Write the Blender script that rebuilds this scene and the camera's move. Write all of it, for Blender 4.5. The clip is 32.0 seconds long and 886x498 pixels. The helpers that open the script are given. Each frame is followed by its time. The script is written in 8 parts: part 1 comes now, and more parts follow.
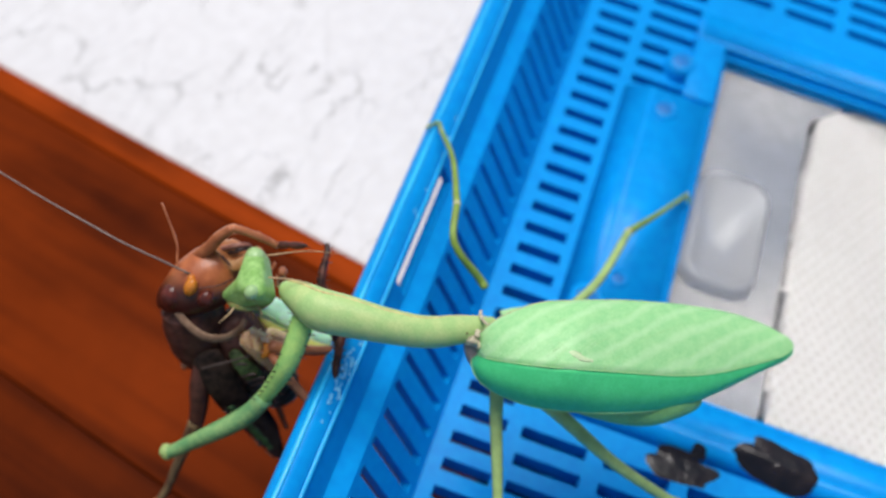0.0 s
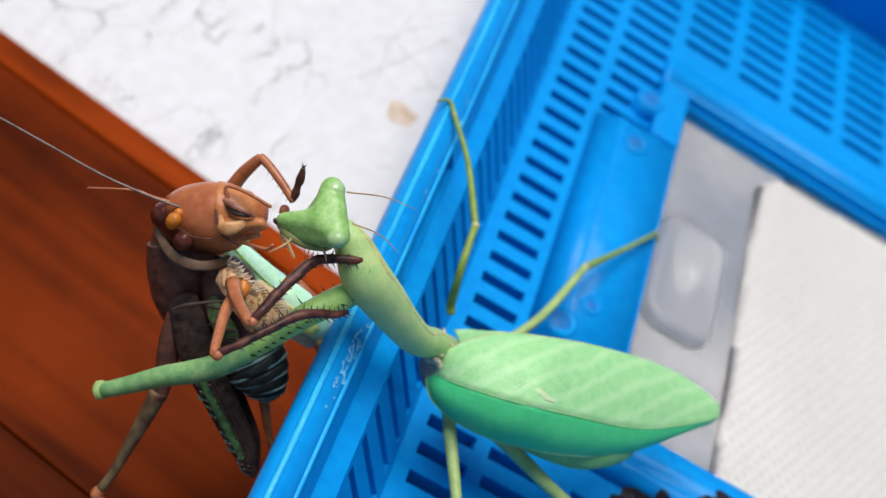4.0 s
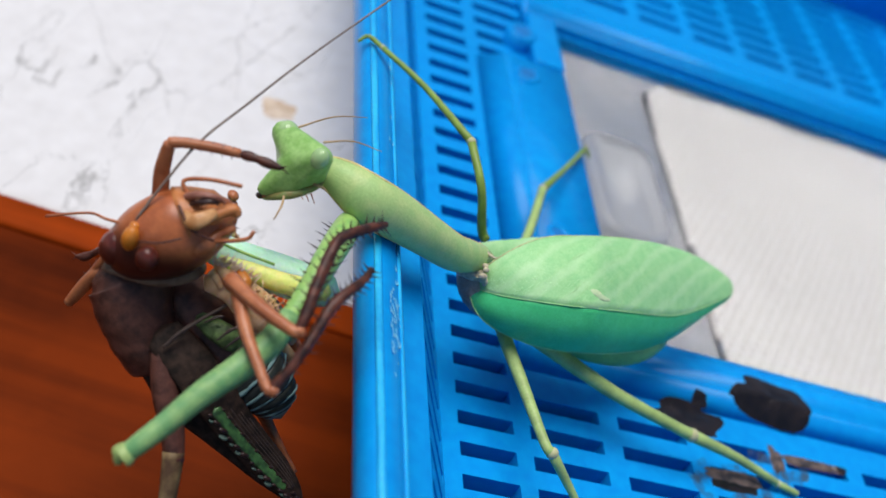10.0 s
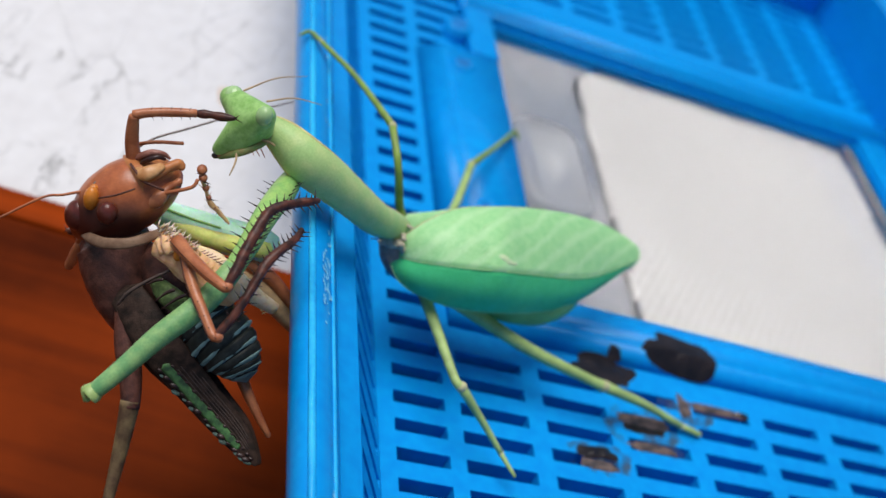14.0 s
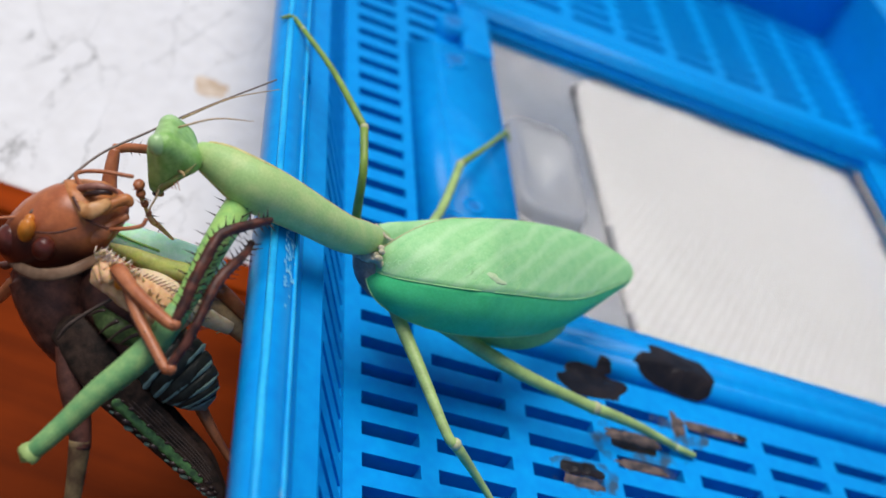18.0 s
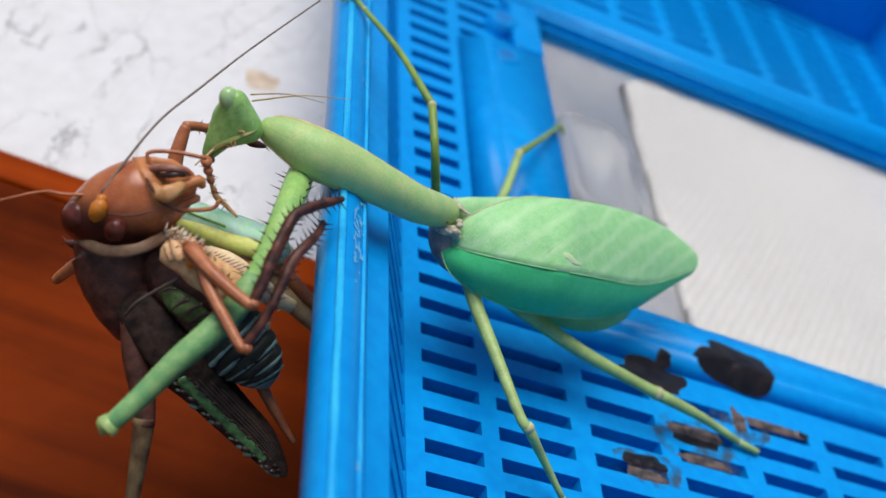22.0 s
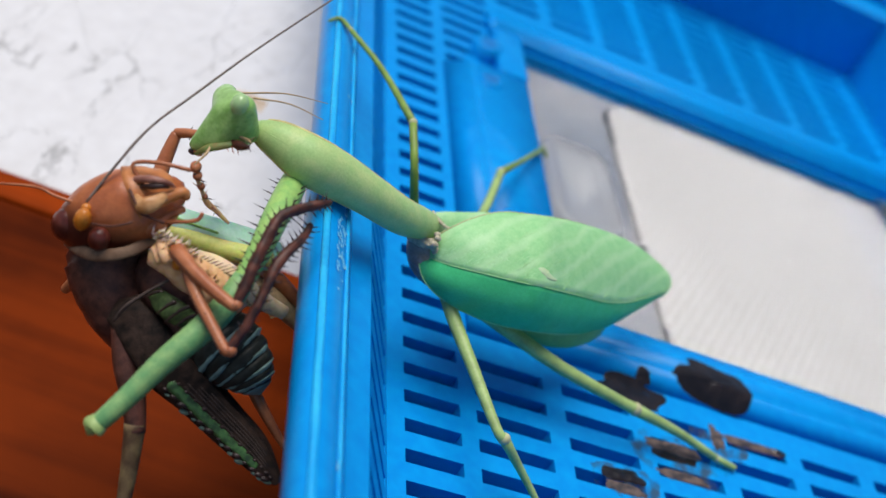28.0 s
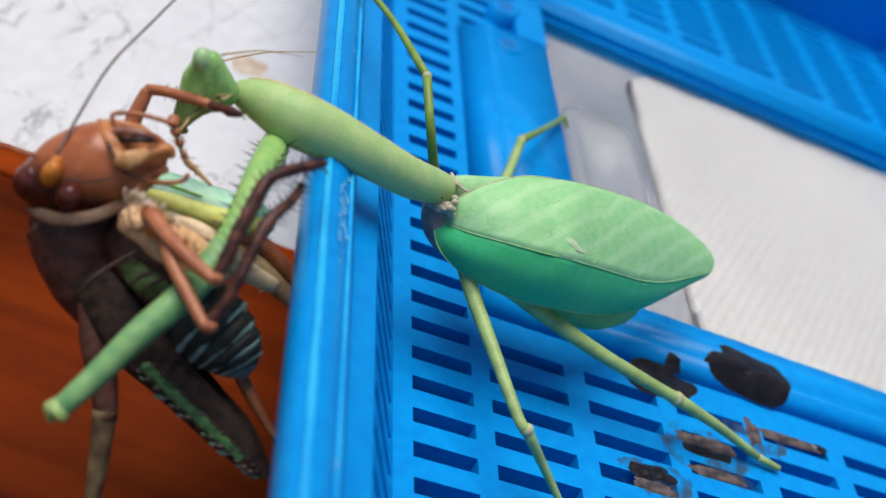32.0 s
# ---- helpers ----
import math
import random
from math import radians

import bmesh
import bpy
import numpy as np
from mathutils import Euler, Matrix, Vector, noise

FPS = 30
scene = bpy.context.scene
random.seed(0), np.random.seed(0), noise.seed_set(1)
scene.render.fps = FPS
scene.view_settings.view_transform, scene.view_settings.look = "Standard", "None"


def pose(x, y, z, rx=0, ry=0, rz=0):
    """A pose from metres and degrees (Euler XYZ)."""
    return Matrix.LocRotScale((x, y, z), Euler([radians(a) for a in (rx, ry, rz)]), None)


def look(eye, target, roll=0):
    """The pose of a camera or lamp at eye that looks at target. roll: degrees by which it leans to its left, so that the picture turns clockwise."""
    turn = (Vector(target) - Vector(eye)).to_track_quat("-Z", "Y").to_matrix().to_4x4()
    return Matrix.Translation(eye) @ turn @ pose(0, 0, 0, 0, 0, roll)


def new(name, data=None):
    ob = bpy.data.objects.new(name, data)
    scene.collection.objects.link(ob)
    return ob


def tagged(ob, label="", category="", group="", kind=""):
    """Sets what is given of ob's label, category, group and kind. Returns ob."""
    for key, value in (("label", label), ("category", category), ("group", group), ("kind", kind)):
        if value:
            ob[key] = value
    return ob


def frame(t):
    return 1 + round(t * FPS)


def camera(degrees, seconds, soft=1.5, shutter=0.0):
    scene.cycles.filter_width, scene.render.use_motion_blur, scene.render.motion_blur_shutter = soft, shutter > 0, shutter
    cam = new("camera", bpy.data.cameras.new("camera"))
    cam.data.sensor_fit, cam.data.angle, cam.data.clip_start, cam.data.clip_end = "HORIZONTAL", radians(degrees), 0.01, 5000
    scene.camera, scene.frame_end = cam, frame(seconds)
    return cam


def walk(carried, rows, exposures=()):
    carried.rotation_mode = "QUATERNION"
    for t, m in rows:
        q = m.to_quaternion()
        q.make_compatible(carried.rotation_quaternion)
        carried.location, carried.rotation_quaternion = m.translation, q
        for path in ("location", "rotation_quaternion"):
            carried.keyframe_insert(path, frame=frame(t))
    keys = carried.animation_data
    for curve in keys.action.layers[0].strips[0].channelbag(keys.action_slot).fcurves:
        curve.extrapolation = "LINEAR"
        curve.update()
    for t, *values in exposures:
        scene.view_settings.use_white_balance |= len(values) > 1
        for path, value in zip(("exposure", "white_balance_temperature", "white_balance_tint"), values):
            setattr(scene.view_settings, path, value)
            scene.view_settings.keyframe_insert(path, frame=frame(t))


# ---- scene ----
# One unit of the plan is 1.3 mm; the tray's slotted floor lies at z = 0 of the plan.
S, LIFT = 0.0013, 80
FIELD = 42.95
CAMERA_ROWS = [
    (0, -2.31, -72.49, 133.06, 33.318, -8.840, 17.974),
    (0.5, -17.59, -79.40, 125.07, 33.213, -14.617, 18.635),
    (1, -24.25, -76.76, 113.28, 33.782, -17.940, 18.847),
    (1.5, -26.01, -74.89, 102.22, 34.151, -19.941, 19.098),
    (2, -25.32, -76.90, 105.04, 34.619, -22.229, 19.333),
    (2.5, -25.46, -78.47, 107.53, 35.133, -23.165, 19.090),
    (3, -26.17, -78.24, 109.73, 35.306, -24.249, 19.006),
    (3.5, -27.47, -78.35, 109.61, 35.437, -24.841, 18.735),
    (5.5, -27.80, -76.05, 106.19, 34.874, -25.932, 18.501),
    (6, -29.50, -75.33, 104.82, 34.566, -25.824, 17.903),
    (6.5, -29.02, -74.78, 102.54, 34.595, -26.073, 17.523),
    (7, -31.77, -71.85, 95.82, 35.521, -26.217, 15.305),
    (7.5, -30.11, -74.57, 94.61, 37.570, -25.537, 11.854),
    (8, -31.79, -82.01, 95.66, 40.651, -23.733, 6.899),
    (8.5, -36.68, -82.21, 83.95, 42.361, -22.826, 2.664),
    (9, -43.71, -81.82, 83.16, 44.412, -23.995, -0.911),
    (9.5, -41.93, -83.58, 83.79, 45.983, -23.430, -2.170),
    (10, -41.92, -80.49, 83.97, 47.250, -23.161, -3.423),
    (10.5, -41.49, -75.56, 81.98, 47.449, -23.382, -4.253),
    (11, -41.75, -81.36, 86.90, 47.281, -23.149, -4.253),
    (11.5, -42.03, -89.60, 93.13, 46.894, -22.866, -4.338),
    (12, -44.21, -97.76, 96.57, 47.274, -22.569, -4.535),
    (12.5, -44.38, -98.17, 95.76, 47.202, -22.537, -4.823),
    (13, -44.00, -94.27, 86.87, 48.239, -25.548, -4.913),
    (13.5, -41.56, -96.28, 93.57, 47.606, -23.135, -5.144),
    (14, -40.94, -92.91, 92.46, 47.676, -23.355, -5.049),
    (14.5, -40.69, -92.43, 92.27, 47.590, -23.271, -5.071),
    (16.5, -40.32, -94.32, 79.92, 50.959, -26.626, -4.988),
    (17, -41.06, -90.69, 79.81, 51.506, -26.432, -4.938),
    (17.5, -39.71, -90.03, 78.60, 50.247, -25.210, -3.981),
    (18, -34.50, -89.35, 83.81, 49.083, -24.871, -3.717),
    (18.5, -35.42, -89.92, 83.77, 48.825, -24.375, -3.222),
    (19, -35.38, -91.00, 80.72, 49.030, -23.742, -2.658),
    (19.5, -35.67, -91.01, 80.04, 49.138, -24.203, -2.780),
    (20, -35.82, -92.13, 79.95, 49.385, -24.177, -2.572),
    (20.5, -35.80, -92.17, 80.18, 49.478, -24.411, -2.677),
    (21, -35.79, -92.23, 80.66, 49.537, -24.541, -2.605),
    (21.5, -36.70, -91.59, 79.40, 49.599, -24.705, -2.599),
    (22, -36.96, -90.34, 78.15, 49.682, -24.646, -2.498),
    (22.5, -35.58, -88.39, 76.44, 49.640, -24.947, -2.623),
    (23, -33.45, -88.55, 76.91, 49.858, -24.415, -2.483),
    (23.5, -34.58, -85.88, 78.02, 50.023, -25.181, -2.798),
    (24, -36.78, -86.83, 78.75, 50.109, -25.343, -2.923),
    (24.5, -35.71, -89.22, 78.98, 50.425, -25.242, -2.968),
    (25, -36.76, -91.87, 79.91, 50.817, -24.944, -2.907),
    (25.5, -37.26, -93.43, 80.76, 50.705, -25.169, -2.906),
    (27.5, -37.00, -93.56, 78.25, 51.324, -25.448, -2.802),
    (28, -36.36, -93.33, 77.95, 51.576, -25.407, -2.677),
    (28.5, -36.92, -92.62, 77.08, 51.125, -25.419, -2.329),
    (29, -35.89, -92.30, 74.89, 51.196, -25.378, -2.338),
    (29.5, -35.16, -91.06, 73.57, 50.952, -25.341, -2.049),
    (30, -34.56, -88.32, 72.53, 50.744, -25.514, -2.056),
    (30.5, -34.22, -86.30, 71.74, 50.374, -25.825, -1.976),
    (31, -33.89, -86.60, 71.70, 50.665, -25.617, -1.934),
    (31.5, -33.79, -85.58, 71.58, 50.471, -25.828, -2.132),
    (32, -33.07, -85.42, 70.37, 50.563, -25.603, -1.984),
]


def at(x, y, z, rx=0, ry=0, rz=0):
    return pose(x * S, y * S, (z + LIFT) * S, rx, ry, rz)


cam = camera(FIELD, 32.0)
cam.data.dof.use_dof, cam.data.dof.focus_distance, cam.data.dof.aperture_fstop = True, 0.137, 20.0
walk(cam, [(t, at(x, y, z, rx, ry, rz)) for t, x, y, z, rx, ry, rz in CAMERA_ROWS], [(0, 0.04), (8, 0.0), (11, -0.08), (32, -0.08)])

# ---- light ----
SUN_EL, SUN_AZ = 72, -55
world = bpy.data.worlds.new("world")
scene.world = world
world.use_nodes = True
sky = world.node_tree.nodes.new("ShaderNodeTexSky")
sky.sky_type, sky.sun_disc = "NISHITA", False
sky.sun_elevation, sky.sun_rotation = radians(SUN_EL), radians(SUN_AZ)
bg = world.node_tree.nodes["Background"]
bg.inputs["Strength"].default_value = 0.095
world.node_tree.links.new(sky.outputs[0], bg.inputs[0])
sun = new("sun", bpy.data.lights.new("sun", "SUN"))
sun.data.energy, sun.data.angle, sun.data.color = 3.35, radians(40), (1.0, 0.95, 0.91)
sun.matrix_world = look((0, 0, 2), (0 - math.sin(radians(SUN_AZ)) * math.cos(radians(SUN_EL)), -math.cos(radians(SUN_AZ)) * math.cos(radians(SUN_EL)), 2 - math.sin(radians(SUN_EL))))
scene.view_settings.exposure = 0.0


# ---- materials ----
def material(name, base, rough=0.5, spread=0.15, scale=60.0, bump=0.1, bump_scale=400.0, sub=0.0, coat=0.0, second=None, blend_scale=None, metal=0.0, spec=0.5, fine=1.0):
    """Two-scale procedural surface: base colour varied by broad stains and fine grain, with fine relief."""
    m = bpy.data.materials.new(name)
    m.use_nodes = True
    nt = m.node_tree
    p = nt.nodes["Principled BSDF"]
    co = nt.nodes.new("ShaderNodeTexCoord")
    n1, n2 = nt.nodes.new("ShaderNodeTexNoise"), nt.nodes.new("ShaderNodeTexNoise")
    n1.inputs["Scale"].default_value, n2.inputs["Scale"].default_value = (blend_scale or scale) * fine, bump_scale * fine
    n1.inputs["Detail"].default_value = n2.inputs["Detail"].default_value = 4
    for n in (n1, n2):
        nt.links.new(co.outputs["Object"], n.inputs["Vector"])
    ramp = nt.nodes.new("ShaderNodeValToRGB")
    lo = second or tuple(c * (1 - spread) for c in base)
    hi = base if second else tuple(min(1, c * (1 + spread)) for c in base)
    ramp.color_ramp.elements[0].position, ramp.color_ramp.elements[1].position = 0.36, 0.64
    ramp.color_ramp.elements[0].color, ramp.color_ramp.elements[1].color = (*lo, 1), (*hi, 1)
    nt.links.new(n1.outputs["Fac"], ramp.inputs["Fac"])
    mix = nt.nodes.new("ShaderNodeMixRGB")
    mix.blend_type, mix.inputs["Fac"].default_value = "OVERLAY", 0.25
    nt.links.new(ramp.outputs["Color"], mix.inputs["Color1"])
    nt.links.new(n2.outputs["Fac"], mix.inputs["Color2"])
    nt.links.new(mix.outputs["Color"], p.inputs["Base Color"])
    b = nt.nodes.new("ShaderNodeBump")
    b.inputs["Strength"].default_value, b.inputs["Distance"].default_value = min(1.0, bump * fine ** 0.5), 0.0005 / fine
    nt.links.new(n2.outputs["Fac"], b.inputs["Height"])
    nt.links.new(b.outputs["Normal"], p.inputs["Normal"])
    p.inputs["Roughness"].default_value, p.inputs["Metallic"].default_value = rough, metal
    p.inputs["Specular IOR Level"].default_value = spec
    p.inputs["Coat Weight"].default_value = coat
    p.inputs["Coat Roughness"].default_value = 0.15
    if sub:
        p.inputs["Subsurface Weight"].default_value = sub
        p.inputs["Subsurface Radius"].default_value = (0.0012, 0.0016, 0.0006)
        p.inputs["Subsurface Scale"].default_value = 1.0
    return m


BLUE = material("blue_plastic", (0.002, 0.285, 0.72), 0.29, 0.06, 25, 0.05, 500, spec=0.14)
BLUE_SHADE = material("blue_plastic_shade", (0.004, 0.17, 0.50), 0.4, 0.1, 25, 0.05, 500)
WING = material("green_wing", (0.36, 0.68, 0.30), 0.45, 0.10, 160, 0.08, 900, second=(0.29, 0.63, 0.26), spec=0.3, fine=4.0)
# Turned-down side of the wing: shade and blue reflection put into its green.
SHADED_WING = material("green_wing_shaded", (0.075, 0.60, 0.22), 0.42, 0.10, 160, 0.06, 900, second=(0.06, 0.55, 0.19), spec=0.3, fine=4.0)
BELLY = material("yellow_green_belly", (0.22, 0.50, 0.16), 0.5, 0.1, 120, 0.1, 700, spec=0.3, fine=4.0)
THORAX = material("green_thorax", (0.48, 0.62, 0.24), 0.45, 0.14, 120, 0.12, 900, second=(0.38, 0.58, 0.21), spec=0.3, fine=4.0)
HEADG = material("green_head", (0.34, 0.57, 0.18), 0.36, 0.15, 240, 0.1, 800, second=(0.22, 0.44, 0.10), spec=0.35, fine=4.0)
EYEG = material("pale_green_eye", (0.38, 0.58, 0.25), 0.2, 0.08, 200, 0.02, 900, coat=0.12)
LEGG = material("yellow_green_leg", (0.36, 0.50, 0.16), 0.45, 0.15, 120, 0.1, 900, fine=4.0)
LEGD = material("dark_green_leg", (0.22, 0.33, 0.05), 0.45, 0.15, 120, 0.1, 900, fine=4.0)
ARMG = material("bright_green_arm", (0.36, 0.58, 0.16), 0.42, 0.12, 160, 0.12, 900, second=(0.25, 0.50, 0.14), spec=0.3, fine=4.0)
# Forearm green darkened to carry the shade of its lower side.
ARM_SHADE = material("shaded_green_forearm", (0.27, 0.46, 0.17), 0.42, 0.12, 160, 0.12, 900, second=(0.14, 0.34, 0.13), spec=0.3, fine=4.0)
JOINT = material("pale_joint", (0.50, 0.50, 0.26), 0.5, 0.15, 150, 0.15, 700, fine=4.0)
SPINE = material("dark_spine", (0.035, 0.015, 0.012), 0.4, 0.2, 200, 0.1, 900)
RUST = material("rust_brown_shell", (0.46, 0.138, 0.046), 0.30, 0.25, 160, 0.08, 700, second=(0.36, 0.098, 0.031), spec=0.5, fine=4.0)
RUST_LEG = material("rust_leg", (0.50, 0.18, 0.074), 0.34, 0.25, 120, 0.15, 800, second=(0.36, 0.11, 0.042), spec=0.45, fine=4.0)
DARK = material("dark_brown_shell", (0.135, 0.052, 0.036), 0.40, 0.4, 160, 0.3, 900, second=(0.055, 0.023, 0.017), spec=0.3, fine=4.0)
SHIN = material("dark_red_brown_shin", (0.13, 0.040, 0.024), 0.4, 0.35, 200, 0.2, 900, second=(0.03, 0.012, 0.010), spec=0.3, fine=4.0)
EYEB = material("brown_eye", (0.105, 0.022, 0.014), 0.3, 0.3, 800, 0.02, 3000, spec=0.4)
ORANGE = material("orange_spot", (0.62, 0.20, 0.02), 0.35, 0.15, 160, 0.05, 800, fine=4.0)
CREAM = material("taupe_collar", (0.24, 0.15, 0.095), 0.45, 0.2, 160, 0.12, 800, second=(0.16, 0.09, 0.055), fine=4.0, spec=0.12)
FLESH = material("pale_orange_underside", (0.82, 0.52, 0.29), 0.5, 0.25, 200, 0.35, 500, second=(0.68, 0.36, 0.17), sub=0.4, spec=0.2, fine=4.0)
TAN = material("tan_leg", (0.48, 0.32, 0.16), 0.5, 0.2, 130, 0.12, 800, fine=4.0)
TEAL = material("mint_grey_band", (0.20, 0.32, 0.30), 0.45, 0.2, 130, 0.1, 800, fine=4.0, spec=0.2)
BLACKWING = material("dark_wing", (0.055, 0.033, 0.024), 0.55, 0.4, 220, 0.3, 900, second=(0.018, 0.013, 0.010), spec=0.12, fine=4.0)
STRIPE = material("green_stripe", (0.10, 0.25, 0.07), 0.4, 0.25, 260, 0.1, 800, second=(0.03, 0.07, 0.025), fine=4.0)
DIRT = material("dark_dirt", (0.020, 0.014, 0.013), 0.26, 0.6, 300, 0.35, 500, second=(0.006, 0.005, 0.006))
FILM = material("dried_mud_film", (0.05, 0.075, 0.08), 0.6, 0.3, 300, 0.3, 500, second=(0.015, 0.07, 0.12))
_nt = FILM.node_tree
_n, _r = _nt.nodes.new("ShaderNodeTexNoise"), _nt.nodes.new("ShaderNodeMapRange")
_n.inputs["Scale"].default_value, _n.inputs["Detail"].default_value = 330, 5
_r.inputs["From Min"].default_value, _r.inputs["From Max"].default_value, _r.inputs["To Max"].default_value = 0.46, 0.66, 0.62
_nt.links.new(_nt.nodes["Texture Coordinate"].outputs["Object"], _n.inputs["Vector"])
_nt.links.new(_n.outputs["Fac"], _r.inputs["Value"])
_nt.links.new(_r.outputs["Result"], _nt.nodes["Principled BSDF"].inputs["Alpha"])
DRYDIRT = material("dry_dirt", (0.15, 0.105, 0.088), 0.75, 0.3, 700, 0.6, 900, second=(0.030, 0.028, 0.034))
LINER = material("grey_liner", (0.27, 0.265, 0.26), 0.4, 0.10, 22, 0.03, 300, second=(0.15, 0.16, 0.18), spec=0.3)
GROUND = material("dark_table", (0.03, 0.010, 0.006), 0.6, 0.3, 8, 0.1, 90)
MINT = material("pale_mint_arm", (0.58, 0.97, 0.68), 0.4, 0.08, 200, 0.08, 800, sub=0.8, spec=0.3, fine=4.0)
YELLOW = material("yellow_green_underside", (0.84, 0.94, 0.26), 0.45, 0.12, 200, 0.1, 800, sub=0.8, spec=0.3, fine=4.0)
VEIN = material("pale_vein", (0.36, 0.66, 0.28), 0.45, 0.1, 200, 0.05, 900, spec=0.3)
NAVY = material("dark_teal_band", (0.030, 0.034, 0.030), 0.4, 0.3, 200, 0.1, 800, fine=4.0, spec=0.2)
MARGIN = material("pale_thorax_margin", (0.60, 0.52, 0.22), 0.45, 0.15, 200, 0.1, 800, spec=0.3, fine=4.0)
TAUPE = material("taupe_vein", (0.085, 0.06, 0.05), 0.55, 0.2, 200, 0.1, 800, fine=4.0, spec=0.15)
SLATE = material("slate_brown_underside", (0.32, 0.27, 0.23), 0.5, 0.2, 200, 0.1, 800, fine=4.0, spec=0.2)
SHANK = material("olive_brown_shank", (0.22, 0.15, 0.07), 0.5, 0.25, 130, 0.15, 800, second=(0.09, 0.05, 0.028), fine=4.0, spec=0.2)
PALE = material("pale_cream_membrane", (0.66, 0.58, 0.42), 0.55, 0.2, 400, 0.6, 1200, second=(0.42, 0.37, 0.26), fine=4.0, spec=0.2)
CHEST = material("pale_cream_underside", (0.86, 0.70, 0.48), 0.5, 0.2, 200, 0.3, 500, second=(0.76, 0.54, 0.32), sub=0.5, spec=0.2, fine=4.0)
PLATE = material("yellow_green_plate", (0.12, 0.19, 0.06), 0.45, 0.2, 200, 0.2, 800, second=(0.035, 0.05, 0.02), fine=4.0, spec=0.2)
FLECK = material("grey_green_fleck", (0.10, 0.15, 0.12), 0.5, 0.3, 200, 0.2, 800, fine=4.0, spec=0.15)
NET = material("pale_wing_net", (0.44, 0.73, 0.37), 0.5, 0.1, 200, 0.05, 900, spec=0.2)
SCAR = material("pale_yellow_scar", (0.50, 0.64, 0.36), 0.5, 0.1, 200, 0.2, 900, fine=4.0, spec=0.2)
MAUVE = material("dull_pink_lip", (0.38, 0.17, 0.12), 0.36, 0.25, 200, 0.15, 800, second=(0.24, 0.09, 0.06), spec=0.4, fine=4.0)
WEDGE = material("pale_tan_wedge", (0.62, 0.33, 0.14), 0.36, 0.2, 160, 0.1, 700, second=(0.46, 0.19, 0.06), spec=0.4, fine=4.0)
FEELER = material("grey_brown_feeler", (0.20, 0.15, 0.12), 0.5, 0.2, 300, 0.1, 800, fine=4.0)
OLIVE = material("olive_brown_jaw", (0.26, 0.20, 0.06), 0.45, 0.25, 200, 0.1, 800, second=(0.20, 0.30, 0.08), fine=4.0)
MAROON = material("maroon_nape", (0.22, 0.06, 0.03), 0.4, 0.25, 200, 0.12, 700, second=(0.13, 0.035, 0.02), fine=4.0)
BEIGE = material("orange_face_plate", (0.56, 0.22, 0.075), 0.34, 0.2, 160, 0.1, 700, second=(0.44, 0.15, 0.045), spec=0.3, fine=4.0)
SCUFF = material("pale_scuff", (0.25, 0.62, 0.86), 0.35, 0.3, 900, 0.6, 2500, second=(0.03, 0.40, 0.80))
# Paler blue that paints the bright highlight lines along the rim.
CREST = material("blue_plastic_highlight", (0.03, 0.50, 0.86), 0.24, 0.1, 900, 0.1, 1500, second=(0.004, 0.34, 0.78), spec=0.35)
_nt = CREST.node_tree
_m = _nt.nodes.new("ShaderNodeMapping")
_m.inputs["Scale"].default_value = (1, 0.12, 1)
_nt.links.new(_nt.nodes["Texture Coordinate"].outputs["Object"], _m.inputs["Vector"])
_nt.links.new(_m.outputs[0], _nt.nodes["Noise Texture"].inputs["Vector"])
STAIN = material("brown_stain", (0.62, 0.50, 0.38), 0.7, 0.2, 260, 0.2, 500, second=(0.50, 0.36, 0.24))


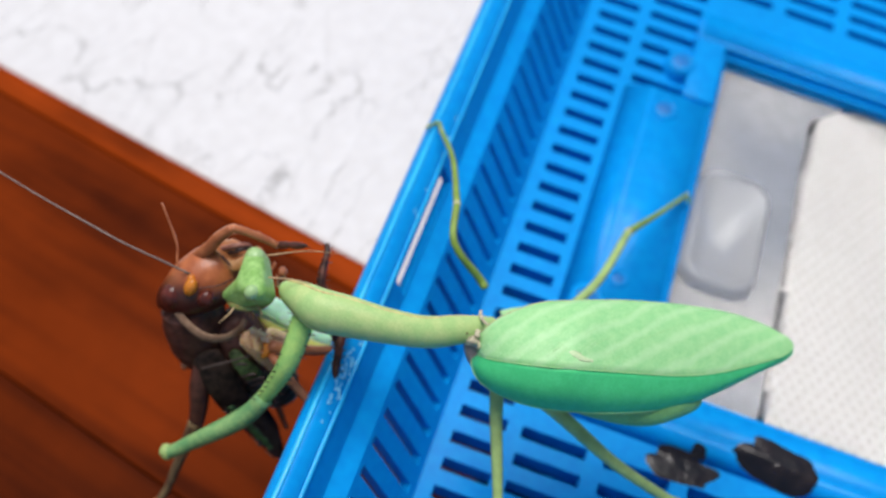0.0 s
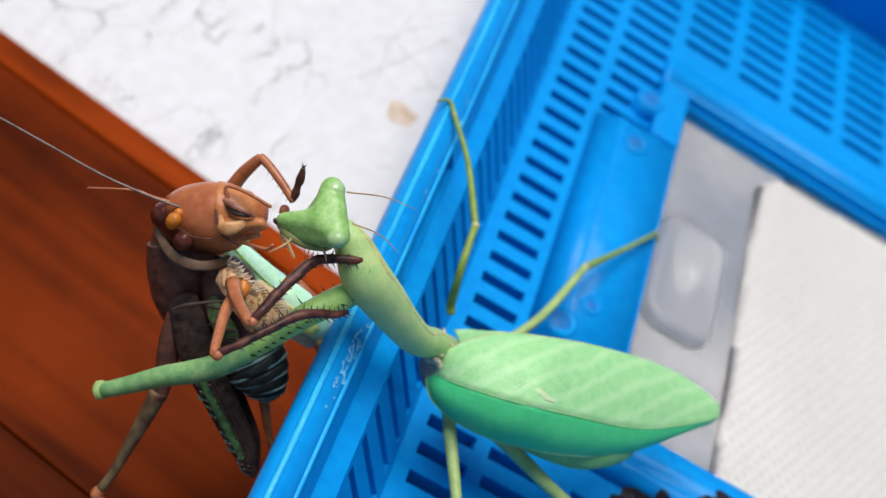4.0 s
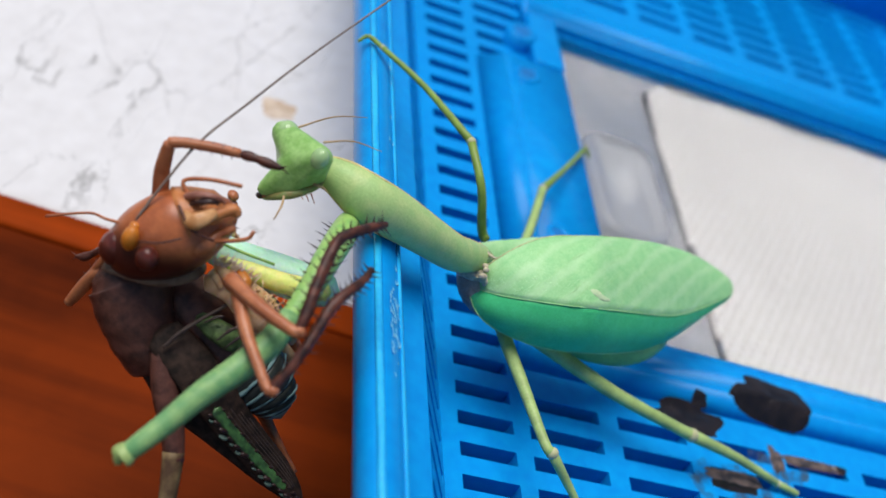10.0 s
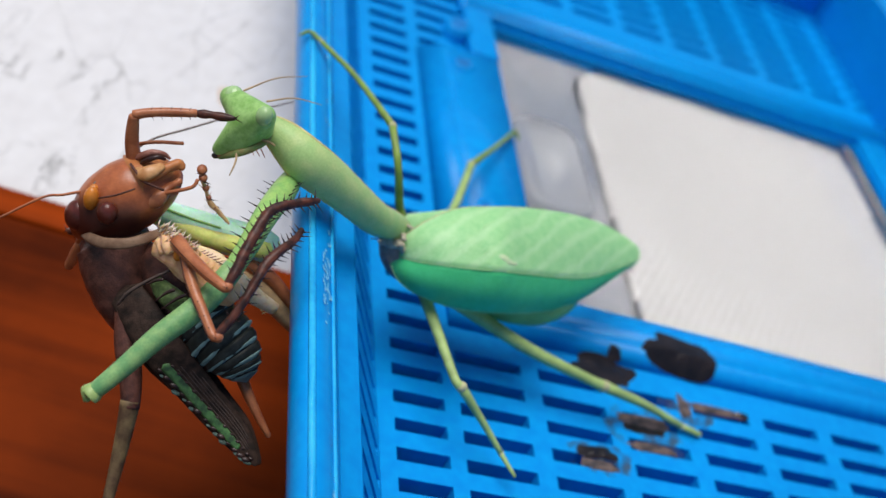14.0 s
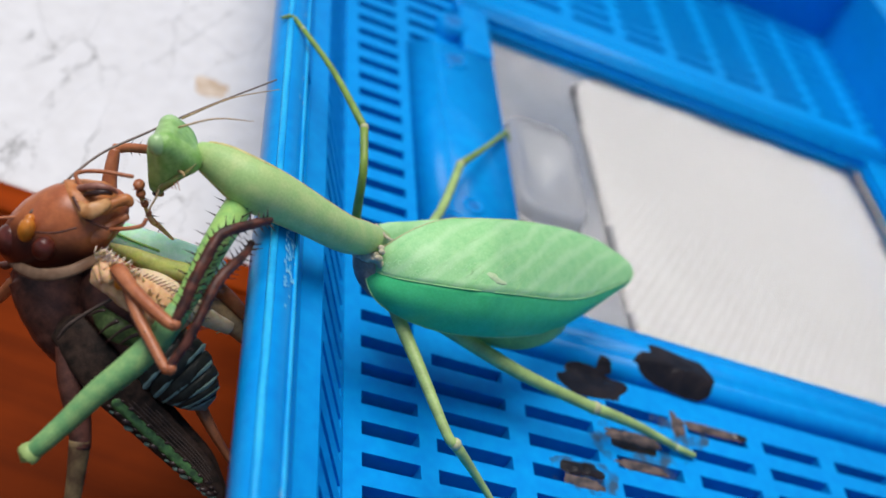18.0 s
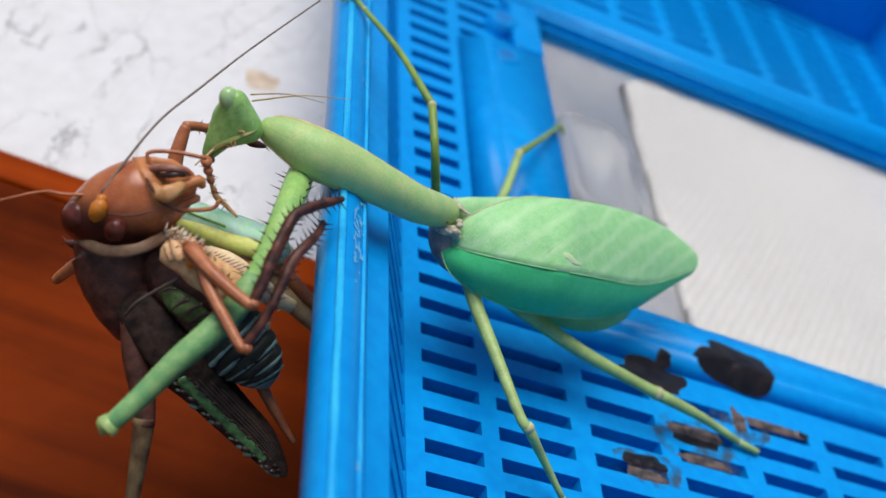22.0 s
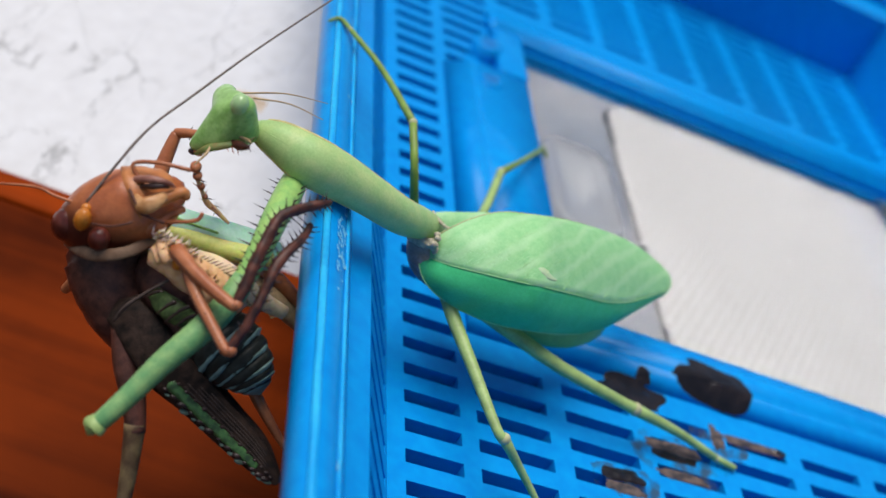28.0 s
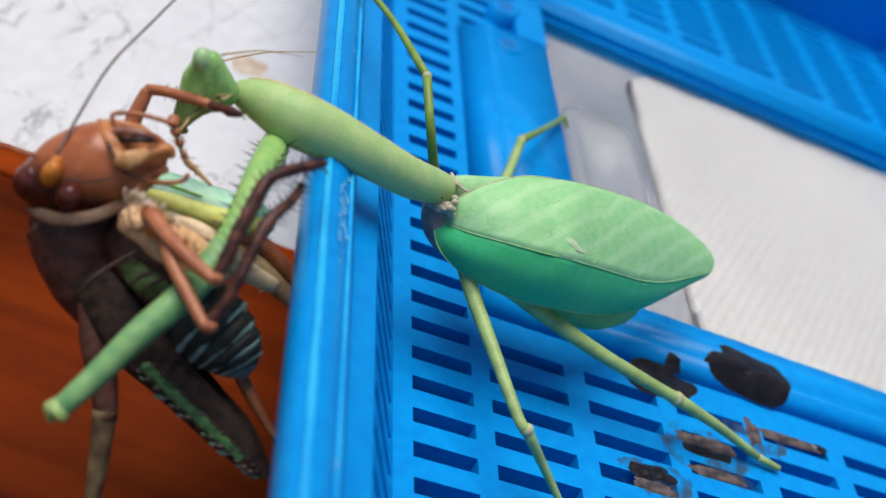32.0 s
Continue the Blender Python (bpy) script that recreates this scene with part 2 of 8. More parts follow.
def slab_material():
    m = material("white_cracked_paint", (0.66, 0.645, 0.63), 0.6, 0.03, 9, 0.05, 260)
    nt = m.node_tree
    p = nt.nodes["Principled BSDF"]
    old = p.inputs["Base Color"].links[0].from_socket
    co = nt.nodes.new("ShaderNodeTexCoord")
    total = None
    for turn, size, detail, wide, seed in ((4, (62, 22, 10), 3.0, 0.009, 0.0), (-8, (120, 48, 10), 3.5, 0.006, 3.7)):
        mp = nt.nodes.new("ShaderNodeMapping")
        mp.inputs["Rotation"].default_value, mp.inputs["Scale"].default_value, mp.inputs["Location"].default_value = (0, 0, radians(turn)), size, (seed, seed, 0)
        fold = nt.nodes.new("ShaderNodeTexNoise")
        fold.inputs["Scale"].default_value, fold.inputs["Detail"].default_value, fold.inputs["Roughness"].default_value = detail, 6, 0.65
        nt.links.new(co.outputs["Object"], mp.inputs["Vector"])
        nt.links.new(mp.outputs[0], fold.inputs["Vector"])
        bend = nt.nodes.new("ShaderNodeMixRGB")
        bend.inputs["Fac"].default_value = 0.3
        nt.links.new(mp.outputs[0], bend.inputs["Color1"])
        nt.links.new(fold.outputs["Color"], bend.inputs["Color2"])
        mag = nt.nodes.new("ShaderNodeTexVoronoi")
        mag.feature = "DISTANCE_TO_EDGE"
        mag.inputs["Scale"].default_value = 1.0
        nt.links.new(bend.outputs[0], mag.inputs["Vector"])
        line = nt.nodes.new("ShaderNodeValToRGB")
        line.color_ramp.elements[0].position, line.color_ramp.elements[1].position = 0.0, wide
        line.color_ramp.elements[0].color, line.color_ramp.elements[1].color = (1, 1, 1, 1), (0, 0, 0, 1)
        nt.links.new(mag.outputs[0], line.inputs["Fac"])
        if total is None:
            total = line.outputs["Color"]
        else:
            most = nt.nodes.new("ShaderNodeMath")
            most.operation = "MAXIMUM"
            nt.links.new(total, most.inputs[0])
            nt.links.new(line.outputs["Color"], most.inputs[1])
            total = most.outputs[0]
    patch = nt.nodes.new("ShaderNodeTexNoise")
    patch.inputs["Scale"].default_value = 48
    nt.links.new(co.outputs["Object"], patch.inputs["Vector"])
    pr = nt.nodes.new("ShaderNodeValToRGB")
    pr.color_ramp.elements[0].position, pr.color_ramp.elements[1].position = 0.45, 0.57
    nt.links.new(patch.outputs["Fac"], pr.inputs["Fac"])
    mul = nt.nodes.new("ShaderNodeMath")
    mul.operation = "MULTIPLY"
    nt.links.new(total, mul.inputs[0])
    nt.links.new(pr.outputs["Color"], mul.inputs[1])
    mix = nt.nodes.new("ShaderNodeMixRGB")
    nt.links.new(mul.outputs[0], mix.inputs["Fac"])
    nt.links.new(old, mix.inputs["Color1"])
    mix.inputs["Color2"].default_value = (0.26, 0.25, 0.24, 1)
    nt.links.new(mix.outputs[0], p.inputs["Base Color"])
    return m


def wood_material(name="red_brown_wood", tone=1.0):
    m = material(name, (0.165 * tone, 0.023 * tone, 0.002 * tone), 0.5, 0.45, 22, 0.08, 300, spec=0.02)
    nt = m.node_tree
    p = nt.nodes["Principled BSDF"]
    old = p.inputs["Base Color"].links[0].from_socket
    co = nt.nodes.new("ShaderNodeTexCoord")
    mp = nt.nodes.new("ShaderNodeMapping")
    mp.inputs["Scale"].default_value = (9, 130, 60)
    grain = nt.nodes.new("ShaderNodeTexNoise")
    grain.inputs["Scale"].default_value, grain.inputs["Detail"].default_value = 1.0, 5
    nt.links.new(co.outputs["Object"], mp.inputs["Vector"])
    nt.links.new(mp.outputs[0], grain.inputs["Vector"])
    ramp = nt.nodes.new("ShaderNodeValToRGB")
    ramp.color_ramp.elements[0].position, ramp.color_ramp.elements[1].position = 0.34, 0.58
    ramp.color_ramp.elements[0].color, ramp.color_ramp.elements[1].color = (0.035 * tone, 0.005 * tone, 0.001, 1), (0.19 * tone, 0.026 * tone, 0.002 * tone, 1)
    nt.links.new(grain.outputs["Fac"], ramp.inputs["Fac"])
    mix = nt.nodes.new("ShaderNodeMixRGB")
    mix.inputs["Fac"].default_value = 0.6
    nt.links.new(old, mix.inputs["Color1"])
    nt.links.new(ramp.outputs["Color"], mix.inputs["Color2"])
    nt.links.new(mix.outputs[0], p.inputs["Base Color"])
    return m


def paper_material():
    """White kitchen paper with rows of small embossed dots."""
    m = material("dotted_paper", (0.72, 0.70, 0.67), 0.85, 0.04, 20, 0.15, 500)
    nt = m.node_tree
    p = nt.nodes["Principled BSDF"]
    old = p.inputs["Base Color"].links[0].from_socket
    co = nt.nodes.new("ShaderNodeTexCoord")
    sep = nt.nodes.new("ShaderNodeSeparateXYZ")
    nt.links.new(co.outputs["Object"], sep.inputs[0])
    waves = []
    for axis, freq in (("X", 2700.0), ("Y", 1750.0)):
        k = nt.nodes.new("ShaderNodeMath")
        k.operation = "MULTIPLY"
        k.inputs[1].default_value = freq
        nt.links.new(sep.outputs[axis], k.inputs[0])
        s = nt.nodes.new("ShaderNodeMath")
        s.operation = "SINE"
        nt.links.new(k.outputs[0], s.inputs[0])
        waves.append(s)
    both = nt.nodes.new("ShaderNodeMath")
    both.operation = "MULTIPLY"
    nt.links.new(waves[0].outputs[0], both.inputs[0])
    nt.links.new(waves[1].outputs[0], both.inputs[1])
    r = nt.nodes.new("ShaderNodeValToRGB")
    r.color_ramp.elements[0].position, r.color_ramp.elements[1].position = 0.58, 0.8
    nt.links.new(both.outputs[0], r.inputs["Fac"])
    mix = nt.nodes.new("ShaderNodeMixRGB")
    nt.links.new(r.outputs["Color"], mix.inputs["Fac"])
    nt.links.new(old, mix.inputs["Color1"])
    mix.inputs["Color2"].default_value = (0.54, 0.51, 0.47, 1)
    nt.links.new(mix.outputs[0], p.inputs["Base Color"])
    return m


def glass_material():
    m = bpy.data.materials.new("clear_plastic")
    m.use_nodes = True
    p = m.node_tree.nodes["Principled BSDF"]
    p.inputs["Base Color"].default_value = (0.93, 0.95, 0.97, 1)
    p.inputs["Transmission Weight"].default_value = 1.0
    p.inputs["Roughness"].default_value, p.inputs["IOR"].default_value = 0.12, 1.18
    return m


def frosted_material():
    m = bpy.data.materials.new("frosted_plastic")
    m.use_nodes = True
    p = m.node_tree.nodes["Principled BSDF"]
    p.inputs["Base Color"].default_value = (0.74, 0.75, 0.75, 1)
    p.inputs["Transmission Weight"].default_value = 0.78
    p.inputs["Roughness"].default_value, p.inputs["IOR"].default_value = 0.3, 1.3
    return m


def banded(m, along, width, lift):
    """Adds broad soft bands of a lighter tone across the direction along, width in metres."""
    nt = m.node_tree
    p = nt.nodes["Principled BSDF"]
    old = p.inputs["Base Color"].links[0].from_socket
    co, dot = nt.nodes.new("ShaderNodeTexCoord"), nt.nodes.new("ShaderNodeVectorMath")
    dot.operation = "DOT_PRODUCT"
    dot.inputs[1].default_value = Vector(along).normalized() * (2 * math.pi / width)
    warp = nt.nodes.new("ShaderNodeTexNoise")
    warp.inputs["Scale"].default_value = 180
    mad = nt.nodes.new("ShaderNodeMath")
    mad.operation, mad.inputs[1].default_value = "MULTIPLY_ADD", 5.0
    sine = nt.nodes.new("ShaderNodeMath")
    sine.operation = "SINE"
    ramp = nt.nodes.new("ShaderNodeValToRGB")
    ramp.color_ramp.elements[0].position, ramp.color_ramp.elements[1].position = 0.0, 1.0
    ramp.color_ramp.elements[0].color, ramp.color_ramp.elements[1].color = (0, 0, 0, 1), (lift, lift, lift, 1)
    mix = nt.nodes.new("ShaderNodeMixRGB")
    mix.inputs["Color2"].default_value = (0.62, 0.84, 0.50, 1)
    nt.links.new(co.outputs["Object"], dot.inputs[0])
    nt.links.new(co.outputs["Object"], warp.inputs["Vector"])
    nt.links.new(warp.outputs["Fac"], mad.inputs[0])
    nt.links.new(dot.outputs["Value"], mad.inputs[2])
    nt.links.new(mad.outputs[0], sine.inputs[0])
    nt.links.new(sine.outputs[0], ramp.inputs["Fac"])
    nt.links.new(ramp.outputs["Color"], mix.inputs["Fac"])
    nt.links.new(old, mix.inputs["Color1"])
    nt.links.new(mix.outputs[0], p.inputs["Base Color"])


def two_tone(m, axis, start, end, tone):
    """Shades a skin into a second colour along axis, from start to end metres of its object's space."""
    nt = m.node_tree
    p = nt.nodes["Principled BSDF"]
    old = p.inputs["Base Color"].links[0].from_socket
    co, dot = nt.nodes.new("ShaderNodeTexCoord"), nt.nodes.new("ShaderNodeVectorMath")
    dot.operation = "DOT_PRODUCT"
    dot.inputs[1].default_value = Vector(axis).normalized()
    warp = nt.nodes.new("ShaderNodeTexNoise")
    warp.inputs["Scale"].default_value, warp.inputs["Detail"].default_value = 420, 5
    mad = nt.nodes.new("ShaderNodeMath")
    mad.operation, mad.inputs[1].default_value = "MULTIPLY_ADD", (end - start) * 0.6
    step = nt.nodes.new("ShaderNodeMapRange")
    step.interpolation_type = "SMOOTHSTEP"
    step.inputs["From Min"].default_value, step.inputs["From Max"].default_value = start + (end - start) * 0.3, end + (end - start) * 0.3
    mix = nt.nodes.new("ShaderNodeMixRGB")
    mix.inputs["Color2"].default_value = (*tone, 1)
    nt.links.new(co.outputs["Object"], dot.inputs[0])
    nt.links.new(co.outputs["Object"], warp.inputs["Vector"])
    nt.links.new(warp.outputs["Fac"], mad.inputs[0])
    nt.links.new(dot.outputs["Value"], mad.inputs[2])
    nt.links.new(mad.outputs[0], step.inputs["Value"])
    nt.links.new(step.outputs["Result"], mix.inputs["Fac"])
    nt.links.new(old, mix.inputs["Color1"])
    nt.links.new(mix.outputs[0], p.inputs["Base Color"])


FROST = frosted_material()
# One wood in three tones: bead toned as lit, lower board as shaded.
BEAD_LIT = wood_material("lit_wood_bead", 1.8)
WOOD_SHADED = wood_material("shaded_red_brown_wood", 0.55)
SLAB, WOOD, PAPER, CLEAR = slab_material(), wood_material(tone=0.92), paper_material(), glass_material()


# ---- builders ----
def part(name, bm, mat, parent=None, label="", smooth=True, m=None):
    """Links a bmesh, given in plan units, as one mesh object under a thing."""
    bmesh.ops.recalc_face_normals(bm, faces=bm.faces)
    bmesh.ops.scale(bm, vec=(S, S, S), verts=bm.verts)
    me = bpy.data.meshes.new(name)
    bm.to_mesh(me)
    bm.free()
    me.materials.append(mat)
    if smooth:
        for f in me.polygons:
            f.use_smooth = True
    ob = new(name, me)
    if m is not None:
        ob.matrix_world = m
    if parent is not None:
        ob.parent = parent
    if label:
        tagged(ob, label)
    return ob


def thing(name, place, label, category, group=""):
    ob = new(name)
    ob.matrix_world = at(*place)
    ob.empty_display_size = 0.01
    return tagged(ob, label, category, group)


def spline(pts, n=4):
    """Catmull-Rom through points that carry radii after x, y, z."""
    p = [np.array(q, float) for q in pts]
    p = [2 * p[0] - p[1]] + p + [2 * p[-1] - p[-2]]
    res = []
    for i in range(1, len(p) - 2):
        for k in range(n):
            u = k / n
            res.append(0.5 * (2 * p[i] + (p[i + 1] - p[i - 1]) * u + (2 * p[i - 1] - 5 * p[i] + 4 * p[i + 1] - p[i + 2]) * u * u + (3 * p[i] - p[i - 1] - 3 * p[i + 1] + p[i + 2]) * u ** 3))
    res.append(p[-2])
    return res


def tube(pts, seg=12, n=4, squash=1.0, face=None, bm=None, rough=0.0, caps=True):
    """A tapered, rounded limb or body along pts (x, y, z, r). face: direction along which it is flattened by squash."""
    bm = bm or bmesh.new()
    line = spline(pts, n)
    face = Vector(face or (0.2, -0.75, 0.6)).normalized()
    rings = []
    for i, q in enumerate(line):
        a = Vector(line[max(i - 1, 0)][:3])
        b = Vector(line[min(i + 1, len(line) - 1)][:3])
        d = (b - a).normalized()
        v = (face - d * face.dot(d)).normalized()
        u = d.cross(v)
        c, r = Vector(q[:3]), max(q[3], 0.02)
        ring = []
        for k in range(seg):
            th = 2 * math.pi * k / seg
            w = 1 + (rough * noise.noise(c * 0.8 + u * math.cos(th) * 2 + v * math.sin(th) * 2) if rough else 0)
            ring.append(bm.verts.new(c + (u * math.cos(th) + v * math.sin(th) * squash) * r * w))
        rings.append(ring)
    for r0, r1 in zip(rings, rings[1:]):
        for k in range(seg):
            bm.faces.new((r0[k], r0[(k + 1) % seg], r1[(k + 1) % seg], r1[k]))
    if caps:
        for ring, q, sgn in ((rings[0], line[0], 0), (rings[-1], line[-1], -1)):
            other = line[1] if sgn == 0 else line[-2]
            d = (Vector(q[:3]) - Vector(other[:3])).normalized()
            tip = bm.verts.new(Vector(q[:3]) + d * max(q[3], 0.02) * 0.5)
            for k in range(seg):
                bm.faces.new((ring[k], ring[(k + 1) % seg], tip))
    return bm


def ball(c, r, sc=(1, 1, 1), bm=None, seg=16, rot=None):
    bm = bm or bmesh.new()
    m = Matrix.Translation(c) @ (rot or Matrix()) @ Matrix.Diagonal((r * sc[0], r * sc[1], r * sc[2], 1))
    bmesh.ops.create_uvsphere(bm, u_segments=seg, v_segments=max(6, seg * 2 // 3), radius=1, matrix=m)
    return bm


def block(x0, x1, y0, y1, z0, z1, bevel=0.0, bm=None, seg=2):
    own = bm is None
    bm = bm or bmesh.new()
    m = Matrix.Translation(((x0 + x1) / 2, (y0 + y1) / 2, (z0 + z1) / 2)) @ Matrix.Diagonal((x1 - x0, y1 - y0, z1 - z0, 1))
    r = bmesh.ops.create_cube(bm, size=1, matrix=m)
    if bevel:
        es = list({e for v in r["verts"] for e in v.link_edges})
        bmesh.ops.bevel(bm, geom=es, offset=bevel, segments=seg, affect="EDGES", profile=0.6)
    return bm


def cone(a, b, r, bm, seg=6):
    """A spine from a to b."""
    a, b = Vector(a), Vector(b)
    d = (b - a).normalized()
    v = d.orthogonal().normalized()
    u = d.cross(v)
    ring = [bm.verts.new(a + (u * math.cos(2 * math.pi * k / seg) + v * math.sin(2 * math.pi * k / seg)) * r) for k in range(seg)]
    tip = bm.verts.new(b)
    for k in range(seg):
        bm.faces.new((ring[k], ring[(k + 1) % seg], tip))
    bm.faces.new(ring[::-1])


def grid_plate(xs, ys, z0, z1, solid, to=None):
    """A plate on the grid xs by ys with open cells where solid(i, j) is false; to maps (x, y, z) to its place."""
    bm = bmesh.new()
    vs = {}

    def v(i, j, k):
        if (i, j, k) not in vs:
            q = (xs[i], ys[j], (z0, z1)[k])
            vs[i, j, k] = bm.verts.new(to(*q) if to else q)
        return vs[i, j, k]

    nx, ny = len(xs) - 1, len(ys) - 1
    on = [[solid(i, j) for j in range(ny)] for i in range(nx)]
    for i in range(nx):
        for j in range(ny):
            if not on[i][j]:
                continue
            bm.faces.new((v(i, j, 1), v(i + 1, j, 1), v(i + 1, j + 1, 1), v(i, j + 1, 1)))
            bm.faces.new((v(i, j, 0), v(i, j + 1, 0), v(i + 1, j + 1, 0), v(i + 1, j, 0)))
            for di, dj, a, b in ((-1, 0, (i, j), (i, j + 1)), (1, 0, (i + 1, j + 1), (i + 1, j)), (0, -1, (i + 1, j), (i, j)), (0, 1, (i, j + 1), (i + 1, j + 1))):
                p, q = i + di, j + dj
                if not (0 <= p < nx and 0 <= q < ny and on[p][q]):
                    bm.faces.new((v(*a, 1), v(*b, 1), v(*b, 0), v(*a, 0)))
    return bm


# ---- the setting ----
# A sloping white ledge and a polished wood board beside the tray's box.
SLOPE_X, SLOPE_Y = 0.2376, 0.10
def slope(x, y):
    return -16.25 + SLOPE_X * (x + 13.5) + SLOPE_Y * (y - 19.7)


_n = Vector((-SLOPE_X, -SLOPE_Y, 1)).normalized()
_x = Vector((0.938, -0.288, 0.194))
_x = (_x - _n * _x.dot(_n)).normalized()
_y = _n.cross(_x)
LEDGE_TURN = Matrix((_x, _y, _n)).transposed()
ledge_frame = at(-13.5, 19.7, slope(-13.5, 19.7)) @ LEDGE_TURN.to_4x4()


ground = block(-1500, 1500, -1500, 1500, -84, -80)
tagged(part("ground", ground, GROUND, smooth=False, m=at(0, 0, 0)), "dark brown table top under the tray", kind="structure")
bm = block(-330, 26, 0, 420, -9, 0, 0.8)
cut = Vector((_x.x, _y.x, _n.x))
bmesh.ops.bisect_plane(bm, geom=bm.verts[:] + bm.edges[:] + bm.faces[:], plane_co=cut * 7.5, plane_no=cut, clear_outer=True)
bmesh.ops.holes_fill(bm, edges=[e for e in bm.edges if e.is_boundary])
tagged(part("ledge", bm, SLAB, m=ledge_frame, smooth=False), "white painted ledge with fine cracks", kind="structure")
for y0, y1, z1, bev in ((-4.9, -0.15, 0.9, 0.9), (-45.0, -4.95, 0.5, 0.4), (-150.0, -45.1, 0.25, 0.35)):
    tagged(part("wood_board", block(-330, 26, y0, y1, -9, z1, bev, seg=4), BEAD_LIT if y1 > -1 else WOOD if y1 > -9 else WOOD_SHADED, m=ledge_frame), "polished red-brown wood board along the ledge", kind="structure")


# ---- the tray ----
X0, X1, Y0, Y1 = -16.6, 128.0, -53.0, 142.0
tray = thing("plastic_lid", (0, 0, 0), "bright blue slotted plastic lid with a clear window", "lid")
COLS = [(0, 6.45)] + [(8.45 + 11.4 * k, 17.4 + 11.4 * k) for k in range(10)]
SLOT = 1.75


def plate_grid():
    xs = sorted({-2.0, 128.0 - 14} | {round(v, 3) for c in COLS for v in c if v < 112})
    ys = sorted({-51.5, 128.0} | {round(v, 3) for r in range(-11, 32) for v in (4 * r, 4 * r - SLOT)} | {3.0, 61.0, 82.0})
    return xs, ys


def plate_solid(i, j):
    x, y = (PX[i] + PX[i + 1]) / 2, (PY[j] + PY[j + 1]) / 2
    if 23 < x < 103 and 9 < y < 74.5:
        return False
    for k, (a, b) in enumerate(COLS):
        if a < x < b and y > -46.5:
            r = math.ceil(y / 4)
            if 4 * r - SLOT < y < 4 * r:
                if k == 0 or y < -1 or y > 88 or (k == 1 and y > 61):
                    return False
    return True


PX, PY = plate_grid()
PX = sorted(set(PX) | {23.0, 103.0})
PY = sorted(set(PY) | {9.0, 74.5})
part("slotted_floor", grid_plate(PX, PY, -3.0, 0, plate_solid), BLUE, tray, smooth=False)


def ring(profile, x0, x1, y0, y1, rad, seg=6):
    """A moulding of profile points (inset, z) swept round a rounded rectangle."""
    bm = bmesh.new()
    loops = []
    for cx, cy, a0 in ((x1 - rad, y1 - rad, 0), (x0 + rad, y1 - rad, 90), (x0 + rad, y0 + rad, 180), (x1 - rad, y0 + rad, 270)):
        for k in range(seg + 1):
            a = radians(a0 + 90 * k / seg)
            loops.append([bm.verts.new((cx + (rad - q) * math.cos(a), cy + (rad - q) * math.sin(a), z)) for q, z in profile])
    n = len(profile)
    for a, b in zip(loops, loops[1:] + loops[:1]):
        for k in range(n):
            bm.faces.new((a[k], b[k], b[(k + 1) % n], a[(k + 1) % n]))
    return bm


# rim bead, shelf and outer skirt
part("rim", ring([(0, 14.2), (-0.45, 15.2), (-0.5, 16.6), (-0.2, 17.6), (0.4, 18.15), (1.1, 18.3), (1.9, 18.1), (2.7, 17.6), (3.3, 17.0), (3.3, 15.4), (1.0, 14.2)], X0, X1, Y0, Y1, 9, 10), BLUE, tray)


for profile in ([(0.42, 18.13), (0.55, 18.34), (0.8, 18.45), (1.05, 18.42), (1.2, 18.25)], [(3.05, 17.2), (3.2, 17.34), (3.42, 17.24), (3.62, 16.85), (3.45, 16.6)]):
    part("rim_crest", ring(profile, X0, X1, Y0, Y1, 9, 10), CREST, tray, "pale highlight painted on the rim's crest")


# inner side of the rim: a steep band with one long opening, a narrow ledge, then the slotted wall
def strip(points, thick):
    """Maps (x along the points' length, y, depth) onto a bent strip."""
    run = [0.0]
    for (xa, za), (xb, zb) in zip(points, points[1:]):
        run.append(run[-1] + math.hypot(xb - xa, zb - za))

    def to(u, y, w):
        for k in range(len(run) - 1):
            if u <= run[k + 1] + 1e-6 or k == len(run) - 2:
                (xa, za), (xb, zb) = points[k], points[k + 1]
                f = (u - run[k]) / (run[k + 1] - run[k])
                nx, nz = (zb - za), -(xb - xa)
                n = math.hypot(nx, nz)
                return (xa + (xb - xa) * f + nx / n * w * thick, y, za + (zb - za) * f + nz / n * w * thick)
    return to, run


band_to, run = strip([(-13.6, 17.0), (-13.1, 16.75), (-11.4, 13.2), (-9.0, 12.4)], 1.2)
us = [run[0], run[1], run[1] + 0.5, run[2] - 0.4, run[2], run[3]]
part("rim_band", grid_plate(us, [-50, 0.2, 19.5, 130], 0, 1, lambda i, j: not (i == 2 and j == 1), band_to), BLUE, tray, smooth=False)
wall_to, run = strip([(-9.0, 12.35), (-2.0, 0.0), (-1.9, -2.2)], 1.4)
wy = sorted({-51.0, 128.0} | {round(v, 3) for r in range(-10, 31) for v in (4 * r + 1.0, 4 * r + 2.3)})
us = [run[0], run[0] + 0.9, run[1] - 1.6, run[1] - 0.02]


def wall_solid(i, j):
    if i != 1:
        return True
    y = (wy[j] + wy[j + 1]) / 2 - 1.65
    return abs(y - 4 * round(y / 4)) > 0.3 or not -40 < y < 120


part("side_wall", grid_plate(us, wy, 0, 1, wall_solid, wall_to), BLUE, tray, smooth=False)
part("end_wall", block(-9, 114, -52.9, -51.55, -2.2, 15.2), BLUE, tray, smooth=False)
part("end_wall", block(-9, 114, 128.05, 139.5, -2.2, 15.2), BLUE, tray, smooth=False)
part("end_wall", block(114.05, 125.5, -52.9, 139.5, -2.2, 15.2), BLUE, tray, smooth=False)

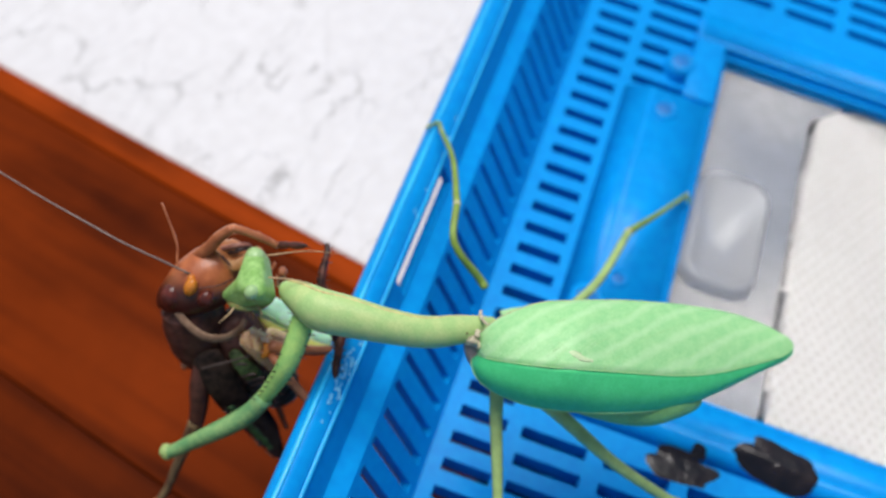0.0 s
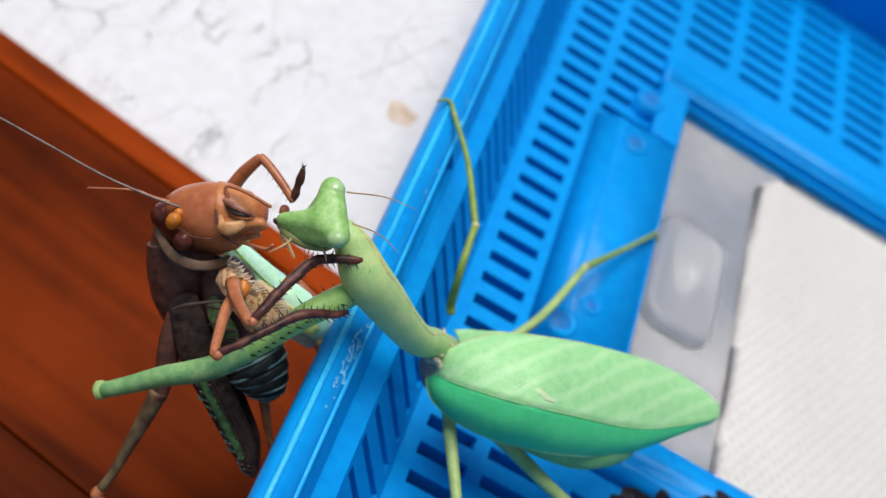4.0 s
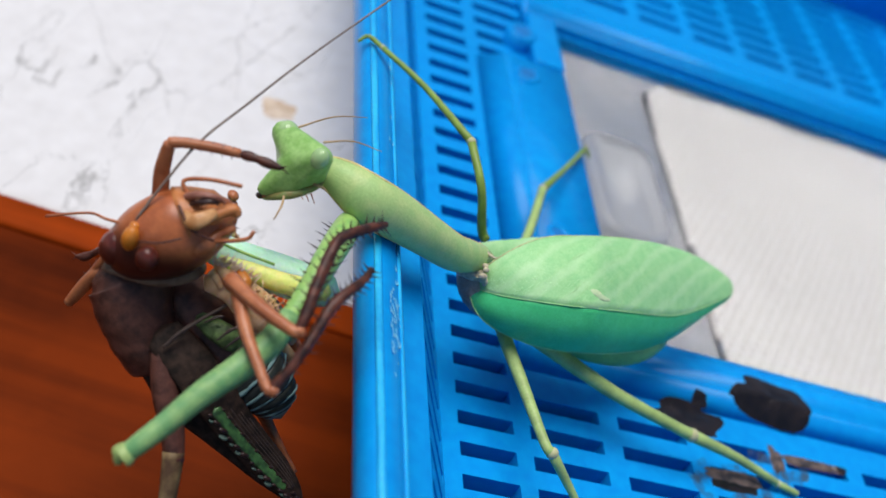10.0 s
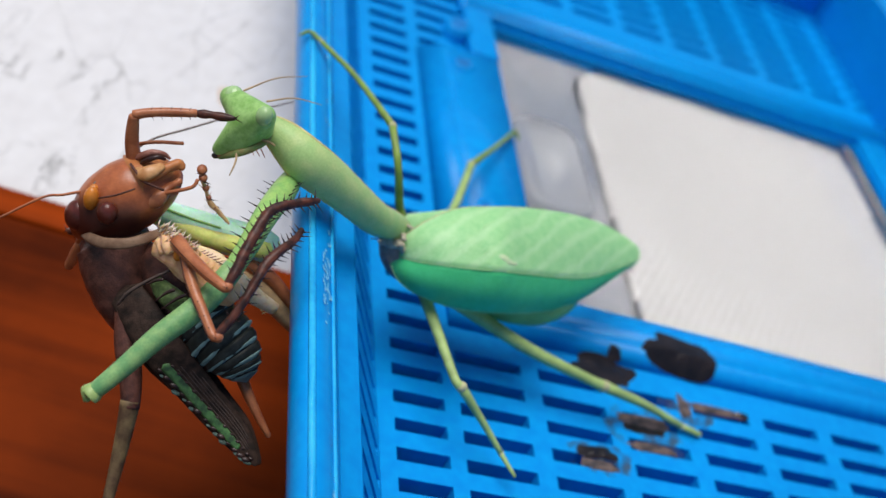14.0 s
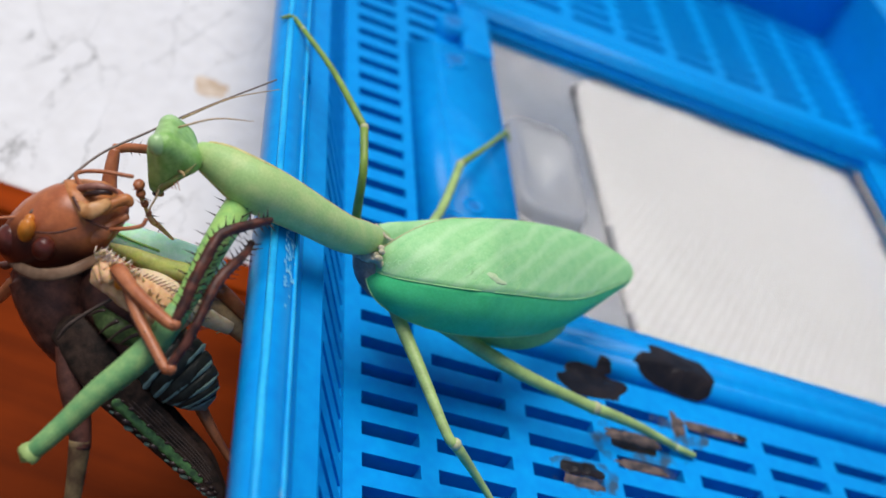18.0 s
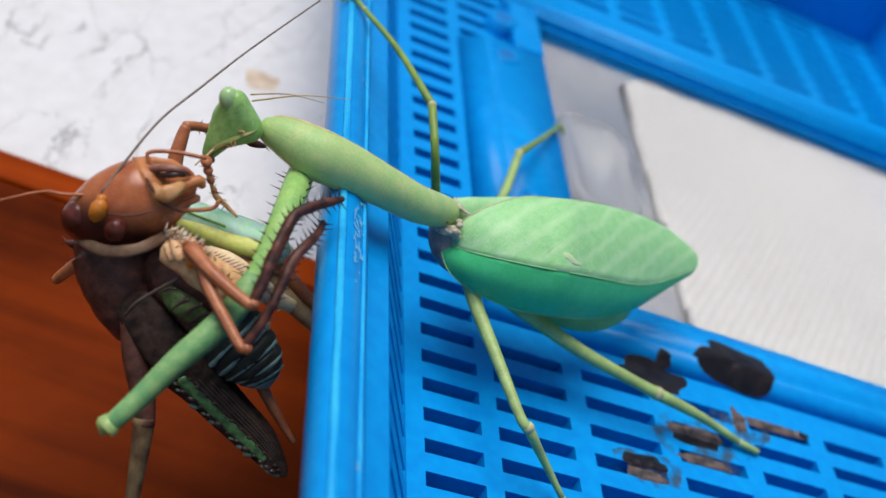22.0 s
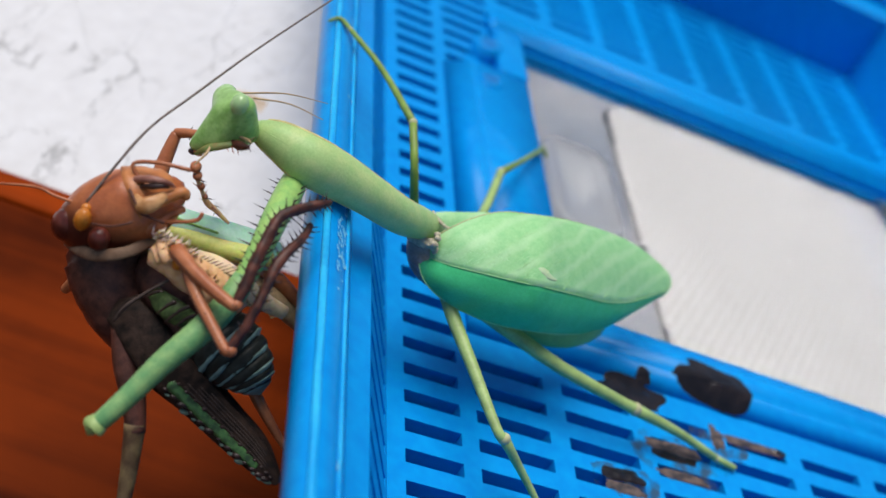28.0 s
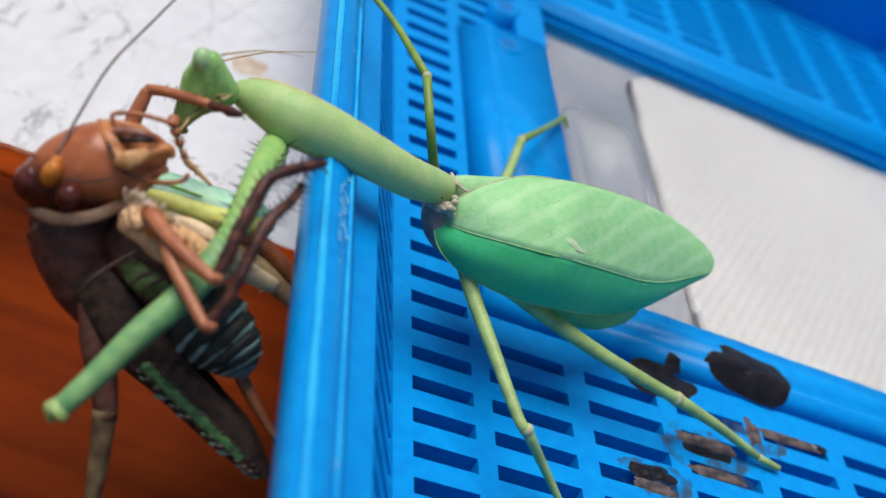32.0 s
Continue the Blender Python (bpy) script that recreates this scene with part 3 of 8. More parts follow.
# raised frame round the window
def frame_bar(x0, x1, y0, y1, slope_side):
    bm = bmesh.new()
    top = 2.2
    k = {"left": (5.2, 0, 0, 0), "low": (0, 0, 3.2, 0), "up": (0, 0, 0, 2), "right": (0, 4, 0, 0)}[slope_side]
    lower = [(x0, y0, -0.3), (x1, y0, -0.3), (x1, y1, -0.3), (x0, y1, -0.3)]
    upper = [(x0 + k[0], y0 + k[2], top), (x1 - k[1], y0 + k[2], top), (x1 - k[1], y1 - k[3], top), (x0 + k[0], y1 - k[3], top)]
    vs = [bm.verts.new(p) for p in lower + upper]
    for f in ((3, 2, 1, 0), (4, 5, 6, 7), (0, 1, 5, 4), (1, 2, 6, 5), (2, 3, 7, 6), (3, 0, 4, 7)):
        bm.faces.new([vs[i] for i in f])
    bmesh.ops.bevel(bm, geom=[e for e in bm.edges if e.calc_length() > 0.1 and sum(v.co.z > 1 for v in e.verts) == 2], offset=0.7, segments=3, affect="EDGES")
    return bm


window_frame = part("window_frame", frame_bar(7.2, 22.2, 10.6, 61, "left"), BLUE, tray)
part("window_frame", frame_bar(8.0, 114, -0.6, 7.8, "low"), BLUE, tray)
part("window_frame", frame_bar(17.0, 114, 75.6, 84, "up"), BLUE, tray)
part("window_frame", frame_bar(104, 114, 7.9, 75.5, "right"), BLUE, tray)
part("window_frame", block(17.0, 22.2, 61.1, 75.5, -0.3, 2.2, 0.5), BLUE, tray)
for x, y, r in ((15.4, 67.9, 2.5), (14.9, 56.4, 2.2), (11.5, 17.0, 2.6), (15.0, 22.0, 1.6)):
    bm = bmesh.new()
    rings = [[bm.verts.new((x + q * math.cos(a * math.pi / 9), y + q * math.sin(a * math.pi / 9), z)) for a in range(18)] for q, z in ((r, -0.3), (r * 0.95, 2.5), (r * 0.6, 2.5), (r * 0.5, -0.3))]
    for p, q in zip(rings, rings[1:]):
        for k in range(18):
            bm.faces.new((p[k], p[(k + 1) % 18], q[(k + 1) % 18], q[k]))
    boss = part("boss", bm, BLUE, tray)
    # Darker disc on the boss, coloured as the shade of an open hole.
    part("hole_shade", ball(Vector((x, y, 2.15)), r * 0.88, (1, 1, 0.2)), BLUE_SHADE, boss, "dark blue disc painted as shade in a boss's hole")
# recess walls under the window and the clear pane
part("recess_wall", grid_plate([21.6, 23.0, 103.0, 104.4], [7.4, 8.8, 74.6, 76.0], -2.6, -0.1, lambda i, j: not (i == 1 and j == 1)), BLUE, tray, smooth=False)
pane = part("clear_pane", block(22.8, 103.2, 8.6, 74.8, -1.3, -1.0), CLEAR, tray, "clear plastic window pane", smooth=False)
pane.visible_shadow = False


def dome(x0, x1, y0, y1, rad, steps):
    """A low moulded bump on a rounded rectangle; steps of (inset, z) rise to its closed top."""
    bm = bmesh.new()
    loops = []
    for inset, z in steps:
        r, loop = max(0.3, rad - inset), []
        for cx, cy, a0 in ((x1 - inset - r, y1 - inset - r, 0), (x0 + inset + r, y1 - inset - r, 90), (x0 + inset + r, y0 + inset + r, 180), (x1 - inset - r, y0 + inset + r, 270)):
            for k in range(7):
                a = radians(a0 + 15 * k)
                loop.append(bm.verts.new((cx + r * math.cos(a), cy + r * math.sin(a), z)))
        loops.append(loop)
    for a, b in zip(loops, loops[1:]):
        for k in range(len(a)):
            bm.faces.new((a[k], a[(k + 1) % len(a)], b[(k + 1) % len(a)], b[k]))
    bm.faces.new(loops[-1])
    bm.faces.new(loops[0][::-1])
    return bm


grip = part("grip", dome(22.9, 35.0, 27.0, 49.6, 4.2, ((0, -0.98), (0.15, -0.5), (0.25, 0.5), (0.6, 1.1), (1.2, 1.4), (1.8, 1.3), (2.4, 0.9), (3.2, 0.75))), FROST, pane, "clear moulded finger grip")
grip.visible_shadow = False
lip = part("pane_edge", block(99.8, 101.0, 9, 74.2, -0.95, 0.5, 0.3, seg=3), CLEAR, pane, "clear raised edge of the pane")
lip.visible_shadow = False

# the box body under the lid, with its liner
box = thing("box_body", (0, 0, -80), "blue plastic box body under the slotted lid", "box")
part("wall", block(14.5, 126, -44, 138, 0, 75.4, 1.0), BLUE, box)
part("wall", block(-1.6, 14.3, 14, 138, 0, 75.4, 1.0), BLUE, box)
liner = tagged(part("liner", block(20, 106, 6, 77.5, -2.5, -2.3, 0), LINER, m=at(0, 0, 0), smooth=False), "pale grey plastic sheet under the window", "sheet")


def paper_sheet():
    bm = bmesh.new()
    nx, ny = 30, 26
    x0, x1, y0, y1 = 39.2, 101, 8.9, 74.4
    vs = []
    for i in range(nx + 1):
        for j in range(ny + 1):
            x, y = x0 + (x1 - x0) * i / nx, y0 + (y1 - y0) * j / ny
            c = max(0, (6 - (x - x0)) + (6 - (y1 - y)) - 6) if x < x0 + 6 and y > y1 - 6 else 0
            vs.append(bm.verts.new((x + c * 0.5, y - c * 0.5, -1.85 + 0.12 * noise.noise(Vector((x * 0.08, y * 0.08, 0))))))
    for i in range(nx):
        for j in range(ny):
            a = i * (ny + 1) + j
            bm.faces.new((vs[a], vs[a + ny + 1], vs[a + ny + 2], vs[a + 1]))
    bmesh.ops.solidify(bm, geom=bm.faces[:], thickness=0.15)
    return bm


tagged(part("paper_towel", paper_sheet(), PAPER, m=at(0, 0, 0)), "white dotted kitchen paper under the clear window", "paper")


# dark smears of dirt on the lid
def smear(x, y, z, rx, ry, h, seed, mat, label, tilt=0.0, turn=0.0, m=None, category="dirt", group="smears of dirt on the lid", name="dirt_smear"):
    bm = bmesh.new()
    n, rings = 40, 7
    rows = []
    for k in range(rings + 1):
        f = k / rings
        row = []
        for i in range(n):
            a = 2 * math.pi * i / n
            w = f * (1 + 0.42 * noise.noise(Vector((math.cos(a) * 1.3, math.sin(a) * 1.3, seed))) + (0.05 if mat is DIRT else 0.16) * noise.noise(Vector((math.cos(a) * 4, math.sin(a) * 4, seed))))
            px, py = math.copysign(abs(math.cos(a)) ** 0.7, math.cos(a)) * rx * w, math.copysign(abs(math.sin(a)) ** 0.7, math.sin(a)) * ry * w
            drop = min(2.25, max(0.0, (y + py + 0.6) * 0.78)) - z if m is None else 0.0
            row.append(bm.verts.new((px, py, drop + h * (1 - f ** 3) * (0.6 + 0.5 * noise.noise(Vector((px * 1.2, py * 1.2, seed + 5)))))))
        rows.append(row)
    for a, b in zip(rows, rows[1:]):
        for i in range(n):
            bm.faces.new((a[i], a[(i + 1) % n], b[(i + 1) % n], b[i]))
    bmesh.ops.remove_doubles(bm, verts=bm.verts, dist=1e-4)
    ob = part(name, bm, mat, m=m if m is not None else at(x, y, z, tilt, 0, turn))
    return tagged(ob, label, category, group)


BLACK_SMEAR, DRY = "shiny black smear of dirt on blue plastic", "dried brown dirt in the slots"
smear(42.0, 2.5, 2.2, 5.6, 2.7, 0.32, 1.0, DIRT, BLACK_SMEAR, turn=-6)
smear(29.8, -2.1, 0.05, 4.7, 2.1, 0.28, 2.0, DIRT, BLACK_SMEAR)
smear(31.4, 0.7, 1.0, 1.1, 0.9, 0.35, 8.0, DIRT, BLACK_SMEAR)
smear(34.1, -9.0, 0.0, 4.0, 1.0, 0.4, 3.0, DRYDIRT, DRY)
smear(34.2, -10.2, -0.3, 3.4, 0.8, 0.3, 13.0, DIRT, BLACK_SMEAR)
smear(25.9, -15.4, -0.1, 2.6, 1.0, 0.4, 4.0, DIRT, BLACK_SMEAR)
smear(25.9, -17.2, 0.0, 2.8, 0.7, 0.4, 5.0, DRYDIRT, DRY)
smear(34.8, -13.0, 0.0, 3.8, 0.6, 0.4, 6.0, DRYDIRT, DRY)
smear(41.2, -5.1, 0.0, 0.9, 1.9, 0.4, 9.0, DRYDIRT, DRY)
smear(46.6, -4.4, 0.0, 4.6, 0.65, 0.4, 10.0, DRYDIRT, DRY)
smear(50.6, -4.3, 0.1, 1.1, 0.6, 0.5, 11.0, DIRT, BLACK_SMEAR)
for x, y, rx, ry, seed in ((34.6, -10.6, 6.2, 3.4, 41.0), (26.6, -16.0, 4.2, 2.3, 42.0), (41.4, -6.0, 3.6, 2.2, 43.0)):
    smear(x, y, 0.03, rx, ry, 0.03, seed, FILM, "thin grey film of dried mud over the slots")
smear(0, 0, 0, 2.5, 2.1, 0.06, 7.0, STAIN, "small brown stain on the white ledge", m=at(-18.0, 52.6, slope(-18.0, 52.6) + 0.03) @ LEDGE_TURN.to_4x4(), category="stain", group="", name="stain")

# pale scuffs along the inner edge of the rim, thickest where the mantis leans over it
random.seed(31)
for k in range(54):
    across = random.uniform(-0.9, 0.35) if k < 45 else random.uniform(-0.3, 0.3)
    y = random.gauss(-15.5, 3.0) if k < 45 else random.uniform(-44, 30)
    long = random.uniform(0.08, 0.42) if k < 45 else random.uniform(0.2, 0.6)
    smear(0, 0, 0, random.uniform(0.08, 0.22), long, 0.03, 20.0 + k, SCUFF, "pale scuff on the blue plastic rim", m=at(-13.75 + across, y, 17.52 - 0.75 * across, 0, 36, random.uniform(-6, 6)), category="scuff", group="scuffs on the rim", name="scuff")

# ---- shapes of the two insects, in plan units from their anchors ----
VIEW_AXES = [(0.91, -0.039, 0.413), (-0.288, 0.658, 0.696), (-0.299, -0.752, 0.587)]
PROTHORAX = [(0.31, 1.29, -0.15, 1), (-1, -0.08, 0.83, 1.36), (-2.76, -1.52, 1.83, 1.65), (-5.34, -3.7, 3.52, 1.8), (-8.86, -5.13, 5.51, 1.94), (-12.58, -5.81, 7, 2.23), (-15.73, -6.18, 7.99, 2.34), (-18.4, -5.27, 8.3, 1.9), (-20.19, -4.55, 8.31, 1.33), (-20.99, -3.98, 8.29, 0.76)]
WING_TOP = [(-0.59, -1.4, 0.36), (-0.49, -1.55, 0.92), (-0.15, -1.51, 1.48), (0.47, -1.35, 2.34), (1.47, -0.82, 3.19), (3.27, 0.38, 3.94), (5.53, 1.54, 4.53), (7.91, 2.16, 4.84), (10.39, 2.82, 5.07), (13.62, 4.81, 4.33), (16.97, 6.58, 3.53), (20.6, 8.46, 2.52), (24.02, 10.09, 1.41), (27.12, 11.31, 0.29), (30.31, 12.09, -1), (31.86, 12.17, -1.64), (32.85, 12.21, -2.1), (33.49, 12.15, -2.53), (33.79, 11.92, -2.85)]
WING_RIDGE = [(-0.94, -1.87, -1.43), (-0.7, -2.33, -1.21), (-0.26, -3.09, -0.78), (0.46, -4.2, 0.04), (1.8, -5.18, 0.84), (3.84, -5.95, 1.74), (6.05, -6.2, 2.2), (8.34, -6.03, 2.4), (10.68, -5.75, 2.58), (13.86, -4.04, 1.63), (17.29, -2.13, 0.55), (21.09, 0.22, -0.81), (24.59, 2.76, -1.9), (27.66, 5.38, -2.6), (30.6, 7.94, -2.93), (32.11, 9.2, -3.1), (33.06, 10.24, -3.16), (33.59, 10.99, -3.12), (33.8, 11.54, -3)]
WING_LOW = [(-0.96, -1.78, -1.67), (-1.1, -2.33, -1.77), (-0.93, -3.17, -2.07), (-0.42, -4.22, -2.48), (0.72, -5.25, -2.88), (2.98, -6.21, -3.13), (6.28, -6.68, -3.23), (8.78, -6.44, -3.36), (11.28, -5.99, -3.37), (13.79, -5.44, -3.27), (17, -3.59, -4.03), (20.28, -1.49, -4.61), (23.6, 1.07, -4.91), (26.54, 3.81, -4.84), (29.1, 6.42, -4.63), (31.61, 8.76, -4.27), (32.83, 9.78, -4.04), (33.55, 10.61, -3.8), (33.9, 11.23, -3.51)]
BELLY_LINE = [(1.2, 0.57, -1.98, 1.34), (3.57, -1.32, -2.01, 2.88), (7.15, -2.72, -1.98, 3.32), (11.53, -3.09, -2.09, 3.69), (16.12, -2.91, -2.24, 3.63), (19.44, -1.7, -2.23, 3.11), (22.25, 0.27, -3.05, 2.01), (23.31, 0.7, -2.97, 0.59)]
FAR_WING_TOP = [(0.27, 5.22, -1.22), (1.62, 5.27, -0.47), (3.44, 5.19, 0.36), (5.5, 5.14, 1.34), (8.25, 5.15, 2.24)]
FAR_WING_LOW = [(1.71, 3.4, -1.8), (2.65, 3.21, -1.56), (4.09, 3.41, -0.58), (6.01, 4.11, 0.79), (8.57, 4.53, 2.12)]
HEAD = [(-25.02, -3.77, 9.78, 1.12), (-22.26, -7.62, 11.2, 1.13), (-25.13, -7.7, 6.21, 0.69), (-21.7, -6.33, 8.7, 1.26), (-23.28, -7.82, 7.69, 0.78), (-23.56, -6.95, 9.69, 1.42), (-24.24, -3.29, 8.57, 0.95), (-23.95, -6.62, 8.2, 0.88)]
HEAD_PTS = [(-24.87, -4.01, 9.89, 1.12), (-22.49, -8.28, 11.58, 0.85), (-23.97, -3.19, 10.54, 0.05), (-17.07, 2.41, 11.02, 0.05), (-22.12, -5.72, 11.65, 0.05), (-16.13, -2.97, 11.41, 0.05), (-25.41, -8, 5.35, 0.37), (-23.77, -7.91, 7.32, 0.09), (-23.97, -10.88, 5.8, 0.09), (-22.13, -7.63, 8.52, 0.09), (-20.39, -8.57, 8.88, 0.09), (-24.67, -8.27, 5.38, 0.23)]
NEAR_ARM_A = [(-15.9, -4.96, 5.54, 1.12), (-16.57, -7.9, 5.7, 1.28), (-17.82, -12.77, 5.63, 1.18), (-18.58, -15.89, 3.81, 1.03), (-19.36, -18.33, 1.98, 0.93)]
NEAR_ARM_B = [(-19.24, -18.02, 2.47, 1.02), (-20.33, -20.33, 0.65, 1.14), (-21.81, -22.17, -1.09, 1.13), (-23.63, -23.93, -3.08, 1.03), (-25.31, -25.78, -5.45, 0.9), (-26.72, -27.29, -7.26, 0.81), (-27.35, -27.76, -8.18, 0.72)]
FAR_ARM = [(-15.63, -8.19, -1.83, 1.2), (-16.98, -7.94, -2.2, 1.79), (-20.98, -6.93, -2.95, 1.89), (-24.54, -5.91, -3.45, 1.64), (-28.7, -4.54, -3.82, 1.3), (-31.28, -3.72, -4.08, 1.1), (-31.91, -3.5, -4.12, 0.6)]
FAR_UNDER = [(-16.56, -9.42, -1.49, 0.79), (-18.46, -9.08, -2.03, 0.98), (-20.86, -8.6, -2.64, 0.98), (-23.84, -7.61, -3.24, 0.89), (-25.88, -6.8, -3.57, 0.49)]
LEG_MID_UP = [(0.21, 4.36, -2, 0.51), (-0.65, 4.8, -1, 0.51), (-3.36, 4.72, 4, 0.44), (-4.38, 9.38, 6, 0.45), (-7.7, 18.25, 5.6, 0.35), (-11.37, 24.58, 5.2, 0.3), (-12.57, 26.7, 4.9, 0.25), (-13.84, 25.54, 4.6, 0.18)]
LEG_HIND_UP = [(5.4, 7.56, -5, 0.54), (10.2, 16.79, -7, 0.58), (13.82, 27.64, -7, 0.55), (19.26, 36.14, -9, 0.37), (24.22, 44.25, -10.8, 0.31), (25.03, 43.44, -11.5, 0.23)]
LEG_MID_LOW = [(1.15, -1.12, -2, 0.88), (3.4, -5.06, -4, 0.76), (6.24, -10.66, -5, 0.64), (9.2, -16.53, -6, 0.52), (10.2, -17.23, -6.4, 0.57), (13.73, -17.78, -10, 0.42), (16.86, -19.01, -12.8, 0.32), (18.79, -21.12, -13.5, 0.21)]
LEG_HIND_LOW = [(4.42, -2.64, -4, 0.89), (10.95, -3.4, -6, 0.85), (18.64, -5.21, -7.5, 0.75), (26.62, -6.1, -8.8, 0.65), (28.91, -6.2, -9.2, 0.71), (35.99, -5.51, -11.2, 0.55), (42.47, -5.59, -13.2, 0.44), (45.21, -5.99, -13.5, 0.38)]
L_HEAD = [(-3.95, 0.26, 0.02, 0.67), (-3.32, -0.24, 1.41, 1.89), (-2.17, -0.71, 3.09, 3), (-0.52, -0.58, 4.96, 3.54), (1.16, -0.14, 6.37, 3.44), (2.69, 0.59, 7.24, 2.71), (3.7, 1.31, 7.82, 1.79), (4.3, 1.93, 8.08, 0.95)]
L_HEAD_PTS = [(-3.8, -1.34, 3.18, 1.39), (-1.21, -4.01, 5.67, 0.9), (-2.78, -2.66, 6.08, 0.68), (-2.72, -1.92, 6.72, 0.45)]
L_JAW = [(1.09, -0.46, 9.51, 0.18), (1.85, -0.87, 10.4, 0.27), (2.59, -0.9, 10.74, 0.23), (3.17, -0.58, 10.42, 0.14)]
L_JAW2 = [(1.87, -2.13, 5.89, 0.74), (3.06, -2.12, 7.02, 0.83), (3.81, -1.41, 7.8, 0.46), (4.9, -1.07, 8.79, 0.32)]
L_LABRUM = [(1.39, -1.51, 8.32, 0.55), (2.5, -1.42, 9.33, 0.68), (3.54, -0.94, 9.8, 0.46), (4.45, -0.51, 10.14, 0.55), (4.9, -0.88, 9.89, 0.27)]
L_PRONOTUM = [(-1.5, -0.09, 0.83, 2.77), (-0.24, -1.01, 0.29, 3.63), (0.7, -2.19, -0.74, 3.54), (1.87, -3.33, -1.95, 3.26), (3.21, -4.4, -3.15, 2.88), (4.6, -5.19, -4.3, 2.32)]
L_COLLAR = [(-3.5, -1.77, 1.05, 0.33), (-2.23, -4.06, 2.51, 0.37), (-0.65, -5.32, 3.75, 0.41), (1.13, -5.25, 4.75, 0.36), (2.57, -4.2, 5.47, 0.36), (3.26, -2.96, 5.53, 0.23)]
JAW = [(-24.86, -8.02, 5.6, 0.28), (-23.84, -8.61, 6.73, 0.37), (-22.48, -8.43, 7.65, 0.37), (-21.14, -7.58, 8.41, 0.28), (-20.64, -6.68, 8.79, 0.14)]
L_THORAX = [(3.51, -1.92, 1.88, 2.09), (5.51, -3.08, 1.41, 2.95), (7.71, -4.71, 0.44, 3.33), (9.87, -5.97, -0.58, 3.53), (11.69, -6.83, -1.09, 3.35)]
L_ABDOMEN = [(9.61, -5.87, -0.07, 3.14), (11.56, -7.03, -0.56, 3.42), (13.13, -7.79, -0.91, 3.14), (14.46, -8.48, -1.45, 2.58), (15.41, -9.09, -2.09, 1.72), (15.98, -9.61, -2.46, 0.67)]
L_WING_A = [(2.51, -6.11, -0.57, 1.67), (5.33, -8.59, -1.12, 2.03), (7.86, -10.14, -2.16, 1.99), (10.45, -11.05, -3.37, 1.82), (13.31, -12.15, -4.51, 1.69), (16.19, -13.4, -5.5, 1.51), (18.28, -14.72, -6.12, 0.99), (19.55, -15.59, -6.59, 0.28)]
L_WING_B = [(4.52, -5.28, -2.74, 2.77), (8, -6.88, -4.73, 2.7), (11.18, -8.73, -5.48, 2.22), (14.33, -10.52, -6.16, 1.83), (17.19, -12.14, -6.78, 1.5), (19.46, -13.67, -7.59, 0.63), (20.16, -14.2, -7.9, 0.24)]
L_HIND_FEMUR = [(3.1, -6.67, -1.84, 1.08), (4.38, -8.84, -3.97, 1.22), (5.7, -10.71, -5.69, 1.12), (6.52, -12.1, -7.06, 0.98), (6.86, -12.87, -7.87, 0.94)]
L_HIND_TIBIA = [(6.66, -12.41, -7.38, 0.98), (7.14, -14.09, -9.29, 0.84), (7.63, -16.07, -11.58, 0.7), (8.19, -19.26, -14.53, 0.51), (8.31, -20.79, -16.43, 0.47)]
L_HIND_FOOT = [(8.29, -20.72, -16.36, 0.51), (8.34, -21.21, -16.96, 0.65), (8.97, -21.59, -16.96, 0.42), (9.83, -21.75, -16.55, 0.51), (10.86, -22.09, -16.29, 0.37), (11.47, -22.18, -16.09, 0.19)]
L_TRAIL = [(9.9, -23.8, -14.3, 0.36), (13.6, -23.6, -11.2, 0.42), (17.3, -23.2, -7.7, 0.45), (20.4, -22.7, -4.6, 0.42)]
L_TRAIL_FOOT = [(20.3, -22.7, -4.7, 0.42), (20.9, -23.0, -4.3, 0.5), (21.3, -24.1, -4.8, 0.4), (21.5, -25.2, -5.4, 0.3)]
L_HIND_FEMUR2 = [(14.64, -6.79, -2.94, 0.78), (16.23, -8.44, -4.24, 0.59), (18.33, -10.26, -5.5, 0.44), (20.21, -11.76, -6.47, 0.29)]
L_LEG_A = [(4.97, -6.22, 7.52, 0.89), (6.45, -8.35, 7.93, 0.74), (8.42, -10.46, 8.28, 0.65), (10.05, -11.9, 8.62, 0.56), (10.32, -11.91, 8.75, 0.47)]
L_LEG_A_T = [(10.19, -11.96, 8.62, 0.51), (10.55, -10.65, 9.97, 0.56), (10.77, -9.23, 11.06, 0.6), (11.14, -7.66, 12.22, 0.63), (11.55, -6.07, 13.29, 0.61), (12.12, -5, 13.76, 0.57), (13.42, -3.95, 14.07, 0.54), (14.95, -2.98, 14.38, 0.45), (15.78, -2.26, 14.36, 0.32)]
L_LEG_B = [(6.01, -7.14, 7.22, 0.71), (7.44, -10.1, 6.87, 0.65), (9.27, -12.59, 6.32, 0.56), (10.55, -14.19, 5.95, 0.51), (10.97, -14.26, 6.07, 0.47)]
L_LEG_B_T = [(10.86, -14.2, 6.09, 0.47), (11.6, -12.69, 7.89, 0.47), (12.04, -11.06, 9.35, 0.52), (12.36, -9.4, 10.62, 0.56), (12.9, -7.8, 11.59, 0.57), (13.66, -6.44, 12.02, 0.53), (14.41, -4.96, 12.24, 0.45), (14.75, -3.71, 12.66, 0.27)]
L_LEG_C = [(2.22, 2.02, 3.72, 0.63), (2.2, 3.65, 5.79, 0.72), (1.98, 5, 7.08, 0.68), (2.04, 6.32, 8.46, 0.58), (2.12, 6.94, 9.12, 0.49)]
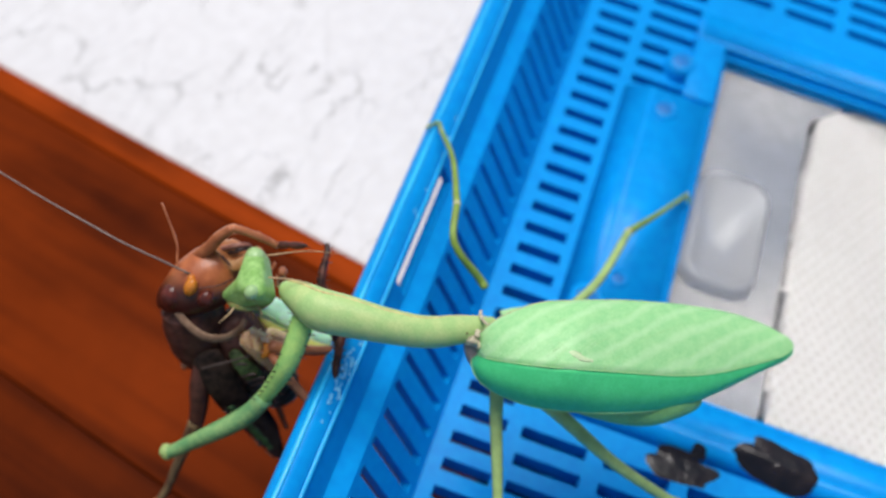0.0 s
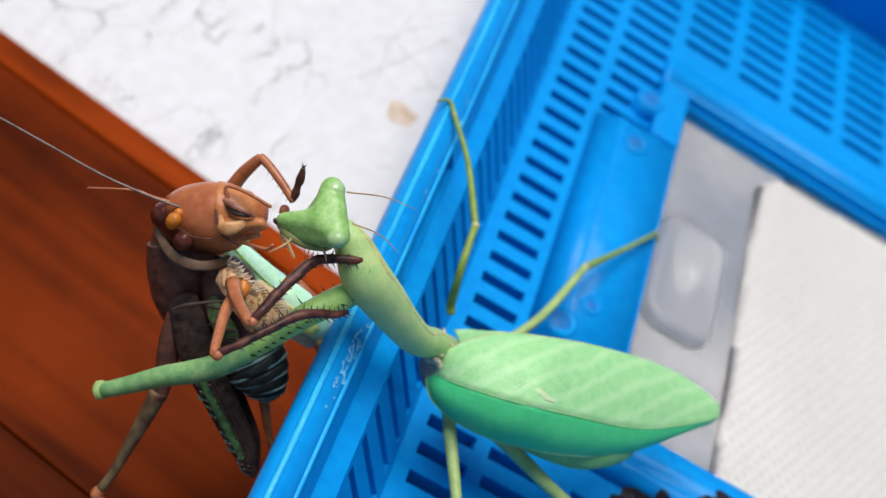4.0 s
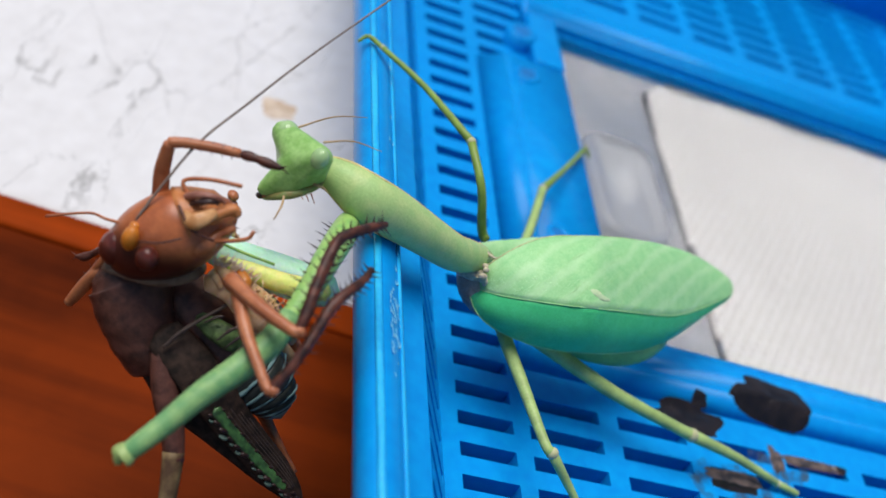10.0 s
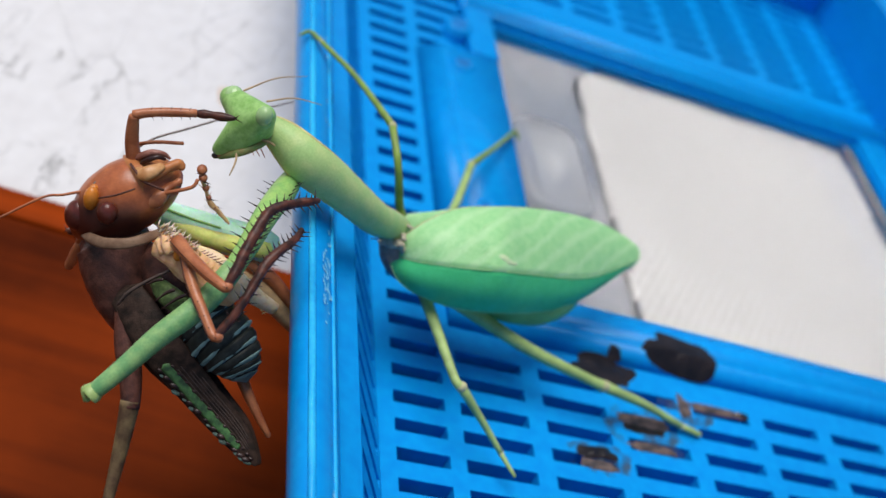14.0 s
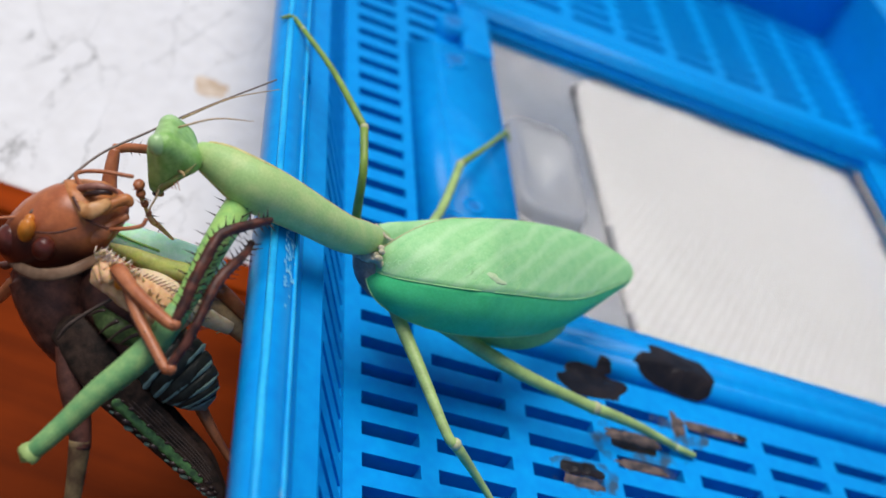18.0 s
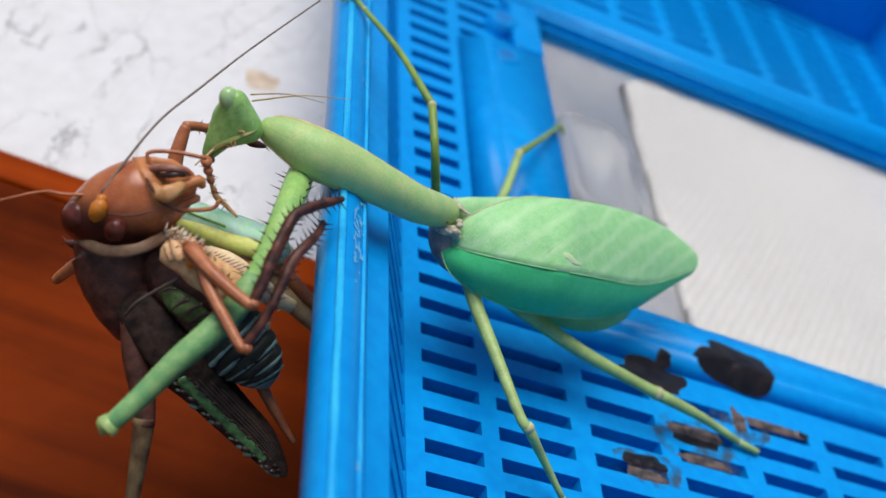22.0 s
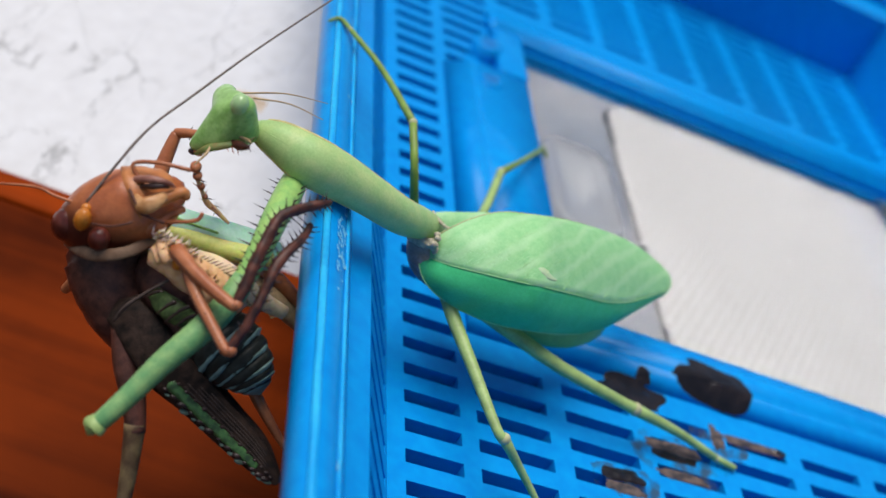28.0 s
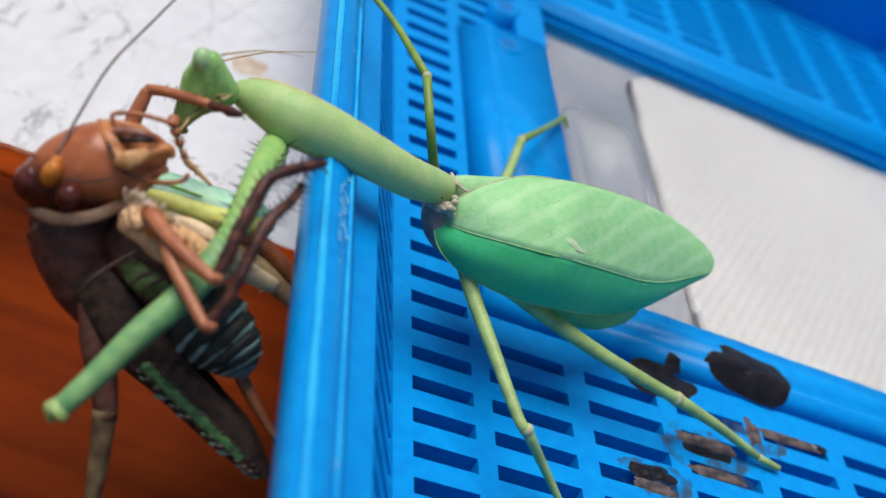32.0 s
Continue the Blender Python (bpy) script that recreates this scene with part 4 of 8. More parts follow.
L_LEG_C_T = [(2.06, 6.97, 9.13, 0.49), (3.47, 7.1, 9.5, 0.44), (5.63, 7.03, 9.83, 0.44), (7.68, 6.84, 10.12, 0.39)]
L_LEG_C_F = [(7.57, 6.85, 10.09, 0.29), (8.3, 6.69, 10.26, 0.44), (9, 6.48, 10.52, 0.34), (9.73, 6.21, 10.71, 0.44), (10.44, 5.97, 10.94, 0.34), (10.99, 5.8, 11.17, 0.2)]
L_LEG_D = [(4.45, 2.38, 10.44, 0.15), (4.73, 1.95, 10.02, 0.23), (5.21, 1.79, 9.21, 0.18), (5.93, 1.96, 8.09, 0.18), (6.56, 1.78, 7.33, 0.26), (7.75, 1.51, 6.74, 0.24), (9.15, 1.16, 6.15, 0.1)]
L_LEG_E = [(1.05, 0.4, -0.65, 0.5), (0.06, 0.14, -1.49, 0.54), (-1.5, -0.27, -2.81, 0.49), (-2.01, 0.1, -4.3, 0.59), (-2.66, 0.77, -6.67, 0.55), (-3.06, 1, -7.95, 0.46)]
L_LEG_E_T = [(-3.06, 1, -7.95, 0.4), (-2.42, 0.56, -5.63, 0.4), (-1.77, -0.16, -2.81, 0.39), (-1.17, -0.65, -0.57, 0.34)]
L_LEG_E_F = [(-1.17, -0.65, -0.57, 0.29), (-1.7, -0.05, -0.93, 0.39), (-2.23, 0.4, -1.64, 0.29), (-2.88, 0.58, -2.42, 0.39), (-3.48, 1.04, -2.82, 0.15)]
L_PALE_A = [(12.05, 0.19, 1.27, 0.8), (14.9, -0.16, 0.58, 1.01), (17.41, -0.67, -0.49, 0.91), (20.58, -1.56, -1.72, 0.72)]
L_PALE_B = [(12.08, 1.15, 2.52, 0.7), (15.15, 0.81, 1.95, 0.75), (18.04, -0.04, 0.64, 0.61), (20.61, -0.57, -0.44, 0.51)]
L_STERNUM = [(3.66, -4.31, 4.86, 1.19), (5.36, -5.29, 5.5, 1.55), (7.3, -5.81, 5.14, 1.74), (9.65, -6.19, 4.48, 1.84), (11.96, -6, 3.86, 1.21)]
L_MESO = [(4.5, -5.82, 1.99, 0.65), (5.73, -7.36, 2.35, 1.1), (7.23, -8.16, 2.43, 1.09), (8.75, -8.09, 1.94, 0.46)]
L_MARKS = [(3.85, -7.64, 2.74, 0.09), (5.03, -7.64, 4.02, 0.13), (5.08, -8.94, 2.37, 0.09), (6.24, -8.57, 4.13, 0.18), (5.89, -9.42, 2.18, 0.13), (7.41, -8.85, 4.37, 0.18), (6.87, -9.63, 2.4, 0.13), (8.13, -9.22, 3.91, 0.18)]
L_SEAM = [(6, -6.09, 6.33, 0.18), (5.21, -6.95, 5, 0.22), (3.71, -7.64, 3.35, 0.22), (2.44, -8.1, 1.43, 0.27), (1.98, -8.26, -0.37, 0.18)]
L_FACE = [(0.16, -1.19, 9.63, 0.14), (0.96, -2.32, 9.43, 0.13), (1.45, -2.81, 9.07, 0.13), (2.58, -2.94, 8.79, 0.13), (3.55, -2.8, 8.45, 0.14)]
L_CLYPEUS = [(0.76, -1.48, 9.41, 0.27), (1.45, -2.46, 9.52, 0.67), (2.28, -2.19, 9.96, 0.63), (3.08, -1.28, 10.16, 0.36)]
L_LIP = [(0.08, 0.63, 8.7, 0.23), (0.83, -0.04, 9.92, 0.32), (1.86, -0.52, 10.86, 0.32), (2.93, -0.58, 10.99, 0.23), (3.58, -0.41, 10.51, 0.14)]
L_CHEEK = [(-2.06, -3.29, 6.66, 0.09), (-0.48, -3.89, 7.71, 0.09), (1.05, -3.6, 8.53, 0.09)]
L_CLAWS = [(3.54, -4.26, 6.57, 0.36), (4.19, -5.87, 6.53, 0.58), (4.65, -6.57, 6.22, 0.4), (4.82, -4.96, 7.35, 0.4), (5.38, -6.41, 7.14, 0.62), (5.42, -7.04, 6.35, 0.36), (3.36, -4.93, 5.95, 0.41), (4.08, -6.18, 5.75, 0.4)]
L_INNER = [(6.94, -3.51, 5.35, 0.56), (8.49, -4.1, 5.22, 1.12), (10.2, -4.59, 4.78, 1.31), (12.19, -4.66, 4.01, 1.13), (14.32, -4.25, 3.06, 0.81), (16.27, -3.73, 2.17, 0.63)]
L_FRINGE = [(3.14, -4.02, 6.34, 0.23), (4.12, -4.65, 7.06, 0.23), (5.55, -5.18, 7.11, 0.23), (7.09, -5.37, 6.63, 0.23)]
L_COMB = [(14, -1.77, 1.47, 0.15), (15.46, -3.1, 0.5, 0.15)]
L_PALPS = [(0.79, 0.39, 9.42, 0.18), (-0, 1.25, 10.12, 0.16), (1.85, 1.23, 11.04, 0.16), (4.52, 0.73, 11.76, 0.23), (3.51, -2.09, 7.63, 0.18), (5.97, -2.11, 8.86, 0.18), (6.41, -1.71, 9.59, 0.23), (4.49, 1.26, 10.72, 0.42), (5.06, 0.73, 10.32, 0.37), (5.55, 0.26, 9.97, 0.32)]
L_ANTENNA = [(-2.83, -1.44, 6.94, 0.16), (-1.68, 0.88, 8.79, 0.15), (0.3, 4.62, 11.18, 0.14), (3.14, 8.59, 12.61, 0.14), (6.99, 13.82, 14.46, 0.12), (13.06, 21.43, 17.09, 0.11)]
L_ANTENNA2 = [(-3.59, -0.81, 5.65, 0.14), (-5.52, -0.61, 4.93, 0.12), (-7.27, -0.35, 4.36, 0.11), (-11.2, -0.71, 1.89, 0.09)]
HINGE_LINE = [(-2.71, -0.81, -0.98, 0.22), (-2.1, -1.48, -0.5, 0.43), (-1.42, -2.11, 0.06, 0.59), (-0.81, -2.66, 0.51, 0.53), (-0.33, -2.99, 0.33, 0.37), (-0.26, -2.93, -0.23, 0.21)]
HINGE_FOLD = [(-1.13, 1.23, 1.75, 0.16), (-0.78, -0.11, 1.93, 0.22), (0.03, -1.18, 2.16, 0.16), (0.5, -1.27, 2.29, 0.11)]
HINGE_KNOT = [(-0.6, -2.65, 1.49, 0.32), (-0.84, -3.28, 1.07, 0.42), (-0.66, -2.06, 1.53, 0.32)]
HINGE_SEAM = [(-3.65, -1.03, -0.71, 0.08), (-2.7, -1.92, 0.33, 0.1), (-1.77, -2.36, 1.27, 0.09)]
MANTIS_AT = (-2.98, -4.82, 14.0)
LOCUST_AT = (-33.22, -14.24, 8.24)
JOINTS = [(0.16, 1.37, 0), (-21.28, -5.03, 9.55), (-16.39, -6.75, 8.15), (-24.54, -5.91, -3.45), (-0.44, -1.53, 1.23), (2.2, 3.65, 5.79), (-1.5, -0.27, -2.81), (5.05, -5.38, 6.75), (6.15, -5.78, 5.96), (-2.83, -1.44, 6.94), (-3.59, -0.81, 5.65), (0.21, 4.36, -2), (5.4, 7.56, -5), (1.15, -1.12, -2), (4.42, -2.64, -4)]
RIGHT, UP, TOWARD = (Vector(a) for a in VIEW_AXES)

banded(WING, UP * 0.86 - RIGHT * 0.5, 2.3 * S, 0.30)

# ---- the mantis ----
mantis = thing("praying_mantis", MANTIS_AT, "green praying mantis gripping its prey over the rim", "mantis")


def skin(rows, out, thick=0.22):
    """A thin closed shell over a grid of points, thickened away from the direction out."""
    bm = bmesh.new()
    outer = [[bm.verts.new(p) for p in row] for row in rows]
    inner = [[bm.verts.new(p - out * thick) for p in row] for row in rows]
    n, m = len(rows), len(rows[0])
    for i in range(n - 1):
        for k in range(m - 1):
            bm.faces.new((outer[i][k], outer[i][k + 1], outer[i + 1][k + 1], outer[i + 1][k]))
            bm.faces.new((inner[i][k], inner[i + 1][k], inner[i + 1][k + 1], inner[i][k + 1]))
    for i in range(n - 1):
        for k in (0, m - 1):
            bm.faces.new((outer[i][k], outer[i + 1][k], inner[i + 1][k], inner[i][k]))
    for k in range(m - 1):
        for i in (0, n - 1):
            bm.faces.new((outer[i][k], outer[i][k + 1], inner[i][k + 1], inner[i][k]))
    return bm


def between(a, b, side, fat, n=12):
    """Rows of points across a wing from line a to line b, bulging outward."""
    rows = []
    for p, q in zip(spline(a, 5), spline(b, 5)):
        p, q = Vector(p), Vector(q)
        w = (p - q).length
        d = (TOWARD * 0.8 + UP * 0.6 * side).normalized()
        rows.append([p.lerp(q, k / n) + d * math.sin(math.pi * k / n) * fat * w for k in range(n + 1)])
    return rows


def flat3(line):
    return [q[:3] for q in line]


TOP_ROWS = between(flat3(WING_RIDGE), flat3(WING_TOP), 1, 0.11)
SIDE_ROWS = between(flat3(WING_RIDGE), flat3(WING_LOW), -1, 0.16)
SIDE_ROWS = [[p - TOWARD * 0.07 for p in row] for row in SIDE_ROWS]
forewing = part("forewing", skin(TOP_ROWS, (TOWARD + UP * 0.4).normalized()), WING, mantis, "light green veined forewing")
side_wing = part("forewing", skin(SIDE_ROWS, (TOWARD - UP * 0.4).normalized()), SHADED_WING, mantis, "folded side of the forewing, shade painted in deep green")
part("forewing", skin(between(flat3(FAR_WING_LOW), flat3(FAR_WING_TOP), 1, 0.08, 6), TOWARD), WING, mantis, "light green veined forewing")


def wing_at(rows, s, u):
    """A point of a wing: s along it from 0 to 1, u across it from 0 to 1."""
    i, k = s * (len(rows) - 1), u * (len(rows[0]) - 1)
    a, c = min(int(i), len(rows) - 2), min(int(k), len(rows[0]) - 2)
    f, g = i - a, k - c
    return rows[a][c].lerp(rows[a + 1][c], f).lerp(rows[a][c + 1].lerp(rows[a + 1][c + 1], f), g)


# leaf-like veins: slanting from the ridge to the upper edge, with a fine net near the ridge
for k in range(24):
    s0 = 0.06 + 0.036 * k
    pts = []
    for j in range(8):
        u = 0.02 + 0.93 * j / 7
        p = wing_at(TOP_ROWS, min(0.985, s0 + (0.20 + 0.04 * (k % 3)) * u ** 1.15), u)
        pts.append((*(p - TOWARD * 0.016), (0.026 if k % 3 else 0.036) * (1 - 0.5 * u)))
    part("vein", tube(pts, 5, 2), VEIN, forewing)
random.seed(5)
for k in range(90):
    s0, u0 = 0.12 + 0.0042 * k + random.uniform(-0.02, 0.02), 0.03 + 0.26 * random.random()
    slant = random.uniform(0.014, 0.026) if k % 2 else random.uniform(-0.016, -0.004)
    pts = [(*(wing_at(TOP_ROWS, s0 + slant * f, u0 + (0.10 if k % 2 else 0.05) * f) - TOWARD * 0.004), 0.019) for f in (0, 0.5, 1)]
    part("vein", tube(pts, 5, 1), NET, forewing)
part("wing_margin", tube([(*(wing_at(TOP_ROWS, s / 20, 0) + TOWARD * 0.0), 0.055) for s in range(21)], 8, 2), VEIN, forewing, "pale wing edge")
part("wing_margin", tube([(*wing_at(TOP_ROWS, s / 20, 1), 0.11 - 0.008 * s) for s in range(12)], 8, 2), JOINT, forewing, "cream wing edge")
part("wing_margin", tube([(*wing_at(SIDE_ROWS, s / 20, 1), 0.07) for s in range(13)], 8, 2), VEIN, side_wing, "pale wing edge")
part("scar", tube([(*(wing_at(TOP_ROWS, 0.42, 0.20) - TOWARD * 0.04), 0.14), (*(wing_at(TOP_ROWS, 0.438, 0.165) - TOWARD * 0.04), 0.34), (*(wing_at(TOP_ROWS, 0.455, 0.13) - TOWARD * 0.04), 0.38), (*(wing_at(TOP_ROWS, 0.475, 0.11) - TOWARD * 0.05), 0.2)], 14, 5, 0.22, (TOWARD + UP * 0.4).normalized(), rough=0.5), SCAR, forewing, "pale crease in the wing")
part("abdomen", tube([(*(Vector(q[:3]) - TOWARD * 4.6), q[3]) for q in BELLY_LINE], 20, 5, 0.7, TOWARD), BELLY, mantis)
part("metathorax", tube([(0.4, 0.3, -0.6, 1.2), (-0.4, -0.4, -1.2, 2.1), (1.0, -1.4, -2.6, 2.3), (3.5, -1.2, -3.4, 1.6)], 12), SLATE, mantis, "grey-brown base of the thorax")
prothorax = part("prothorax", tube(PROTHORAX, 22, 5, 0.92, TOWARD), THORAX, mantis, "long green neck-like thorax")
for side in (-1, 1):
    line = []
    run_ = spline(PROTHORAX, 3)
    for p, q in zip(run_, run_[1:]):
        along = (Vector(q[:3]) - Vector(p[:3])).normalized()
        out = along.cross(TOWARD).normalized() * side
        line.append((*(Vector(p[:3]) + out * p[3] * 0.93 + TOWARD * p[3] * 0.24), 0.18))
    part("thorax_margin", tube(line[1:-1], 8, 2), MARGIN, prothorax, "pale yellowish margin")
run_ = spline(PROTHORAX, 3)
part("keel", tube([(*(Vector(p[:3]) + TOWARD * p[3] * 0.86), 0.10) for p in run_[3:-3]], 6, 2), THORAX, prothorax, "low ridge along the thorax")


def blend_hull(balls, passes=6):
    """A smooth hull round a few balls."""
    bm = bmesh.new()
    for x, y, z, r in balls:
        bmesh.ops.create_icosphere(bm, subdivisions=3, radius=r, matrix=Matrix.Translation((x, y, z)))
    res = bmesh.ops.convex_hull(bm, input=bm.verts[:])
    bmesh.ops.delete(bm, geom=[v for v in bm.verts if not v.link_faces or v in set(g for g in res["geom_interior"] if isinstance(g, bmesh.types.BMVert))], context="VERTS")
    for step in range(3):
        long = [e for e in bm.edges if e.calc_length() > 0.45]
        if long:
            bmesh.ops.subdivide_edges(bm, edges=long, cuts=1)
            bmesh.ops.triangulate(bm, faces=bm.faces[:])
    for step in range(passes):
        bmesh.ops.smooth_vert(bm, verts=bm.verts, factor=0.5, use_axis_x=True, use_axis_y=True, use_axis_z=True)
    return bm


def melted(bm, name, mat, parent, label, grain=0.2, rounds=12):
    """Overlapping lumps remeshed into one smooth skin."""
    ob = part(name, bm, mat, parent, label)
    re = ob.modifiers.new("remesh", "REMESH")
    re.mode, re.voxel_size, re.use_smooth_shade = "VOXEL", grain * S, True
    sm = ob.modifiers.new("smooth", "SMOOTH")
    sm.factor, sm.iterations = 0.5, rounds
    return ob


bm = tube(HINGE_LINE, 16, 8, 0.8, TOWARD, rough=0.5)
tube(HINGE_FOLD, 10, 6, 1.0, TOWARD, bm, rough=0.3)
for x, y, z, r in HINGE_KNOT:
    ball(Vector((x, y, z)), r, (1.2, 0.8, 1), bm)
melted(bm, "wing_hinge", PALE, mantis, "pale crumpled wing hinge", 0.08, 6)
part("thorax_seam", tube(HINGE_SEAM, 6), SHIN, mantis, "dark seam under the thorax")
lumps = blend_hull([HEAD[i] for i in (0, 1, 3, 5, 6)], 0)
for group in ((2, 4, 5, 7), (1, 3, 4), (5, 6, 7)):
    extra = blend_hull([HEAD[i] for i in group], 0)
    me_ = bpy.data.meshes.new("lump")
    extra.to_mesh(me_)
    extra.free()
    lumps.from_mesh(me_)
    bpy.data.meshes.remove(me_)
head = melted(lumps, "head", HEADG, mantis, "triangular green head", 0.22, 10)
part("eye", ball(Vector(HEAD_PTS[0][:3]), HEAD_PTS[0][3], (0.95, 1.0, 1.15)), EYEG, head)
part("eye", ball(Vector(HEAD_PTS[1][:3]), HEAD_PTS[1][3], (0.95, 1.0, 1.15)), EYEG, head)
for a, b in ((2, 3), (4, 5)):
    p, q = Vector(HEAD_PTS[a][:3]), Vector(HEAD_PTS[b][:3])
    part("antenna", tube([(*p, 0.10), (*(p.lerp(q, 0.5) + UP * 0.5), 0.07), (*q, 0.03)], 6), TAN, head)
part("mandible", ball(Vector(HEAD_PTS[6][:3]) + RIGHT * 0.25 + UP * 0.1, 0.30, (1.3, 0.9, 1.0)), SPINE, head)
part("mandible", ball(Vector(HEAD_PTS[6][:3]) + RIGHT * 0.8 + UP * 0.05, 0.36, (1.3, 0.8, 1.0)), RUST_LEG, head)
part("jaw", tube(JAW, 10, 4, 0.7, TOWARD, rough=0.1), OLIVE, head, "olive-brown edge of the jaw")
for k in range(3):
    part("bristle", tube([(*(Vector(JAW[2][:3]) + RIGHT * 0.5 * k), 0.07), (*(Vector(JAW[2][:3]) + RIGHT * (0.5 * k + 0.35) - UP * (0.6 + 0.15 * k)), 0.03)], 5, 2), RUST_LEG, head)
for a, b in ((7, 8), (9, 10)):
    p, q = Vector(HEAD_PTS[a][:3]), Vector(HEAD_PTS[b][:3])
    part("palp", tube([(*p, 0.14), (*(p.lerp(q, 0.5) + RIGHT * 0.3), 0.12), (*q, 0.06)], 6), TAN, head)


def limb(name, pts, cuts, mats, parent, labels=("", "", ""), joint=None, seg=10):
    """A jointed limb: pts cut into segments, each a mesh of its own with swollen ends."""
    first = None
    for k, (a, b) in enumerate(zip(cuts, cuts[1:])):
        ob = part(name[k], tube(pts[a:b + 1], seg, 4), mats[k], first or parent, labels[k] if k < len(labels) else "")
        first = first or ob
    for c in cuts[1:-1]:
        if joint:
            part("joint", ball(Vector(pts[c][:3]), pts[c][3] * 1.12), joint, first)
    return first


LEGS = ("femur", "tibia", "tarsus")
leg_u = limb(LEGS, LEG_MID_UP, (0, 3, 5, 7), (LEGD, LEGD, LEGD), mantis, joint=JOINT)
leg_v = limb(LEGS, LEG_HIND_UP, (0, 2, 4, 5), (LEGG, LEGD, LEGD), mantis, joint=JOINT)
leg_l = limb(LEGS, LEG_MID_LOW, (0, 4, 6, 7), (LEGG, LEGG, LEGG), mantis, joint=JOINT)
leg_r = limb(LEGS, LEG_HIND_LOW, (0, 4, 6, 7), (LEGG, LEGG, LEGG), mantis, joint=JOINT)

near_arm = part("fore_coxa", tube(NEAR_ARM_A, 14), ARMG, mantis, "spiny green front leg")
near_fore = part("fore_femur", tube(NEAR_ARM_B, 14), ARM_SHADE, near_arm, "forearm with shade put into its green")
tip, prev = Vector(NEAR_ARM_B[-1][:3]), Vector(NEAR_ARM_B[-2][:3])
part("knee", tube([(*prev.lerp(tip, 0.6), 0.8), (*tip, 0.98), (*(tip + (tip - prev) * 0.22), 0.9), (*(tip + (tip - prev) * 0.24 + RIGHT * 0.1), 0.3)], 12, rough=0.12), LEGG, near_arm, "pale flared knee")
arm = spline(NEAR_ARM_A, 4)
for i in range(2, 16):
    q = arm[i]
    c = Vector(q[:3])
    for sgn in (-1, 1):
        bm = bmesh.new()
        root = c + RIGHT * q[3] * 0.75 * sgn + TOWARD * q[3] * 0.6
        cone(root, root + (RIGHT * sgn * 0.9 + TOWARD * 0.3 + UP * 0.45).normalized() * (0.8 + 0.6 * (i % 2)), 0.10, bm)
        part("spine", bm, SPINE, near_arm)
far_arm = part("fore_leg", tube(FAR_ARM, 14), MINT, mantis, "pale green front leg behind the prey")
part("underside", tube(FAR_UNDER, 12), YELLOW, far_arm, "yellow-green underside")
FAR_KNEE = Vector(FAR_ARM[-2][:3]) - UP * 0.3
far_shin = part("fore_tibia", tube([(*FAR_KNEE, 0.7), (*(FAR_KNEE + RIGHT * 1.5 - UP * 0.7 - TOWARD * 0.6), 0.72), (*(FAR_KNEE + RIGHT * 4.3 - UP * 1.9 - TOWARD * 0.8), 0.6), (*(FAR_KNEE + RIGHT * 5.8 - UP * 2.6 - TOWARD * 0.9), 0.3)], 12), YELLOW, far_arm, "yellow-green shin")
part("groove", tube([(*(Vector(q[:3]) + TOWARD * q[3] * 0.98 + UP * 0.5), 0.12) for q in FAR_ARM[2:6]], 6), ARMG, far_arm)

# ---- the locust ----
locust = thing("locust", LOCUST_AT, "rust-brown locust with striped dark wings held by the mantis", "locust")
# Maroon pigment behind the eyes; lower down the dark paints the underside's shade.
NAPE_SHADE = -RIGHT * 0.38 - UP * 0.92
_turn = (Vector(L_HEAD[3][:3]) - Vector(JOINTS[4])).dot(NAPE_SHADE)
two_tone(RUST, NAPE_SHADE, (_turn - 0.9) * S, (_turn + 1.9) * S, (0.06, 0.015, 0.010))
locust_head = part("head", tube(L_HEAD, 28, 6, 0.85, TOWARD, rough=0.02), RUST, locust, "domed rust-brown head, dark maroon behind the eyes, shade painted below")
part("face_plate", tube([(*(Vector(q[:3]) + UP * 0.45), q[3] * 0.93) for q in L_HEAD[4:7]], 24, 5, 0.95, TOWARD), BEIGE, locust_head, "paler orange-brown lower face")
part("eye", ball(Vector(L_HEAD_PTS[0][:3]), L_HEAD_PTS[0][3], (1, 1, 1.2)), EYEB, locust_head)
part("eye", ball(Vector(L_HEAD_PTS[1][:3]) - TOWARD * 0.3, L_HEAD_PTS[1][3] * 1.05, (1, 1, 1.2)), EYEB, locust_head)
part("brow_spot", ball(Vector(L_HEAD_PTS[2][:3]), L_HEAD_PTS[2][3] * 1.2, (0.9, 1, 1.5)), ORANGE, locust_head, "orange spot between the eyes")
part("brow_spot", ball(Vector(L_HEAD_PTS[3][:3]), L_HEAD_PTS[3][3], (1, 1, 1)), ORANGE, locust_head, "orange spot between the eyes")
part("mandible", tube(L_JAW, 10, rough=0.4), SPINE, locust_head)
part("lip", tube(L_LIP, 12, rough=0.15), MAUVE, locust_head, "dull pink upper lip")
part("mandible", tube(L_JAW2, 12, rough=0.1), RUST_LEG, locust_head)
part("labrum", tube(L_LABRUM, 12, rough=0.12), BEIGE, locust_head)
part("clypeus", tube(L_CLYPEUS, 12, 4, 0.5, TOWARD), WEDGE, locust_head, "pale brown face plate")
part("face_seam", tube(L_FACE, 6), DARK, locust_head)
part("face_seam", tube(L_CHEEK, 6), DARK, locust_head)
part("pronotum", tube(L_PRONOTUM, 22, 5, 0.9, TOWARD, rough=0.06), DARK, locust, "dark brown saddle-shaped shield")
part("collar", tube([(*q[:3], q[3] * 1.35) for q in L_COLLAR], 14, 5, 0.45, TOWARD, rough=0.12), CREAM, locust, "pale collar band")
part("thorax", tube(L_THORAX, 18, 4, 0.85, TOWARD, rough=0.05), DARK, locust)
